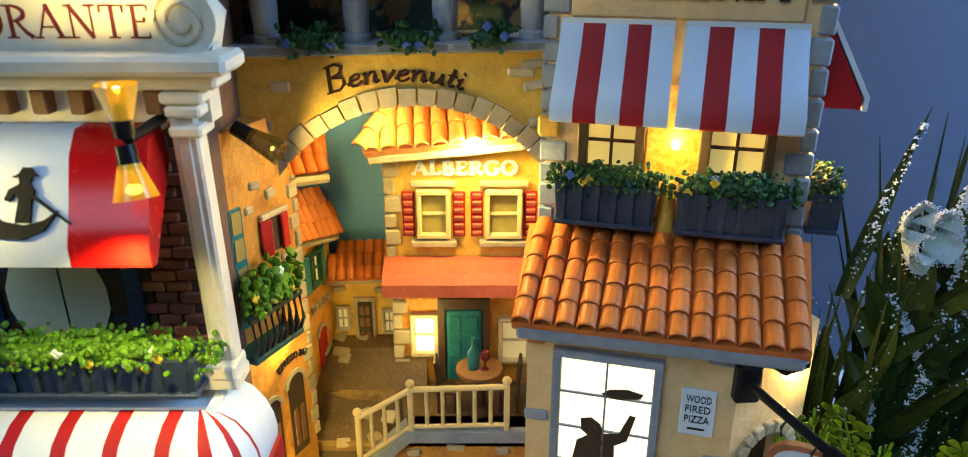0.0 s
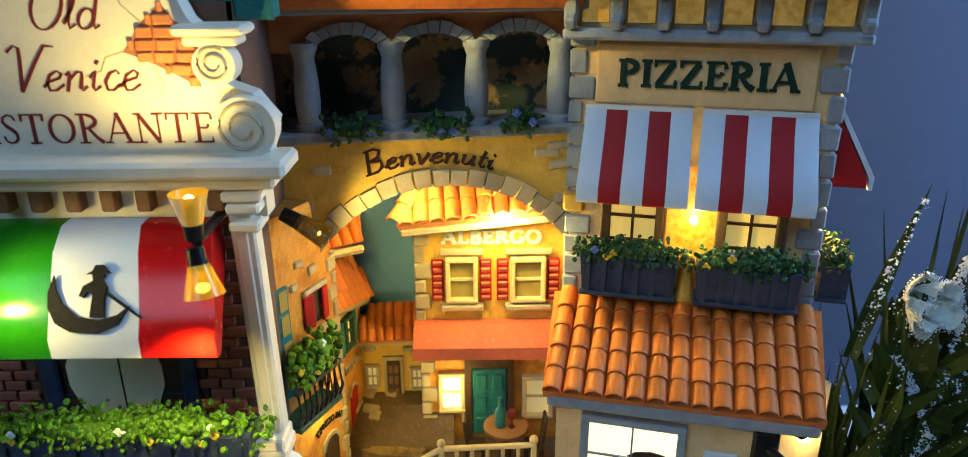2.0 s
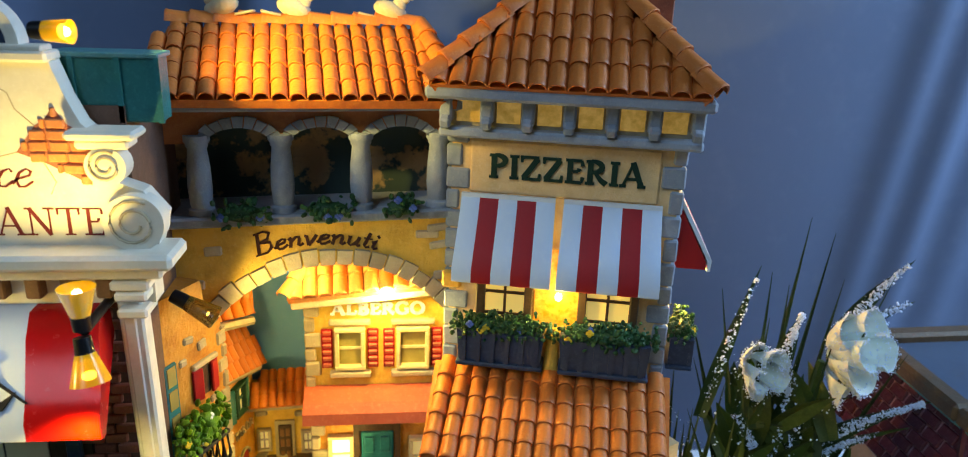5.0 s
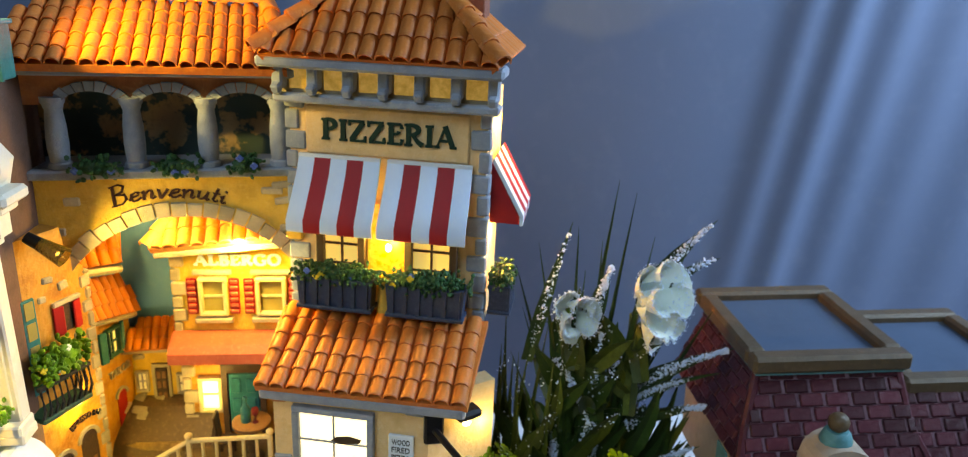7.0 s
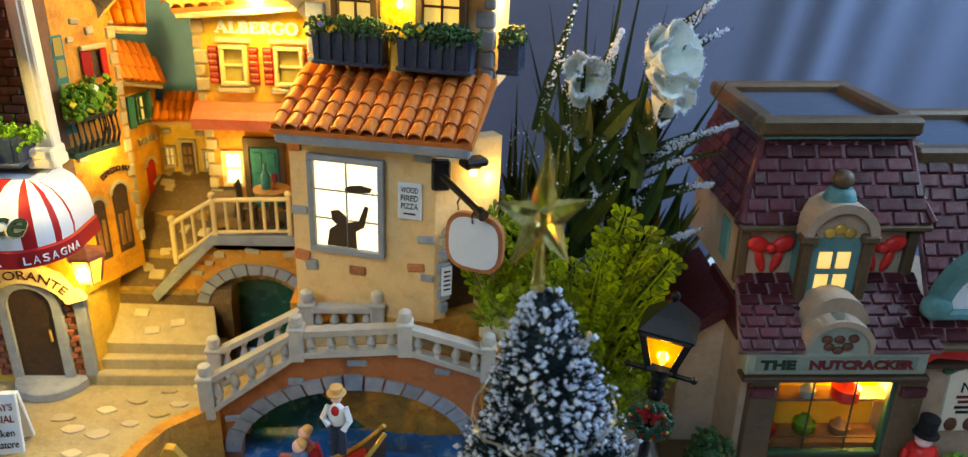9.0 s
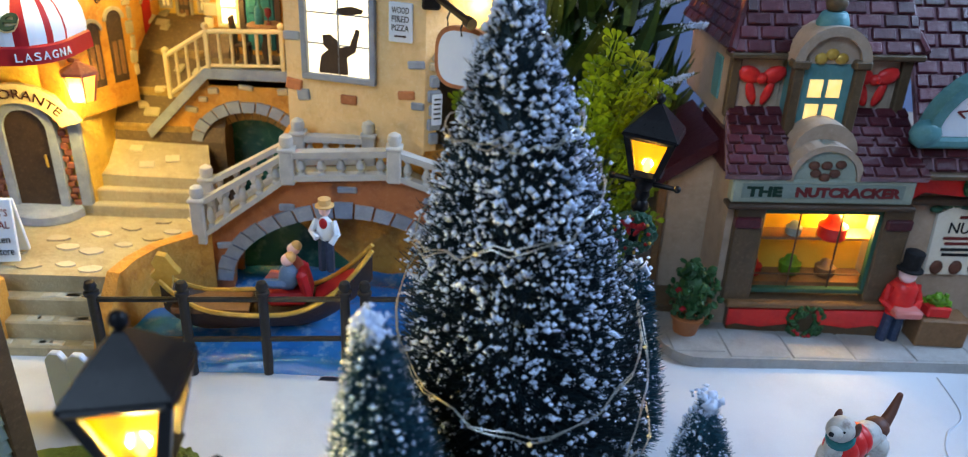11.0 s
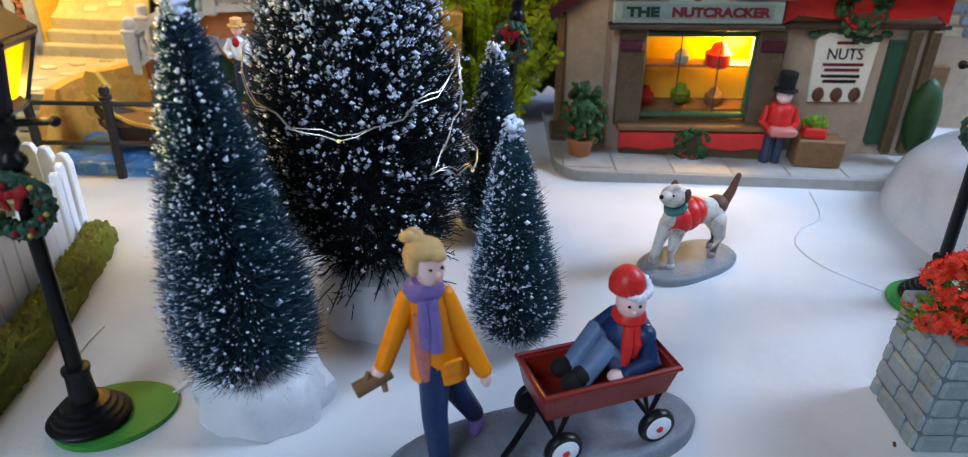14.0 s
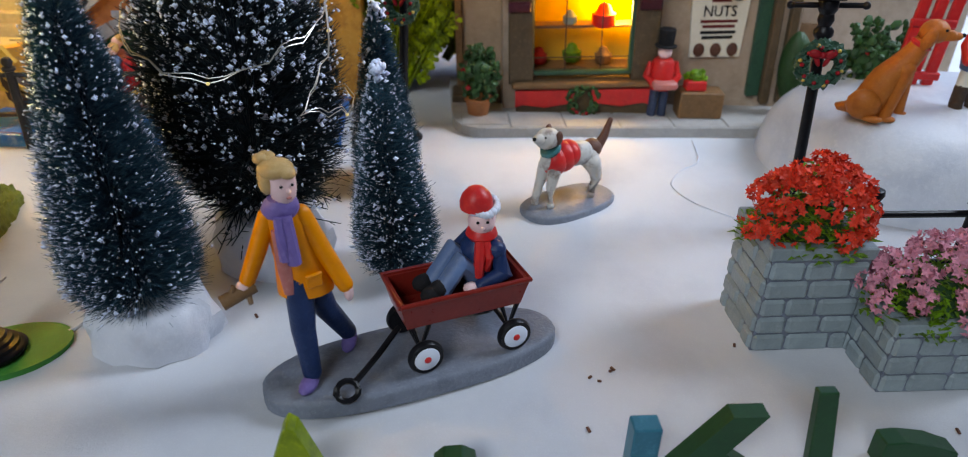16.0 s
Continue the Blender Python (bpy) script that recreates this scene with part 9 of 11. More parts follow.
# ---- trees of the square ----
def bristle_tree(name, base, top, profile, n, width, needle_mat, snow_n, snow_lo, snow_hi, label, seed, lift=0.35, core=0.45, tipsnow=0, mound=None, short=0.55, snow_from=0.0, clumps=False):
    """A bottle-brush tree: wire stem, thousands of thin bristles, frost crumbs near their ends; profile: (height, radius) pairs."""
    rnd = np.random.RandomState(seed)
    bx, by, bz = base
    ob = thing(name, bx, by, bz, 0, label, "miniature tree", "snowy miniature trees")
    ax = np.array([top[0] - bx, top[1] - by, top[2] - bz])
    H = [p[0] for p in profile]
    R = [p[1] for p in profile]
    weights = np.array(R[:-1]) + np.array(R[1:])
    hs = np.interp(rnd.rand(n), np.cumsum([0, *(weights * np.diff(H))]) / (weights * np.diff(H)).sum(), H)
    rad = np.interp(hs, H, R) * (1 + 0.07 * rnd.randn(n)).clip(0.6, 1.18)
    ang = rnd.rand(n) * 2 * math.pi
    start = rad * short * rnd.rand(n)
    axis = np.outer(hs / ax[2], ax)
    d = np.stack([np.cos(ang), np.sin(ang), lift * rnd.normal(0.6, 0.5, n)], 1)
    a = axis + np.stack([np.cos(ang) * start, np.sin(ang) * start, -0.15 * rad], 1)
    b = axis + d * rad[:, None]
    side = np.cross(d, rnd.normal(0, 1, (n, 3)))
    side /= np.linalg.norm(side, axis=1)[:, None]
    side *= width * 0.5
    verts = np.concatenate([np.stack([a - side, a + side, b + side * 0.25, b - side * 0.25], 1).reshape(-1, 3)])
    faces = np.arange(4 * n).reshape(-1, 4)
    raw("bristles", verts.tolist(), faces.tolist(), needle_mat, ob, kind="stuff")
    stem = [tuple(ax * f) for f in (0.0, 0.3, 0.6, 0.97)]
    part("wire_stem", tube(bm_new(), stem, [0.22, 0.2, 0.14, 0.06], 8), STEM, ob, smooth=True)
    if core:
        bm = bm_new()
        rings = []
        for h, r in profile:
            c = ax * (h / ax[2])
            rings.append([bm.verts.new((c[0] + core * r * math.cos(k * 0.5236), c[1] + core * r * math.sin(k * 0.5236), c[2])) for k in range(12)])
        for p, q in zip(rings, rings[1:]):
            for k in range(12):
                bm.faces.new((p[k], p[(k + 1) % 12], q[(k + 1) % 12], q[k]))
        part("dense_core", bm, needle_mat, ob)
    able = np.flatnonzero(hs >= snow_from)
    pr = random.Random(seed)
    if clumps:
        odds = np.clip((hs[able] - snow_from) / 9.0, 0.3, 1.0)
        seeds = rnd.choice(able, snow_n // 3, p=odds / odds.sum())
        pick = np.repeat(seeds, 3)
        f = rnd.uniform(0.78, 1.03, len(pick))[:, None]
        at = a[pick] + (b[pick] - a[pick]) * f + rnd.normal(0, 0.065, (len(pick), 3))
        verts, faces = flakes([tuple(p) for p in at], snow_lo, snow_hi, pr, 0.02)
    else:
        odds = 1 + 0.75 * np.cos(ang[able] - 2.7)
        pick = rnd.choice(able, snow_n, p=odds / odds.sum())
        f0 = rnd.uniform(0.7, 0.9, snow_n)[:, None]
        f1 = f0 + rnd.uniform(0.05, 0.16, snow_n)[:, None]
        p0, p1 = a[pick] + (b[pick] - a[pick]) * f0, a[pick] + (b[pick] - a[pick]) * f1
        wide = (snow_lo + (snow_hi - snow_lo) * rnd.rand(snow_n) ** 1.6)[:, None]
        u = side[pick] / (width * 0.5)
        w = np.cross(u, d[pick])
        w /= np.linalg.norm(w, axis=1)[:, None]
        tri = [u * wide, (-0.5 * u + 0.87 * w) * wide, (-0.5 * u - 0.87 * w) * wide]
        verts = np.stack([p0 + t * 0.6 for t in tri] + [p0 * 0.4 + p1 * 0.6 + t for t in tri] + [p1], 1).reshape(-1, 3).tolist()
        faces = [tuple(7 * k + i for i in q) for k in range(snow_n) for q in ((0, 1, 4, 3), (1, 2, 5, 4), (2, 0, 3, 5), (3, 4, 6), (4, 5, 6), (5, 3, 6), (0, 2, 1))]
        big = rnd.choice(able, snow_n // 3, p=odds / odds.sum())
        v2, f2 = flakes([tuple(p) for p in a[big] + (b[big] - a[big]) * rnd.uniform(0.75, 1.0, len(big))[:, None]], 0.03, 0.11, pr, 0.02)
        faces += [tuple(i + len(verts) for i in q) for q in f2]
        verts += v2
    if tipsnow:
        tip = [tuple(ax + np.array([pr.gauss(0, 0.2), pr.gauss(0, 0.2), -abs(pr.gauss(0, 0.5))])) for _ in range(tipsnow)]
        v2, f2 = flakes(tip, 0.08, 0.2, pr, 0.0)
        faces += [tuple(i + len(verts) for i in q) for q in f2]
        verts += v2
    raw("frost", verts, faces, FROST, ob, smooth=True, kind="stuff")
    if mound:
        mx, my, rx, ry, h = mound
        bm = bm_new()
        rings = []
        for k in range(8):
            g = k / 7
            r, z = math.cos(g * 1.5) ** 0.6, h * math.sin(g * 1.5708) ** 0.8 * (1 + 0.05 * math.sin(k * 2.3 + seed))
            rings.append([bm.verts.new((mx + rx * r * (1 + 0.05 * math.sin(3 * t + k) + 0.06 * math.sin(7 * t + 0.8 * k) + 0.05 * math.sin(12 * t + 1.3 * k)) * math.cos(t), my + ry * r * (1 + 0.05 * math.cos(2 * t + k) + 0.06 * math.sin(8 * t + 0.7 * k)) * math.sin(t), z)) for t in [2 * math.pi * i / 28 for i in range(28)]])
        for p, q in zip(rings, rings[1:]):
            for i in range(28):
                bm.faces.new((p[i], p[(i + 1) % 28], q[(i + 1) % 28], q[i]))
        bm.faces.new(rings[-1])
        part("snow_foot", bm, SNOW_RESIN, ob, "white moulded snow foot", smooth=True)
    return ob


BIG = [(2.6, 1.6), (3.3, 2.8), (4.2, 3.35), (6.0, 3.7), (9.2, 3.5), (14.5, 2.15), (18.0, 1.05), (19.6, 0.4)]
tall = bristle_tree("christmas_tree", (13.0, 3.8, 0.4), (11.6, 5.0, 20.1), BIG, 26000, 0.08, NEEDLE_BLACK, 11500, 0.02, 0.115, "large dark Christmas tree thick with clumps of snow", 5, core=0.72, mound=(0.1, -0.4, 2.4, 2.3, 3.0), snow_from=3.8, clumps=True)
bristle_tree("brush_tree", (9.5, -1.6, 0.3), (8.3, -0.7, 13.9), [(1.5, 1.75), (2.3, 2.33), (4.5, 2.2), (7.0, 1.78), (10.5, 1.1), (12.5, 0.66), (13.4, 0.25)], 34000, 0.036, NEEDLE, 4600, 0.018, 0.062, "blue-green bottle-brush tree with frosted bristle tips", 6, core=0.4, tipsnow=90, mound=(0.15, -0.1, 2.3, 2.0, 2.2), short=0.35)
bristle_tree("brush_tree", (18.5, 1.9, 0.55), (17.85, 2.4, 9.4), [(0.4, 1.4), (1.2, 1.75), (3.0, 1.55), (5.6, 1.05), (7.6, 0.62), (8.6, 0.25)], 19000, 0.034, NEEDLE, 2500, 0.016, 0.052, "small blue-green bottle-brush tree with frosted tips", 7, core=0.4, tipsnow=50, mound=(0.0, 0.1, 1.0, 0.9, 0.5), short=0.35)
bristle_tree("brush_tree", (17.7, 9.4, 0.9), (17.4, 9.6, 10.0), [(0.4, 1.4), (1.2, 1.7), (3.0, 1.5), (5.6, 1.0), (7.8, 0.65), (8.9, 0.25)], 10000, 0.05, NEEDLE, 1000, 0.02, 0.045, "small blue-green bottle-brush tree with frosted tips", 8, core=0.4, tipsnow=40, mound=(0, 0, 1.0, 0.9, 0.4), short=0.35)


def lower_twigs(ob, seed):
    """Bare dark twigs that hang out below the crown, some with crumbs of snow."""
    rnd = random.Random(seed)
    bm, crumbs = bm_new(), []
    for k in range(170):
        a, l, drop = rnd.uniform(0, 6.283), rnd.uniform(1.3, 3.5), rnd.uniform(-1.5, 0.4)
        h = rnd.uniform(2.6, 4.2)
        p = [(0.3 * math.cos(a), 0.3 * math.sin(a), h)]
        for f in (0.5, 1.0):
            a += rnd.uniform(-0.35, 0.35)
            p.append((l * f * math.cos(a), l * f * math.sin(a), h + drop * f * f + rnd.uniform(-0.2, 0.5) * f))
        tube(bm, p, [0.05, 0.04, 0.022], 3)
        for _ in range(rnd.choice((0, 0, 1, 3))):
            q = Vector(p[1]).lerp(Vector(p[2]), rnd.random())
            crumbs.append(tuple(q))
        for _ in range(rnd.choice((2, 4, 7))):
            q = Vector(p[1]).lerp(Vector(p[2]), rnd.random())
            w = Vector((rnd.gauss(0, 1), rnd.gauss(0, 1), rnd.gauss(0, 1))).normalized() * rnd.uniform(0.25, 0.5)
            tube(bm, [q, q + w], [0.028, 0.012], 3)
    part("bristle_fringe", bm, NEEDLE_BLACK, ob, kind="stuff")
    verts, faces = flakes(crumbs, 0.04, 0.12, rnd, 0.03)
    raw("frost", verts, faces, FROST, ob, smooth=True, kind="stuff")


lower_twigs(tall, 61)


def tree_star():
    ob = thing("tree_star", 11.35, 4.9, 22.2, 8, "clear yellow plastic star on top of the tree", "star")
    bm = bm_new()
    outer = [bm.verts.new((2.05 * math.sin(k * 1.2566) * (0.72 if k else 0.5), 0, 2.05 * math.cos(k * 1.2566) * (1.0 if k in (0,) else 0.85))) for k in range(5)]
    outer[0].co.z = 2.3
    inner = [bm.verts.new((0.62 * math.sin((k + 0.5) * 1.2566), 0, 0.7 * math.cos((k + 0.5) * 1.2566))) for k in range(5)]
    front, back = bm.verts.new((0, -0.5, 0)), bm.verts.new((0, 0.5, 0))
    for k in range(5):
        for c in (front, back):
            bm.faces.new((c, outer[k], inner[k]))
            bm.faces.new((c, inner[k], outer[(k + 1) % 5]))
    part("star", bm, STAR, ob)
    ob.scale = (0.88, 0.88, 0.88)
    part("socket", rod(bm_new(), (0, 0, -2.2), (0, 0, -0.6), 0.22, 0.1, 8), STAR, ob)


tree_star()


def light_string():
    ob = thing("light_string", 0, 0, 0, 0, "clear wire string of tiny lights wound round the tree", "string lights")
    turns = [(40, 6.9), (-15, 7.3), (-50, 7.9), (-28, 9.4), (0, 11.1), (-45, 10.2), (-90, 9.35), (-135, 10.0), (-180, 11.1), (-270, 13.4), (-360, 15.4), (-450, 14.2), (-540, 13.1), (-630, 15.2), (-720, 17.0), (-810, 16.6), (-900, 16.4), (-990, 17.6), (-1080, 18.8), (-1150, 19.2)]
    pts, bulbs = [], []
    rnd = random.Random(3)
    foot, tip = Vector((13.0, 3.8, 0.4)), Vector((11.6, 5.0, 20.1))
    spread = 0
    for (a0, z0), (a1, z1) in zip(turns, turns[1:]):
        n = max(6, int(abs(a1 - a0) / 9))
        for k in range(n):
            f = k / n
            a, z = radians(a0 + (a1 - a0) * f), z0 + (z1 - z0) * (f * f * (3 - 2 * f) * 0.5 + f * 0.5)
            h = z - 0.4
            r = np.interp(h, [p[0] for p in BIG], [p[1] for p in BIG]) * 1.12 + 0.16
            c = foot.lerp(tip, h / 19.7)
            c.z = z
            p = c + Vector((r * math.cos(a), r * math.sin(a), 0.12 * math.sin(spread * 1.9) + rnd.uniform(-0.07, 0.07)))
            pts.append(p)
            spread += 1
            if spread % 15 == 7:
                bulbs.append(p)
    part("wire", tube(bm_new(), pts, 0.022, 5), WIRE, ob, smooth=True)
    part("wire_twin", tube(bm_new(), [p + Vector((0.03, 0, 0.1 + 0.1 * math.sin(k * 0.9))) for k, p in enumerate(pts)], 0.02, 5), WIRE, ob, smooth=True)
    for p in bulbs:
        part("light", ball(bm_new(), p, (0.08, 0.08, 0.07), 1), PANE_DIM, ob, smooth=True)


light_string()


# ---- street lamps ----
def green_pad(x, y, r):
    bm = bm_new()
    pts = [(r * (1.25 if math.cos(t) > 0 else 1.0) * math.cos(t), r * 0.85 * math.sin(t)) for t in [2 * math.pi * k / 28 for k in range(28)]]
    slab(bm, pts, 0, 0.22)
    whole("felt_pad", bm, PAD_GREEN, x, y, ground_z(x, y) - 0.05, 25, "bright green pad under the street lamp foot", "pad", "lamp pads")


def lamp_at(x, y, z, lean, yaw, label, base=True, watts=0.16):
    ob = lantern("street_lamp", x, y, z, label, True, lean, yaw, base=base)
    ob.scale = (0.955, 0.955, 0.955)
    m = ob.matrix_basis
    p = m @ Vector((0, 0, 11.6 * CM))
    bulb(p.x * 100, p.y * 100, p.z * 100, watts, 0.25)
    return ob


lamp_at(4.15, -2.85, 0.45, (-5.3, -3.0), 6, "black street lamp with amber lantern and wreath on a green pad", watts=0.9)
lamp_at(36.5, 4.8, 1.05, (0, -3.5), -15, "black street lamp with amber lantern and wreath by the mound")
lamp_at(18.3, 15.0, 0.9, (0, 2), -25, "black street lamp with amber lantern behind the trees")
green_pad(4.7, -2.7, 1.75)
green_pad(36.2, 4.9, 1.6)


# ---- woman, wagon and boy ----
def oval_base(name, pts_r, x, y, z, yaw, label, h=0.6, mat=GREY_BASE):
    rx, ry = pts_r
    bm = bm_new()
    rings = []
    for k, (s, zz) in enumerate(((1.0, 0), (1.0, h * 0.75), (0.97, h * 0.93), (0.93, h))):
        rings.append([bm.verts.new((rx * s * math.copysign(abs(math.cos(t)) ** 0.75, math.cos(t)), ry * s * math.copysign(abs(math.sin(t)) ** 0.8, math.sin(t)), zz)) for t in [2 * math.pi * i / 40 for i in range(40)]])
    for p, q in zip(rings, rings[1:]):
        for i in range(40):
            bm.faces.new((p[i], p[(i + 1) % 40], q[(i + 1) % 40], q[i]))
    bm.faces.new(rings[-1])
    bm.faces.new(list(reversed(rings[0])))
    return whole(name, bm, mat, x, y, z, yaw, label, "base", smooth=True)


oval_base("figurine_base", (5.35, 1.75), 19.3, -3.75, 0.3, 19, "grey oval base under the wagon and woman figurine", 0.65)


def limb(b, pts, rs, n=10):
    tube(b, pts, rs, n)
    ball(b, pts[0], rs[0], 2)
    ball(b, pts[-1], rs[-1], 2)


def loft(b, rows, n=18):
    """A closed round body through (x, y, z, half width, half depth) rows."""
    rings = [[b.verts.new((x + w * math.cos(2 * math.pi * k / n), y + d * math.sin(2 * math.pi * k / n), z)) for k in range(n)] for x, y, z, w, d in rows]
    for p, q in zip(rings, rings[1:]):
        for k in range(n):
            b.faces.new((p[k], p[(k + 1) % n], q[(k + 1) % n], q[k]))
    b.faces.new(list(reversed(rings[0])))
    b.faces.new(rings[-1])


statue("woman_figurine", [
    (lambda b: (limb(b, [(0.3, 0.2, 3.7), (0.28, -0.25, 1.9), (0.42, -0.6, 0.35)], [0.5, 0.4, 0.32]), limb(b, [(0.62, 0.4, 3.6), (1.05, 0.65, 2.0), (1.72, 1.05, 0.62)], [0.48, 0.4, 0.32])), DENIM),
    (lambda b: (ball(b, (0.28, -0.92, 0.16), (0.3, 0.56, 0.2), 2, (0, 0, -25)), ball(b, (1.75, 0.92, 0.3), (0.28, 0.5, 0.24), 2, (25, 0, -20)), ball(b, (0.4, -0.55, 0.35), (0.3, 0.34, 0.25), 2)), VIOLET),
    (lambda b: (loft(b, [(0.5, 0.3, 3.05, 0.5, 0.35), (0.5, 0.3, 3.1, 0.9, 0.64), (0.48, 0.32, 3.5, 0.88, 0.64), (0.36, 0.32, 4.3, 0.74, 0.56), (0.22, 0.32, 5.0, 0.68, 0.52), (0.1, 0.33, 5.6, 0.68, 0.52), (0.03, 0.33, 6.0, 0.58, 0.45), (0.0, 0.32, 6.3, 0.32, 0.32)]),
                limb(b, [(-0.42, 0.3, 5.85), (-0.8, 0.05, 4.9), (-1.2, -0.35, 4.05)], [0.3, 0.29, 0.25]),
                limb(b, [(0.58, 0.3, 5.85), (1.1, 0.2, 4.6), (1.72, 0.0, 3.3)], [0.31, 0.3, 0.27])), ORANGE),
    (lambda b: (loft(b, [(0.0, -0.22, 3.35, 0.18, 0.16), (-0.08, -0.2, 4.3, 0.22, 0.14), (-0.1, -0.16, 5.6, 0.24, 0.12)], 12)), PINK),
    (lambda b: (box(b, (0.78, -0.3, 3.75), (0.5, 0.1, 0.46), (0, -6, 14), 0.04), box(b, (0.78, -0.33, 3.97), (0.54, 0.12, 0.12), (0, -6, 14), 0.03)), ORANGE),
    (lambda b: (loft(b, [(0.0, 0.25, 5.95, 0.5, 0.48), (0.0, 0.22, 6.15, 0.58, 0.54), (0.03, 0.2, 6.38, 0.52, 0.48), (0.05, 0.18, 6.52, 0.4, 0.38)]), tube(b, [(-0.06, -0.26, 6.1), (-0.02, -0.42, 5.4), (0.02, -0.44, 4.7)], [0.17, 0.2, 0.2], 8), tube(b, [(0.16, -0.26, 6.1), (0.22, -0.4, 5.4), (0.26, -0.44, 4.55)], [0.17, 0.2, 0.22], 8)), VIOLET),
    (lambda b: (loft(b, [(0.18, 0.08, 6.45, 0.2, 0.24), (0.16, 0.08, 6.62, 0.36, 0.4), (0.14, 0.1, 6.95, 0.43, 0.46), (0.1, 0.14, 7.3, 0.43, 0.45), (0.06, 0.16, 7.6, 0.28, 0.3)]), ball(b, (0.32, -0.36, 6.95), (0.07, 0.1, 0.1), 1), ball(b, (1.82, -0.05, 3.02), (0.17, 0.19, 0.34), 2), ball(b, (-1.32, -0.42, 3.88), (0.24, 0.22, 0.26), 2)), SKIN),
    (lambda b: (ball(b, (-0.02, 0.32, 7.2), (0.54, 0.46, 0.56), 3), ball(b, (0.0, 0.12, 7.5), (0.53, 0.5, 0.3), 3), ball(b, (0.3, -0.08, 7.46), (0.3, 0.34, 0.2), 2, (0, 20, 0)), ball(b, (-0.28, 0.05, 7.15), (0.26, 0.3, 0.45), 2), [ball(b, (-0.3 + 0.16 * math.cos(q), 0.42 + 0.14 * math.sin(q), 7.72 + 0.05 * math.sin(2 * q)), (0.19, 0.19, 0.17), 2) for q in (0.2, 1.5, 2.8, 4.1, 5.4)]), HAIR),
    (lambda b: (ball(b, (0.12, -0.34, 7.1), (0.06, 0.04, 0.055), 1), ball(b, (0.44, -0.24, 7.1), (0.055, 0.05, 0.055), 1)), INK_BLACK),
    (lambda b: ball(b, (0.31, -0.31, 6.72), (0.1, 0.06, 0.035), 1), PINK),
    (lambda b: (rod(b, (-2.0, -0.7, 3.55), (-1.0, -0.35, 3.85), 0.24, 0.22, 12), rod(b, (-1.7, -0.62, 3.75), (-1.6, -0.55, 4.05), 0.1, 0.07, 6), rod(b, (-1.2, -0.5, 3.6), (-1.15, -0.7, 3.42), 0.1, 0.08, 6)), WOOD)],
    15.35, -4.7, 0.95, 10, "moulded woman figurine in orange coat and violet scarf carrying a log", "figurine", "street figurines")


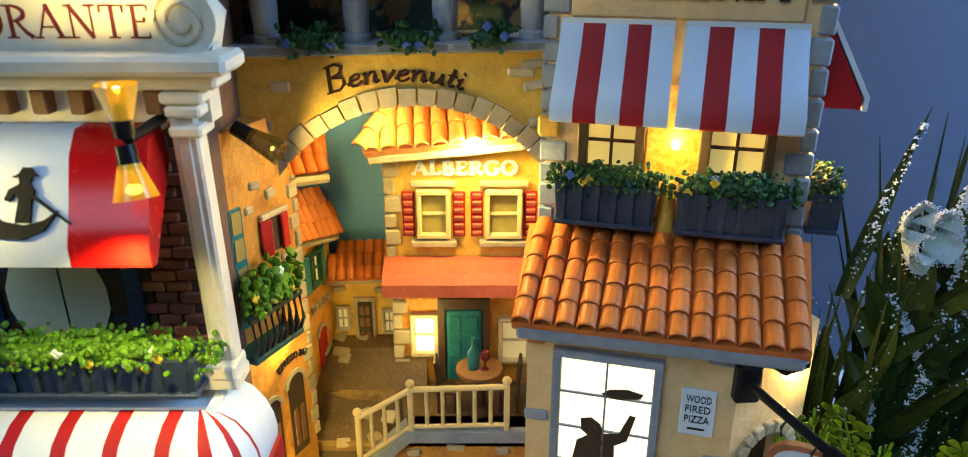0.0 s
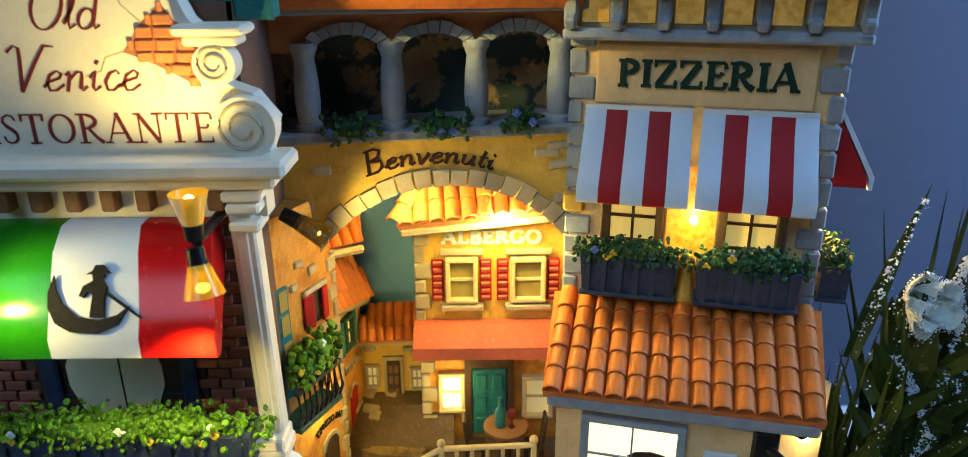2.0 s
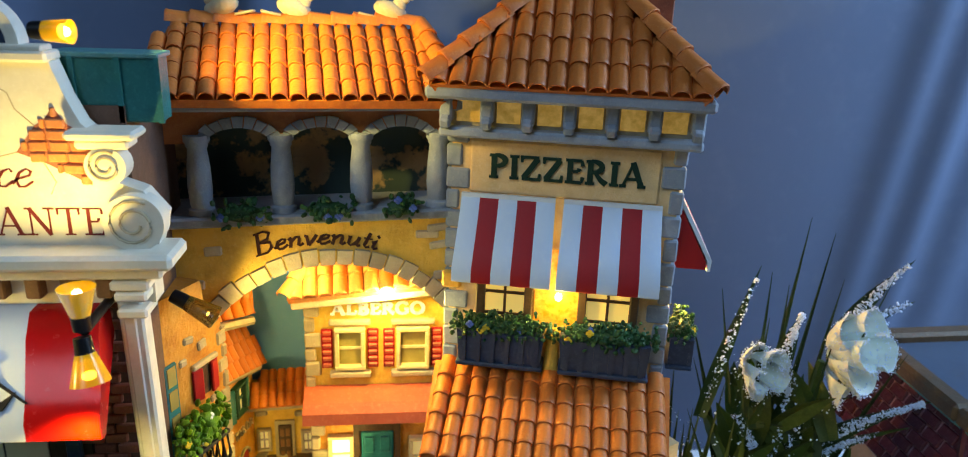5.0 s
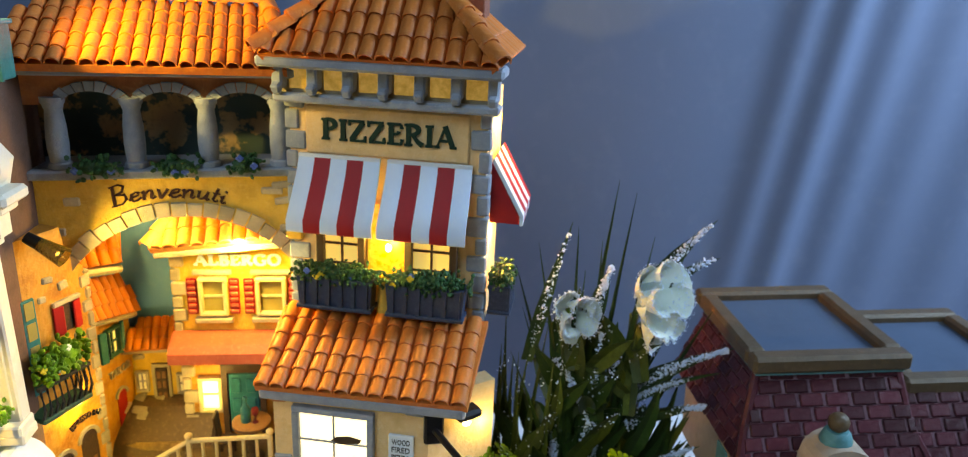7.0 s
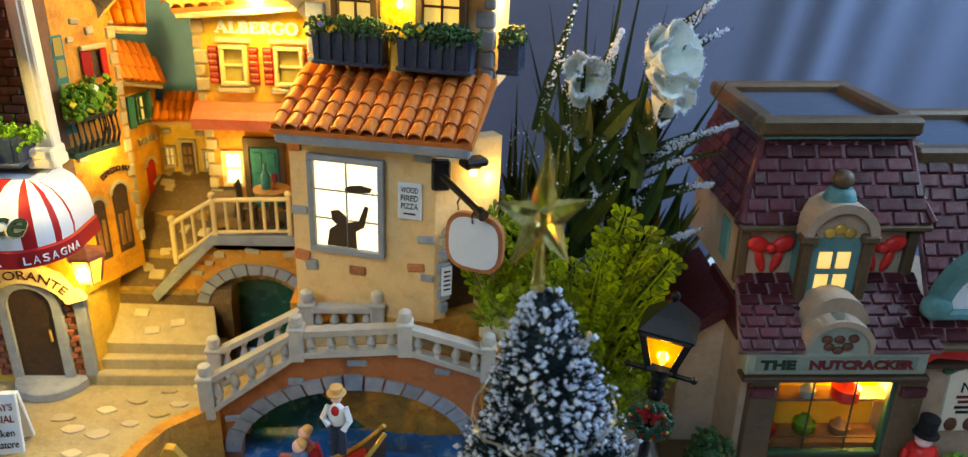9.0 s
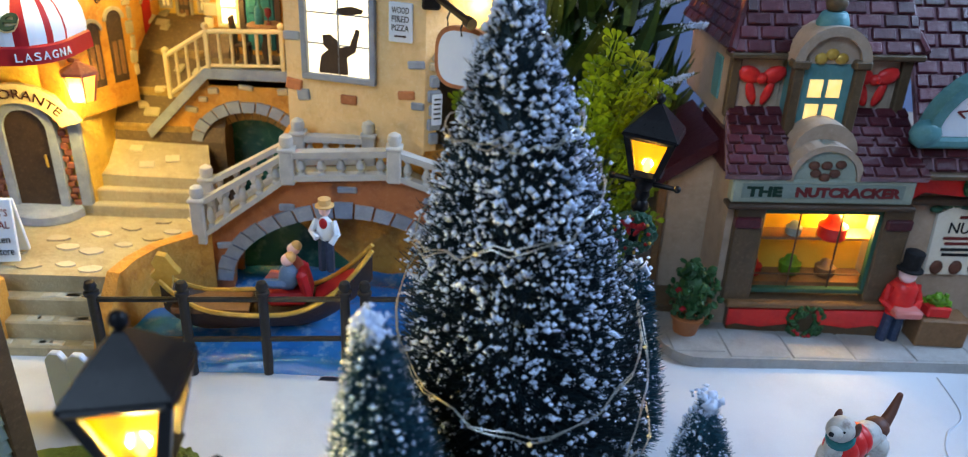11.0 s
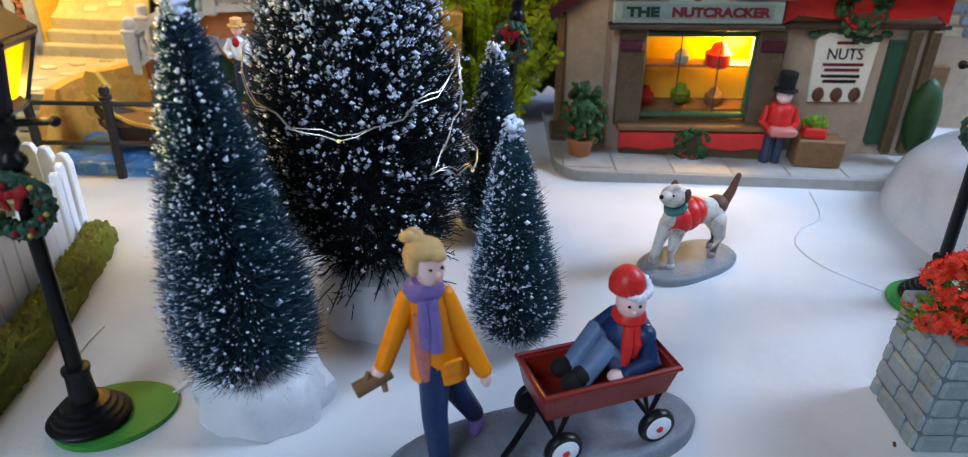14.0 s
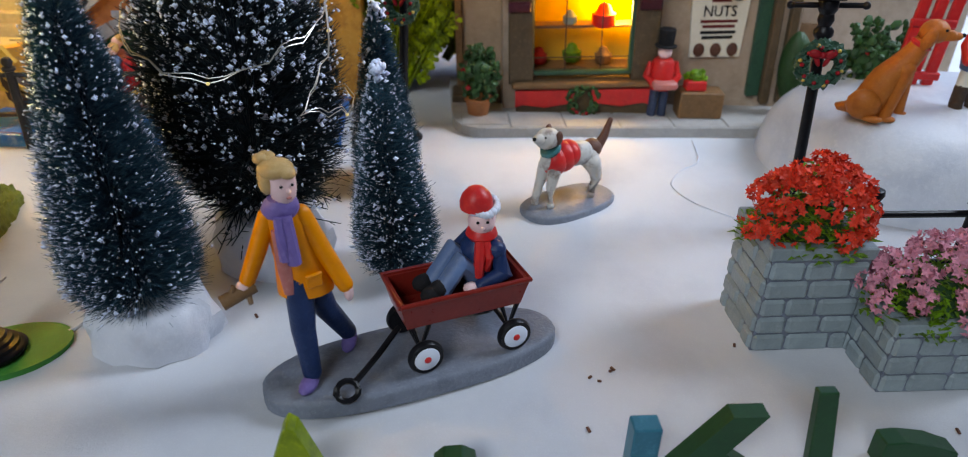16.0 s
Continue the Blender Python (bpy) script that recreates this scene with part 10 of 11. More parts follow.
def wagon():
    ob = thing("toy_wagon", 21.1, -4.15, 0.95, 20, "dark red pull wagon with black wheels and white hubs", "wagon")
    x0, x1, y0, y1, z0, z1 = -2.45, 2.2, -0.1, 1.98, 1.75, 2.78
    bm = bm_new()
    outer_b = [(x0 + 0.25, y0 + 0.15), (x1 - 0.25, y0 + 0.15), (x1 - 0.25, y1 - 0.15), (x0 + 0.25, y1 - 0.15)]
    outer_t = [(x0, y0), (x1, y0), (x1, y1), (x0, y1)]
    inner_t = [(x0 + 0.16, y0 + 0.16), (x1 - 0.16, y0 + 0.16), (x1 - 0.16, y1 - 0.16), (x0 + 0.16, y1 - 0.16)]
    inner_b = [(x0 + 0.38, y0 + 0.28), (x1 - 0.38, y0 + 0.28), (x1 - 0.38, y1 - 0.28), (x0 + 0.38, y1 - 0.28)]
    rings = [[bm.verts.new((x, y, z)) for x, y in ring] for ring, z in ((outer_b, z0), (outer_t, z1), (inner_t, z1), (inner_b, z0 + 0.15))]
    for p, q in zip(rings, rings[1:]):
        for k in range(4):
            bm.faces.new((p[k], p[(k + 1) % 4], q[(k + 1) % 4], q[k]))
    bm.faces.new(list(reversed(rings[0])))
    bm.faces.new(rings[-1])
    tub = part("tub", bm, WAGON_RED, ob)
    corners = [(x0, y0), (x1, y0), (x1, y1), (x0, y1), (x0, y0)]
    part("rolled_rim", tube(bm_new(), [(x, y, z1) for x, y in corners], 0.1, 8), WAGON_RED, tub, smooth=True)
    for ax in (-1.65, 1.65):
        part("axle", rod(bm_new(), (ax, -0.15, 0.64), (ax, 2.2, 0.64), 0.09), BLACK, ob, smooth=True)
        for yy in (0.3, 1.75):
            part("axle_strut", tube(bm_new(), [(ax - 0.35, yy, z0), (ax, yy, 0.64), (ax + 0.35, yy, z0)], 0.1, 6), BLACK, ob)
        for yy, s in ((-0.18, -1), (2.2, 1)):
            m = Matrix.Translation((ax, yy, 0.64)) @ Matrix.Rotation(radians(90 * -s), 4, "X")
            w = part("wheel", lathe(bm_new(), [(0.42, -0.16), (0.58, -0.15), (0.64, -0.05), (0.64, 0.05), (0.58, 0.15), (0.42, 0.16)], n=24, m=m), BLACK, ob, smooth=True)
            q = Matrix.Translation((ax, yy + s * 0.12, 0.64)) @ Matrix.Rotation(radians(-90 * s), 4, "X")
            part("hub_disc", lathe(bm_new(), [(0.45, -0.08), (0.45, 0.05), (0.4, 0.08), (0.1, 0.1)], n=20, m=q), WHITE, w, smooth=True)
            part("hub_cap", ball(bm_new(), (ax, yy + s * 0.22, 0.64), (0.13, 0.06, 0.13), 2), SCARLET, w, smooth=True)
    hd = part("pull_handle", tube(bm_new(), [(-2.2, 1.0, 1.2), (-3.2, 0.3, 0.75), (-4.2, -0.35, 0.4)], 0.11, 8), BLACK, ob, smooth=True)
    bm = bm_new()
    ring = [(-4.45 + 0.36 * math.cos(t), -0.5 + 0.2 * math.sin(t), 0.32 + 0.26 * math.sin(t)) for t in [2 * math.pi * k / 12 for k in range(13)]]
    part("handle_grip", tube(bm_new(), ring, 0.11, 6), BLACK, hd, smooth=True)


wagon()
statue("boy_figurine", [
    (lambda b: (limb(b, [(0.3, 0.25, 0.6), (-0.55, 0.2, 1.65), (-1.3, 0.0, 0.75)], [0.44, 0.4, 0.34]), limb(b, [(0.3, -0.3, 0.6), (-0.5, -0.45, 1.5), (-1.2, -0.55, 0.6)], [0.44, 0.4, 0.34])), DENIM_LIGHT),
    (lambda b: (ball(b, (-1.62, 0.0, 0.7), (0.44, 0.32, 0.34), 2), ball(b, (-1.52, -0.6, 0.58), (0.46, 0.32, 0.34), 2), ball(b, (-1.3, -0.58, 0.75), (0.32, 0.34, 0.3), 2)), INK_BLACK),
    (lambda b: (lathe(b, [(0.55, 0.1), (0.8, 0.4), (0.84, 1.3), (0.74, 1.9), (0.36, 2.25), (0.2, 2.3)], n=16, m=Matrix.Translation((0.5, 0, 0)) @ Matrix.Diagonal((1, 0.9, 1, 1))),
                limb(b, [(0.75, -0.6, 1.85), (0.9, -0.95, 1.1), (0.1, -0.98, 0.75)], [0.36, 0.36, 0.28]), limb(b, [(0.4, 0.6, 1.85), (0.0, 0.85, 1.3), (-0.5, 0.65, 1.1)], [0.32, 0.3, 0.24])), DENIM),
    (lambda b: (ball(b, (-0.25, -0.9, 0.72), (0.3, 0.26, 0.2), 2), ball(b, (-0.65, 0.6, 1.1), (0.24, 0.22, 0.2), 2), ball(b, (0.42, -0.1, 2.8), (0.47, 0.48, 0.52), 3), ball(b, (0.26, -0.58, 2.76), 0.075, 1)), SKIN),
    (lambda b: (lathe(b, [(0.45, 2.1), (0.56, 2.25), (0.5, 2.45), (0.4, 2.55)], (0.45, -0.05, 0), 16), tube(b, [(0.2, -0.5, 2.2), (0.1, -0.72, 1.7), (0.08, -0.75, 1.0)], [0.17, 0.2, 0.17], 8), tube(b, [(0.4, -0.55, 2.2), (0.42, -0.75, 1.7), (0.4, -0.75, 1.2)], [0.15, 0.18, 0.14], 8)), SCARLET),
    (lambda b: (lathe(b, [(0.56, 3.15), (0.56, 3.4), (0.48, 3.62), (0.3, 3.82), (0.1, 3.92)], n=18, m=Matrix.Translation((0.46, 0.08, 0.1)) @ Matrix.Rotation(radians(-3), 4, "Y"))), SCARLET),
    (lambda b: [ball(b, (0.48 + 0.5 * math.cos(t), 0.06 + 0.5 * math.sin(t), 3.3 + 0.03 * math.sin(5 * t) + 0.12 * math.sin(t)), 0.17, 1) for t in [2 * math.pi * k / 22 for k in range(22)]], WHITE),
    (lambda b: (ball(b, (0.1, -0.5, 2.95), (0.06, 0.05, 0.06), 1), ball(b, (0.42, -0.58, 2.95), (0.06, 0.05, 0.06), 1)), INK_BLACK)],
    21.1, -2.8, 2.85, 20, "moulded boy figurine in red hat and scarf sitting in the wagon", "figurine", "street figurines")

# ---- dogs ----
oval_base("dog_base", (2.6, 1.35), 26.5, 7.15, 0.75, 30, "grey oval base under the standing dog figurine", 0.45)
statue("spotted_dog_figurine", [
    (lambda b: (ball(b, (-0.9, 0, 2.35), (0.85, 0.62, 0.72), 3), limb(b, [(-1.2, -0.3, 2.0), (-1.35, -0.32, 1.0), (-1.3, -0.35, 0.15)], [0.36, 0.22, 0.2]), limb(b, [(-1.3, 0.3, 2.0), (-1.6, 0.3, 1.0), (-1.75, 0.3, 0.15)], [0.36, 0.22, 0.2]),
                limb(b, [(1.0, -0.3, 1.9), (1.35, -0.35, 1.0), (1.1, -0.35, 0.15)], [0.45, 0.26, 0.2]), limb(b, [(1.1, 0.3, 1.9), (1.7, 0.3, 1.0), (1.6, 0.3, 0.15)], [0.45, 0.26, 0.2]),
                ball(b, (-1.55, -0.05, 3.5), (0.62, 0.5, 0.5), 3), ball(b, (-2.05, -0.15, 3.6), (0.36, 0.28, 0.25), 2), ball(b, (0.9, 0, 2.2), (0.65, 0.52, 0.58), 2), ball(b, (0.25, 0, 2.4), (0.95, 0.58, 0.6), 3)), DOG_WHITE),
    (lambda b: (ball(b, (-0.25, 0, 2.5), (0.55, 0.68, 0.66), 3), ball(b, (-0.6, 0, 2.4), (0.72, 0.7, 0.76), 3), ball(b, (-1.05, -0.02, 2.3), (0.6, 0.7, 0.74), 3)), SCARLET),
    (lambda b: lathe(b, [(0.5, -0.12), (0.56, 0), (0.5, 0.12)], n=14, m=Matrix.Translation((-1.3, 0, 2.95)) @ Matrix.Rotation(radians(-40), 4, "Y")), TEAL),
    (lambda b: (ball(b, (1.15, 0.05, 2.45), (0.55, 0.5, 0.5), 2), limb(b, [(1.5, 0, 2.5), (1.9, 0.05, 3.0), (2.2, 0.1, 3.7)], [0.25, 0.2, 0.12]), ball(b, (-1.2, -0.45, 3.6), (0.2, 0.12, 0.35), 2), ball(b, (-1.2, 0.4, 3.65), (0.2, 0.12, 0.35), 2)), BROWN_FUR),
    (lambda b: (ball(b, (-2.38, -0.2, 3.68), 0.11, 1), ball(b, (-1.9, -0.38, 3.72), 0.06, 1)), INK_BLACK)],
    26.5, 7.2, 1.18, 27, "moulded white and brown dog in a red coat", "dog figurine", "dog figurines")


# ---- stone planters ----
def planter(x0, x1, y0, y1, z0, z1, label, flower, seed, heap):
    ob = thing("stone_planter", (x0 + x1) / 2, (y0 + y1) / 2, z0, 0, label, "planter", "stone planters")
    w, d, h = x1 - x0, y1 - y0, z1 - z0
    part("core", box(bm_new(), (0, 0, h / 2 - 0.1), (w - 0.04, d - 0.04, h - 0.2)), GREY_BASE, ob)
    rnd = random.Random(seed)
    rows = max(3, round((h - 0.5) / 0.86))
    rh = (h - 0.55) / rows
    def lay(length, place):
        for j in range(rows):
            x = -length / 2 - (0.0 if j % 2 else 0.35)
            while x < length / 2 - 0.1:
                ww = rnd.uniform(1.0, 1.75)
                a, b = max(-length / 2, x), min(length / 2, x + ww)
                if b - a > 0.18:
                    place((a + b) / 2, b - a, rh * (j + 0.5), rh)
                x += ww
    def front(c, ww, z, hh):
        part("stone_block", box(bm_new(), (c, -d / 2, z), (ww - 0.07, 0.24, hh - 0.07), (0, rnd.uniform(-2.5, 2.5), 0), 0.11), GREY_STONE, ob)
    def left(c, ww, z, hh):
        part("stone_block", box(bm_new(), (-w / 2, c, z), (0.24, ww - 0.07, hh - 0.07), (rnd.uniform(-2.5, 2.5), 0, 0), 0.11), GREY_STONE, ob)
    lay(w, front)
    lay(d, left)
    for cx, cy, sx, sy in ((0, -d / 2 + 0.22, w + 0.25, 0.55), (0, d / 2 - 0.22, w + 0.25, 0.55), (-w / 2 + 0.22, 0, 0.55, d - 0.7), (w / 2 - 0.22, 0, 0.55, d - 0.7)):
        part("rim_slab", box(bm_new(), (cx, cy, h - 0.25), (sx, sy, 0.5), (0, 0, 0), 0.05), GREY_STONE, ob)
    part("soil", box(bm_new(), (0, 0, h - 0.3), (w - 0.6, d - 0.6, 0.4)), SOIL, ob)
    # flowers heap
    bush = thing("flower_bush", (x0 + x1) / 2, (y0 + y1) / 2, z1 - 0.12, 0, "dense bush of " + flower[1] + " in the stone planter", "flowers", "planter flowers")
    verts, faces = [], []
    lv, lf = [], []
    for k in range(260):
        a = rnd.uniform(0, 6.283)
        g = math.sqrt(rnd.random())
        hx, hy = heap[0] * g * math.cos(a), heap[1] * g * math.sin(a)
        hz = heap[2] * (1 - g * g) * rnd.uniform(0.55, 1.05) + 0.1
        n = len(lv)
        for _ in range(3):
            n = len(lv)
            b = rnd.uniform(0, 6.283)
            p = (hx + rnd.uniform(-0.2, 0.2), hy + rnd.uniform(-0.2, 0.2), hz - rnd.uniform(0.2, 0.55))
            s = rnd.uniform(0.12, 0.26)
            lv += [p, (p[0] + s * math.cos(b) - s * 0.4 * math.sin(b), p[1] + s * math.sin(b) + s * 0.4 * math.cos(b), p[2] + 0.1), (p[0] + 2 * s * math.cos(b), p[1] + 2 * s * math.sin(b), p[2] + rnd.uniform(-0.05, 0.2)), (p[0] + s * math.cos(b) + s * 0.4 * math.sin(b), p[1] + s * math.sin(b) - s * 0.4 * math.cos(b), p[2] + 0.1)]
            lf.append((n, n + 1, n + 2, n + 3))
    # blossoms in rounded clusters with leaves showing between them
    for k in range(flower[2]):
        a = k * 2.39996 + rnd.uniform(-0.3, 0.3)
        g = math.sqrt((k + 0.5) / flower[2]) * 1.02
        hang = -0.9 * rnd.random() if g > 0.93 and rnd.random() < 0.4 else 0
        mid = Vector((heap[0] * g * math.cos(a), heap[1] * g * math.sin(a), heap[2] * math.sqrt(max(0.04, 1 - g * g)) * rnd.uniform(0.72, 1.06) + 0.05 + hang))
        out = Vector((mid.x / heap[0], mid.y / heap[1] - 0.25, 0.7 * mid.z / heap[2] + 0.35)).normalized()
        size = rnd.uniform(0.28, 0.45)
        for _ in range(20):
            way = (out * 0.75 + Vector((rnd.gauss(0, 1), rnd.gauss(0, 1), rnd.gauss(0, 1))).normalized()).normalized()
            c = mid + way * size * rnd.uniform(0.7, 1.1)
            q = (way + Vector((rnd.gauss(0, 0.3), rnd.gauss(0, 0.3), rnd.gauss(0, 0.3)))).normalized().to_track_quat("Z", "Y")
            r, turn = rnd.uniform(0.13, 0.21), rnd.uniform(0, 6.283)
            n = len(verts)
            verts.append(tuple(c))
            for i in range(10):
                rr = r * (1.0 if i % 2 else 0.55)
                verts.append(tuple(c + q @ Vector((rr * math.cos(turn + i * 0.6283), rr * math.sin(turn + i * 0.6283), (0.06 if i % 2 else 0.02) + rnd.uniform(-0.02, 0.04)))))
            for i in range(10):
                faces.append((n, n + 1 + i, n + 1 + (i + 1) % 10))
    raw("leaves", lv, lf, LEAF, bush, kind="stuff")
    raw("blossoms", verts, faces, flower[0], bush, kind="stuff")
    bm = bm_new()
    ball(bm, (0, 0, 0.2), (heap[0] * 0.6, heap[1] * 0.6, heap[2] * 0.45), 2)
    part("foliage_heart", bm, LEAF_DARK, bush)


planter(31.65, 35.3, -3.4, -0.3, 0.3, 4.75, "tall square grey stone block planter", (FLOWER_RED, "coral red flowers", 60), 111, (2.2, 1.8, 2.55))
planter(35.35, 39.4, -5.7, -3.0, 0.2, 3.15, "low square grey stone block planter", (FLOWER_PINK, "dusty pink flowers", 50), 112, (2.5, 1.8, 2.3))


def right_rail():
    ob = thing("iron_rail", 36.3, -1.0, 0.4, 0, "black iron post-and-rail fence behind the planters", "fence")
    for x in (0, 4.2, 8.4):
        part("post", lathe(bm_new(), [(0.3, 0), (0.26, 0.3), (0.24, 4.6), (0.36, 4.7), (0.36, 4.85), (0.22, 4.95), (0.33, 5.2), (0.3, 5.4), (0.1, 5.5)], (x, 0, 0), 12), BLACK, ob, smooth=True)
    for a in (0, 4.2):
        for z in (4.35, 2.2):
            part("rail", rod(bm_new(), (a, 0, z), (a + 4.2, 0, z), 0.14, n=8), BLACK, ob, smooth=True)


right_rail()


# ---- snow mound with its figurines ----
def mound():
    bm = bm_new()
    rings = []
    n = 40
    for k in range(12):
        g = k / 11
        r, z = (1 - g ** 2.4) ** 0.5 if g < 1 else 0.0, 4.95 * (1 - (1 - g) ** 1.7)
        rings.append([bm.verts.new((9.6 * max(r, 0.02) * (1 + 0.06 * math.sin(3 * t + 1)) * math.cos(t), 7.0 * max(r, 0.02) * (1 + 0.05 * math.cos(2 * t)) * math.sin(t), z + 0.1 * math.sin(4 * t) * r)) for t in [2 * math.pi * i / n for i in range(n)]])
    for p, q in zip(rings, rings[1:]):
        for i in range(n):
            bm.faces.new((p[i], p[(i + 1) % n], q[(i + 1) % n], q[i]))
    bm.faces.new(rings[-1])
    whole("snow_mound", bm, SNOW_RESIN, 47.2, 10.6, 0.7, 0, "smooth white resin snow hill", "snow mound", smooth=True)


mound()
golden = statue("golden_dog_figurine", [
    (lambda b: (loft(b, [(-0.9, 0, 0.05, 0.72, 0.75), (-0.8, 0, 0.8, 0.86, 0.85), (-0.5, 0, 1.6, 0.86, 0.8), (-0.15, 0, 2.4, 0.84, 0.74), (0.3, 0, 3.1, 0.68, 0.62), (0.62, 0, 3.7, 0.54, 0.5), (0.82, 0, 4.15, 0.46, 0.44)], 20),
                limb(b, [(0.35, -0.4, 2.7), (0.2, -0.45, 1.4), (0.0, -0.5, 0.2)], [0.42, 0.29, 0.26]), limb(b, [(0.5, 0.4, 2.7), (0.65, 0.42, 1.4), (0.75, 0.45, 0.2)], [0.42, 0.29, 0.26]), ball(b, (0.15, -0.55, 0.14), (0.38, 0.27, 0.17), 2), ball(b, (0.9, 0.42, 0.14), (0.38, 0.27, 0.17), 2),
                ball(b, (-1.15, -0.75, 0.8), (0.85, 0.42, 0.8), 2, (0, 20, 0)), ball(b, (-0.6, -0.95, 0.16), (0.5, 0.26, 0.18), 2), ball(b, (1.1, 0, 4.5), (0.66, 0.56, 0.58), 3), loft(b, [(1.35, -0.02, 4.12, 0.2, 0.2), (1.6, -0.02, 4.2, 0.52, 0.33), (1.65, -0.02, 4.4, 0.6, 0.34), (1.55, -0.02, 4.62, 0.42, 0.26)], 14), ball(b, (2.1, -0.02, 4.38), (0.26, 0.24, 0.2), 2), ball(b, (0.85, -0.55, 4.22), (0.32, 0.14, 0.56), 2, (0, 14, 0)), ball(b, (0.85, 0.52, 4.22), (0.32, 0.14, 0.56), 2, (0, 14, 0)),
                limb(b, [(-1.7, 0.2, 0.3), (-2.0, 0.5, 0.18), (-2.1, 0.8, 0.14)], [0.3, 0.24, 0.12])), DOG_TAN),
    (lambda b: lathe(b, [(0.48, -0.12), (0.56, 0), (0.48, 0.12)], n=16, m=Matrix.Translation((0.7, 0, 3.85)) @ Matrix.Rotation(radians(24), 4, "Y")), SCARLET),
    (lambda b: (ball(b, (2.34, -0.03, 4.45), 0.12, 1), ball(b, (1.5, -0.42, 4.68), 0.08, 1)), INK_BLACK)],
    41.6, 7.9, 5.15, -22, "moulded golden brown dog sitting on the snow hill", "dog figurine", "dog figurines")
golden.scale = (0.95, 0.95, 0.95)
oval_base("stone_disc", (2.1, 1.8), 45.6, 8.3, 4.6, 0, "small grey round base on the snow hill", 0.4)
statue("standing_figurine", [
    (lambda b: (limb(b, [(-0.35, 0, 1.6), (-0.4, 0, 0.8), (-0.4, -0.1, 0.2)], [0.35, 0.32, 0.3]), limb(b, [(0.35, 0, 1.6), (0.4, 0, 0.8), (0.4, -0.1, 0.2)], [0.35, 0.32, 0.3])), WOOD_DARK),
    (lambda b: (limb(b, [(-0.32, 0, 2.6), (-0.35, 0, 1.6)], [0.36, 0.34]), limb(b, [(0.32, 0, 2.6), (0.35, 0, 1.6)], [0.36, 0.34])), PLASTER),
    (lambda b: lathe(b, [(0.7, 2.4), (0.8, 3.0), (0.7, 4.0), (0.3, 4.8)], n=16), DENIM_LIGHT),
    (lambda b: (limb(b, [(-0.6, 0, 4.3), (-1.0, -0.2, 3.6), (-1.0, -0.6, 3.0)], [0.3, 0.27, 0.24]), limb(b, [(0.6, 0, 4.3), (1.0, -0.2, 3.6), (1.0, -0.6, 3.0)], [0.3, 0.27, 0.24])), SCARLET),
    (lambda b: ball(b, (0, 0, 5.3), (0.5, 0.5, 0.58), 2), SKIN),
    (lambda b: ball(b, (0, 0.05, 5.65), (0.54, 0.54, 0.4), 2), SCARLET)],
    45.8, 8.3, 5.0, 0, "moulded figurine in brown boots and blue coat on the hill", "figurine", "street figurines")
gate_ob = thing("red_gate", 45.2, 11.6, 4.6, -10, "bright red slatted wooden sledge frame standing on the hill", "sledge")
for k in range(3):
    part("slat", box(bm_new(), (-0.8 + 0.8 * k, 0, 3.0), (0.55, 0.3, 6.0), (0, 4, 0), 0.06), SCARLET, gate_ob)
for zz in (1.5, 4.2):
    part("cross_bar", box(bm_new(), (0, -0.15, zz), (2.2, 0.3, 0.4), (0, 0, 0), 0.05), SCARLET, gate_ob)
mini = thing("small_christmas_tree", 43.6, 13.2, 4.3, 0, "small moulded green Christmas tree with red baubles", "miniature tree")
foliage(mini, (0, 0, 2.2), (2.6, 2.2, 3.4), 260, LEAF_DARK, 121, 0.32, "crown", (SCARLET, FLOWER_YELLOW))


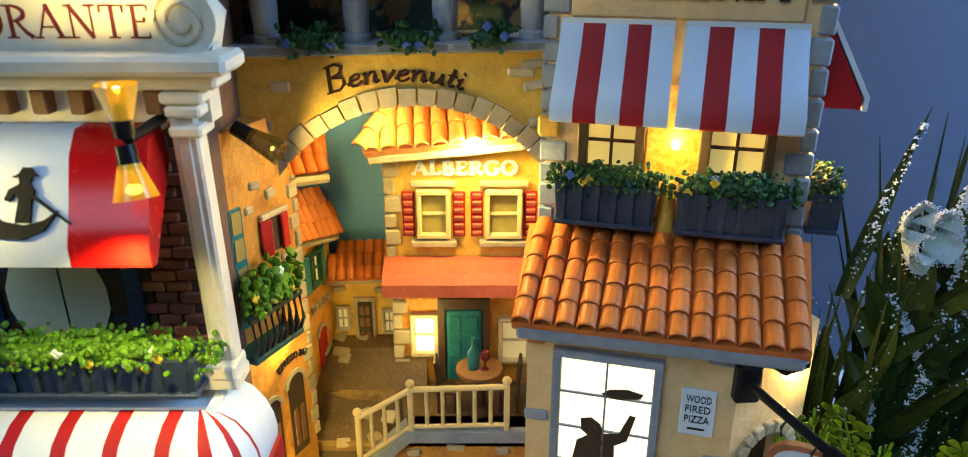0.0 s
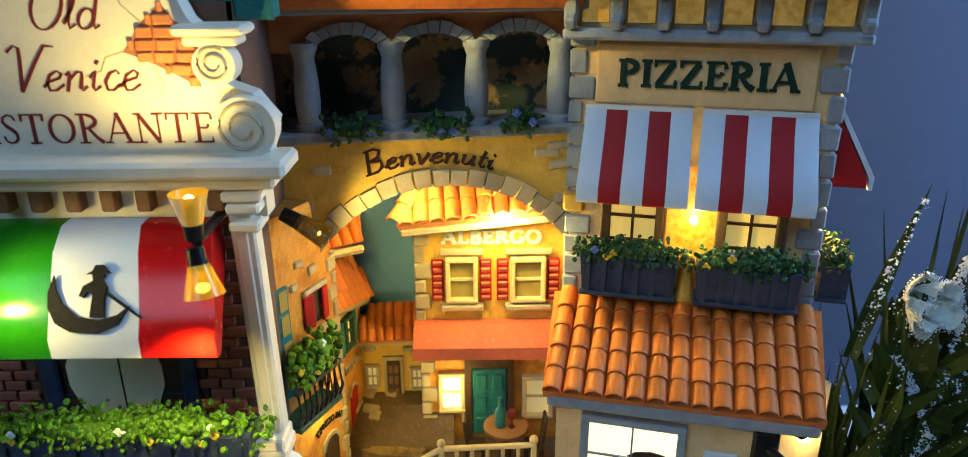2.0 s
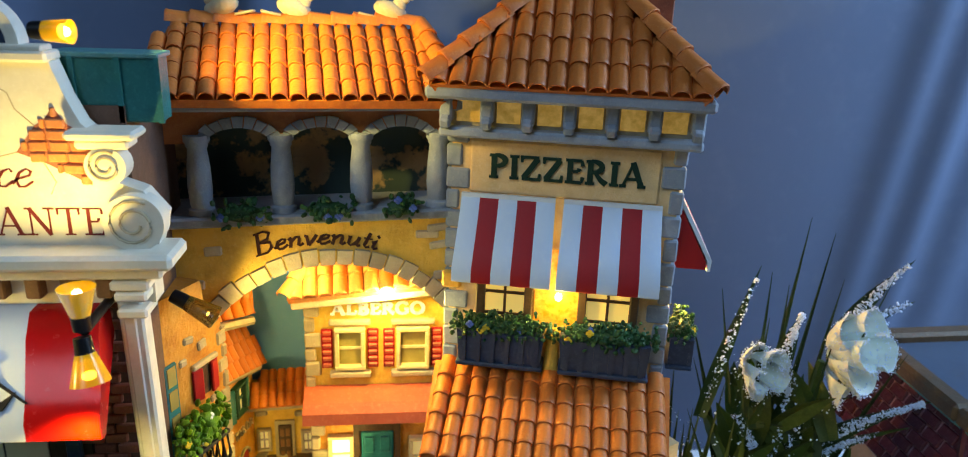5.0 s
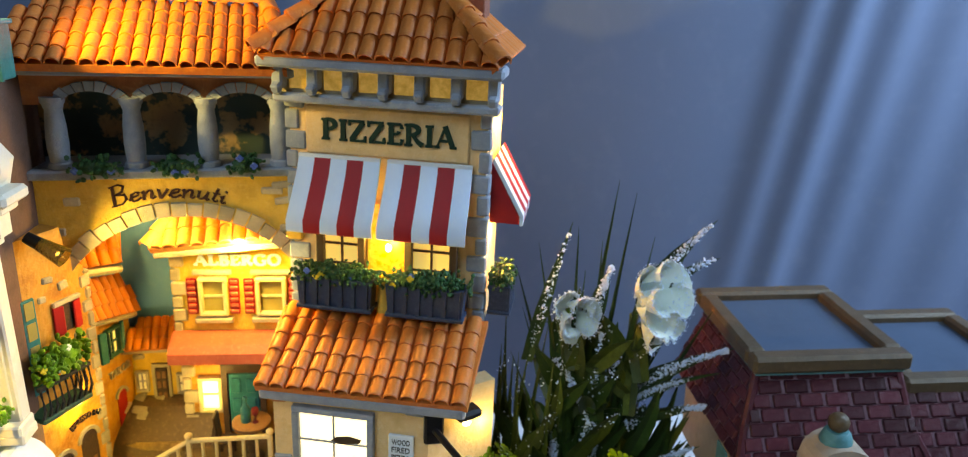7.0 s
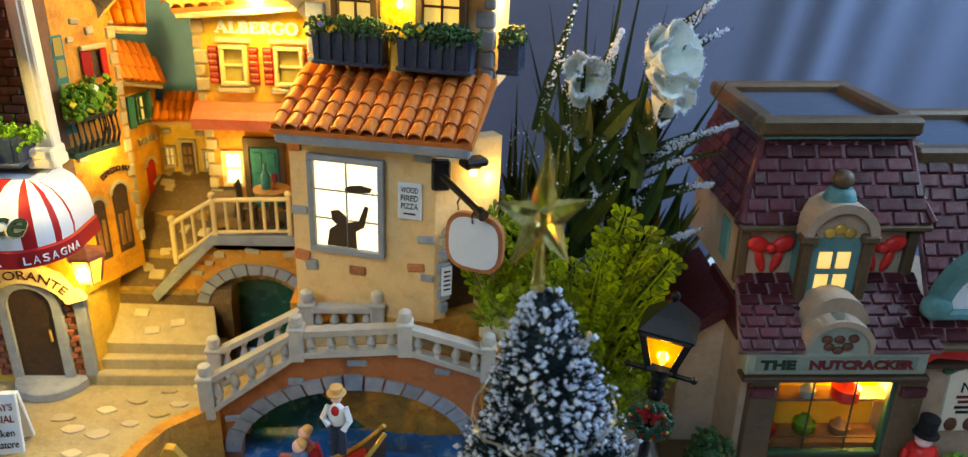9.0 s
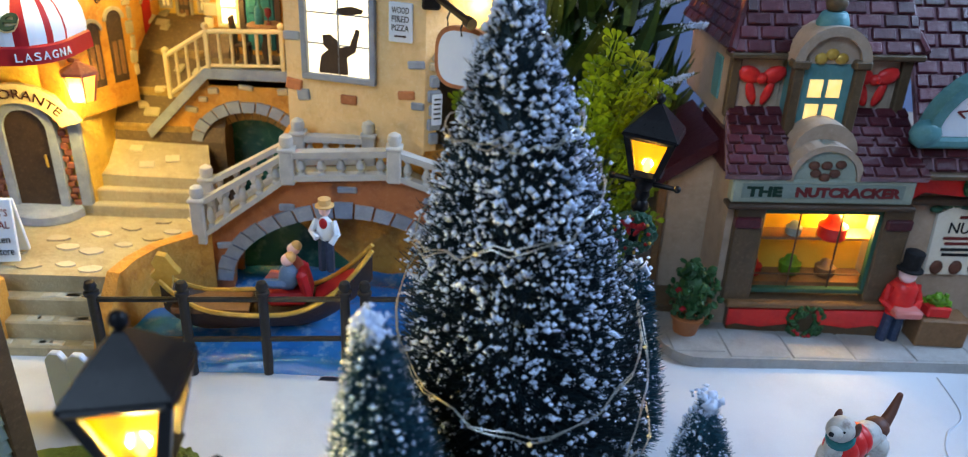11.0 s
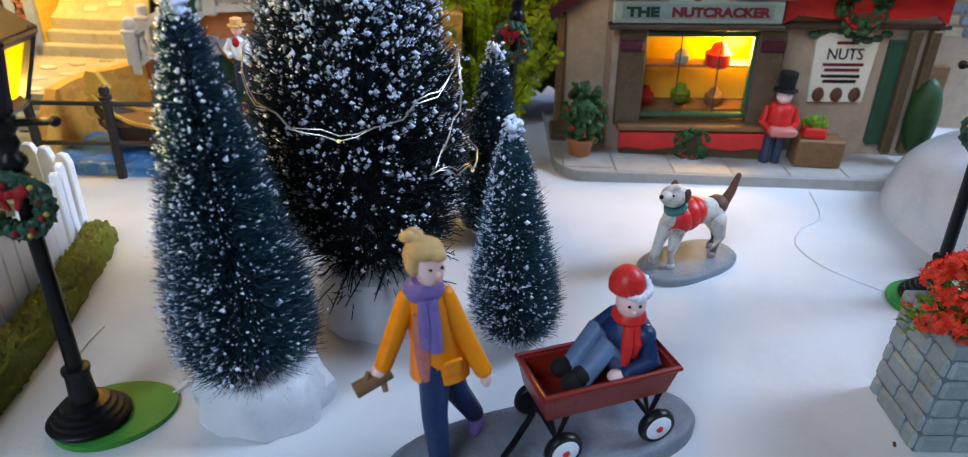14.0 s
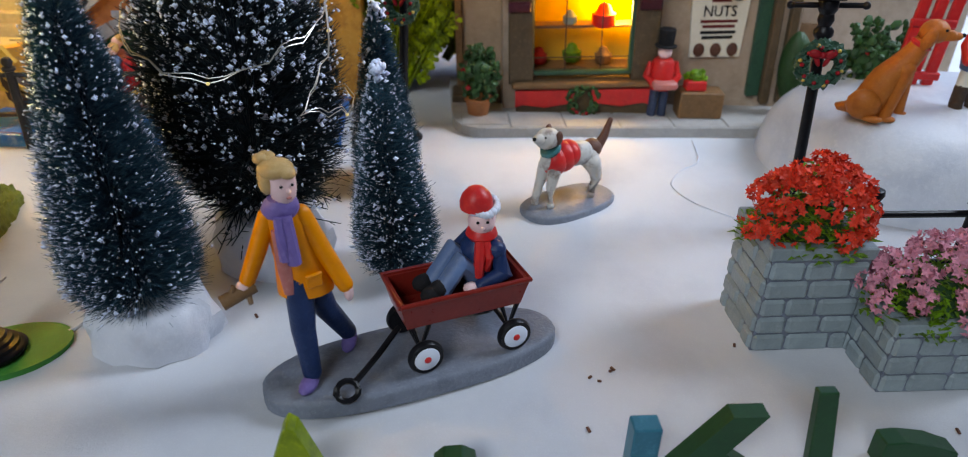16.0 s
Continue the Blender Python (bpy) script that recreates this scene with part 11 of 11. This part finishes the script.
# ---- picket fence, hedge and house at the near side ----
def picket_yard():
    ob = thing("picket_fence", 0, 0, 0, 0, "white painted picket fence with pointed boards", "fence")
    line = [(-0.9, -6.5), (-0.65, -2.0), (-0.75, 2.5), (-1.05, 7.2), (-1.8, 9.5), (-3.8, 10.4), (-6.5, 10.7)]
    ts = []
    for (ax, ay), (bx, by) in zip(line, line[1:]):
        L = math.hypot(bx - ax, by - ay)
        n = max(1, round(L / 0.98))
        for k in range(n):
            ts.append((ax + (bx - ax) * k / n, ay + (by - ay) * k / n, math.degrees(math.atan2(by - ay, bx - ax))))
    rnd = random.Random(31)
    for x, y, a in ts:
        bm = prism(bm_new(), [(-0.45, 0), (0.45, 0), (0.45, 3.2), (0.2, 3.6), (-0.2, 3.6), (-0.45, 3.2)], -0.16, 0.16)
        bmesh.ops.bevel(bm, geom=list(bm.edges), offset=0.05, segments=1, affect="EDGES")
        bmesh.ops.transform(bm, matrix=Matrix.Translation((x, y, 0.75 + rnd.uniform(-0.05, 0.05))) @ Matrix.Rotation(radians(a), 4, "Z"), verts=bm.verts)
        part("picket", bm, WHITE, ob)
    # hedge strip in front of the fence
    bm = bm_new()
    path = [(0.1, -6.5), (0.35, -2.0), (0.35, 2.5), (0.1, 6.8), (-0.3, 8.6)]
    rows = []
    for k in range(190):
        f = k / 189 * (len(path) - 1)
        i = min(int(f), len(path) - 2)
        x = path[i][0] + (path[i + 1][0] - path[i][0]) * (f - i)
        y = path[i][1] + (path[i + 1][1] - path[i][1]) * (f - i)
        s = 1.0 if k < 172 else (1 - ((k - 171) / 18.5) ** 2) ** 0.5
        row = []
        for j in range(31):
            a = math.pi * j / 30
            q = 1 + 0.14 * noise.noise((y * 1.6, j * 0.35, 1.0)) + 0.13 * noise.noise((y * 4.5, j * 0.8, 4.0)) + 0.1 * abs(noise.noise((y * 9, j * 1.4, 9.0)))
            row.append(bm.verts.new((x + 0.86 * s * q * math.cos(a), y, 0.4 + 1.3 * s * q * math.sin(a) ** 0.8)))
        rows.append(row)
    for p, q in zip(rows, rows[1:]):
        for j in range(30):
            bm.faces.new((p[j], p[j + 1], q[j + 1], q[j]))
    hedge = whole("low_hedge", bm, MOSS, label="low mossy green hedge along the picket fence", category="hedge", smooth=True)
    tagged(hedge, kind="")
    whole("yard_ground", slab(bm_new(), [(-16, -7), (-0.9, -7), (-0.7, -2), (-0.8, 2.5), (-1.2, 7.5), (-3.8, 10.1), (-16, 10.3)], 0.3, 0.95), MOSS, label="mossy yard behind the picket fence", category="yard")
    # siding house
    h = thing("siding_house", -5.0, 6.2, 0.9, 64, "house with grey-green clapboard siding and tan corner board", "house", "village houses")
    part("wall_core", box(bm_new(), (-5.0, 3.0, 7.0), (10.0, 6.0, 14.0)), GREY_GREEN, h)
    for k in range(22):
        part("clapboard", box(bm_new(), (-5.0, -0.05, 0.4 + 0.62 * k), (9.9, 0.3, 0.6), (-10, 0, 0), 0.03), GREY_GREEN, h)
    part("corner_board", box(bm_new(), (0.05, 0.0, 7.0), (0.8, 0.6, 14.0), (0, 0, 0), 0.06), TAN, h)
    part("window_wreath", ball(bm_new(), (-3.4, -0.3, 7.0), (1.3, 0.3, 1.6), 2), BRICK_ORANGE, h, smooth=True)
    part("porch", slab(bm_new(), [(-6, -2.4), (-2.0, -2.4), (-1.4, -1.8), (-1.4, 0), (-6, 0)], 0, 0.7), OFFWHITE, h)
    part("porch_rail", box(bm_new(), (-2.2, -1.9, 1.4), (0.3, 0.3, 1.6), (0, -18, 0), 0.05), OFFWHITE, h)
    part("porch_pot", lathe(bm_new(), [(0.35, 0.7), (0.42, 1.5), (0.35, 1.55)], (-3.3, -1.2, 0), 12), WOOD_DARK, h, smooth=True)


picket_yard()


# ---- cable, crumbs, letters ----
def cables():
    def wire(name, pts, r, label):
        bm = bm_new()
        fine = []
        P = [Vector((x, y, 0)) for x, y in pts]
        for i in range(len(P) - 1):
            p0, p1, p2, p3 = P[max(0, i - 1)], P[i], P[i + 1], P[min(len(P) - 1, i + 2)]
            for k in range(8):
                t = k / 8
                q = 0.5 * ((2 * p1) + (p2 - p0) * t + (2 * p0 - 5 * p1 + 4 * p2 - p3) * t * t + (3 * p1 - p0 - 3 * p2 + p3) * t ** 3)
                fine.append((q.x, q.y, ground_z(q.x, q.y) + r * 0.3))
        tube(bm, fine, r, 6)
        whole(name, bm, SNOW_RESIN, label=label, category="cable", group="lamp cables", smooth=True)
    wire("lamp_cable", [(35.0, 14.5), (34.4, 11.6), (33.0, 10.4), (32.2, 8.8), (33.0, 7.0), (35.2, 5.2)], 0.05, "thin white lamp cable lying on the snow")
    wire("lamp_cable", [(5.9, -2.2), (6.6, -1.4), (7.0, -0.4)], 0.09, "thin white lamp cable lying on the snow beside the lamp")
    wire("lamp_cable", [(3.2, -1.4), (2.4, 0.2), (2.6, 2.0)], 0.06, "thin white lamp cable lying on the snow by the hedge")
    rnd = random.Random(41)
    for x, y in ((25.4, -4.6), (25.7, -4.8), (26.3, -4.2), (31.2, -3.1), (24.9, -7.0), (13.1, -0.9), (37.2, -7.6), (26.2, -4.3)):
        whole("red_crumb", box(bm_new(), (0, 0, 0), (rnd.uniform(0.12, 0.3), 0.1, 0.07), (0, 0, rnd.uniform(0, 180)), 0.02), BROWN_FUR, x, y, ground_z(x, y) + 0.04, 0, "tiny dark red crumb lying on the snow", "crumb", "crumbs on the snow")


cables()


def green_letters():
    y = -8.6
    def block(name, outline, x, label, mat=GREEN_DARK, deep=0.35):
        bm = prism(bm_new(), outline, -deep, deep)
        bmesh.ops.bevel(bm, geom=list(bm.edges), offset=0.04, segments=1, affect="EDGES")
        whole(name, bm, mat, x, y, 0.0, 0, label, "letter", "green letters")
    g = "dark green wooden letter standing in the snow at the front"
    kk = thing("letter_k", 27.8, y, 0.0, 0, "dark green and teal wooden letter standing in the snow", "letter", "green letters")
    part("stem", box(bm_new(), (-1.65, 0, 1.02), (0.86, 0.7, 1.94), (0, 0, 0), 0.05), LETTER_TEAL, kk)
    part("arm", prism(bm_new(), [(-0.75, 0.2), (0.45, 0.2), (1.95, 2.35), (0.85, 2.35)], -0.3, 0.3), LETTER_GREEN, kk)
    part("leg", prism(bm_new(), [(0.0, 0.75), (0.7, 1.0), (1.9, 0.05), (0.8, 0.05)], -0.29, 0.31), LETTER_GREEN, kk)
    block("letter_i", [(-0.45, 0.05), (0.35, 0.05), (-0.2, 3.1), (-0.82, 3.1)], 31.95, g, LETTER_GREEN, 0.18)
    block("letter_e", [(-1.2, 0.05), (1.4, 0.05), (1.3, 0.6), (0.4, 0.95), (-0.6, 1.15), (-1.2, 1.1)], 34.9, g, LETTER_GREEN)
    block("letter_round", [(-0.7, 0.05), (0.7, 0.05), (0.6, 0.75), (0.2, 0.98), (-0.35, 0.95), (-0.65, 0.65)], 20.5, g, LETTER_GREEN)
    block("letter_peak", [(-0.95, 0.05), (0.95, 0.05), (0.15, 2.3), (-0.1, 2.48), (-0.25, 2.25)], 15.8, "lime green pointed tip of a letter at the front", LEAF_LIME)


green_letters()
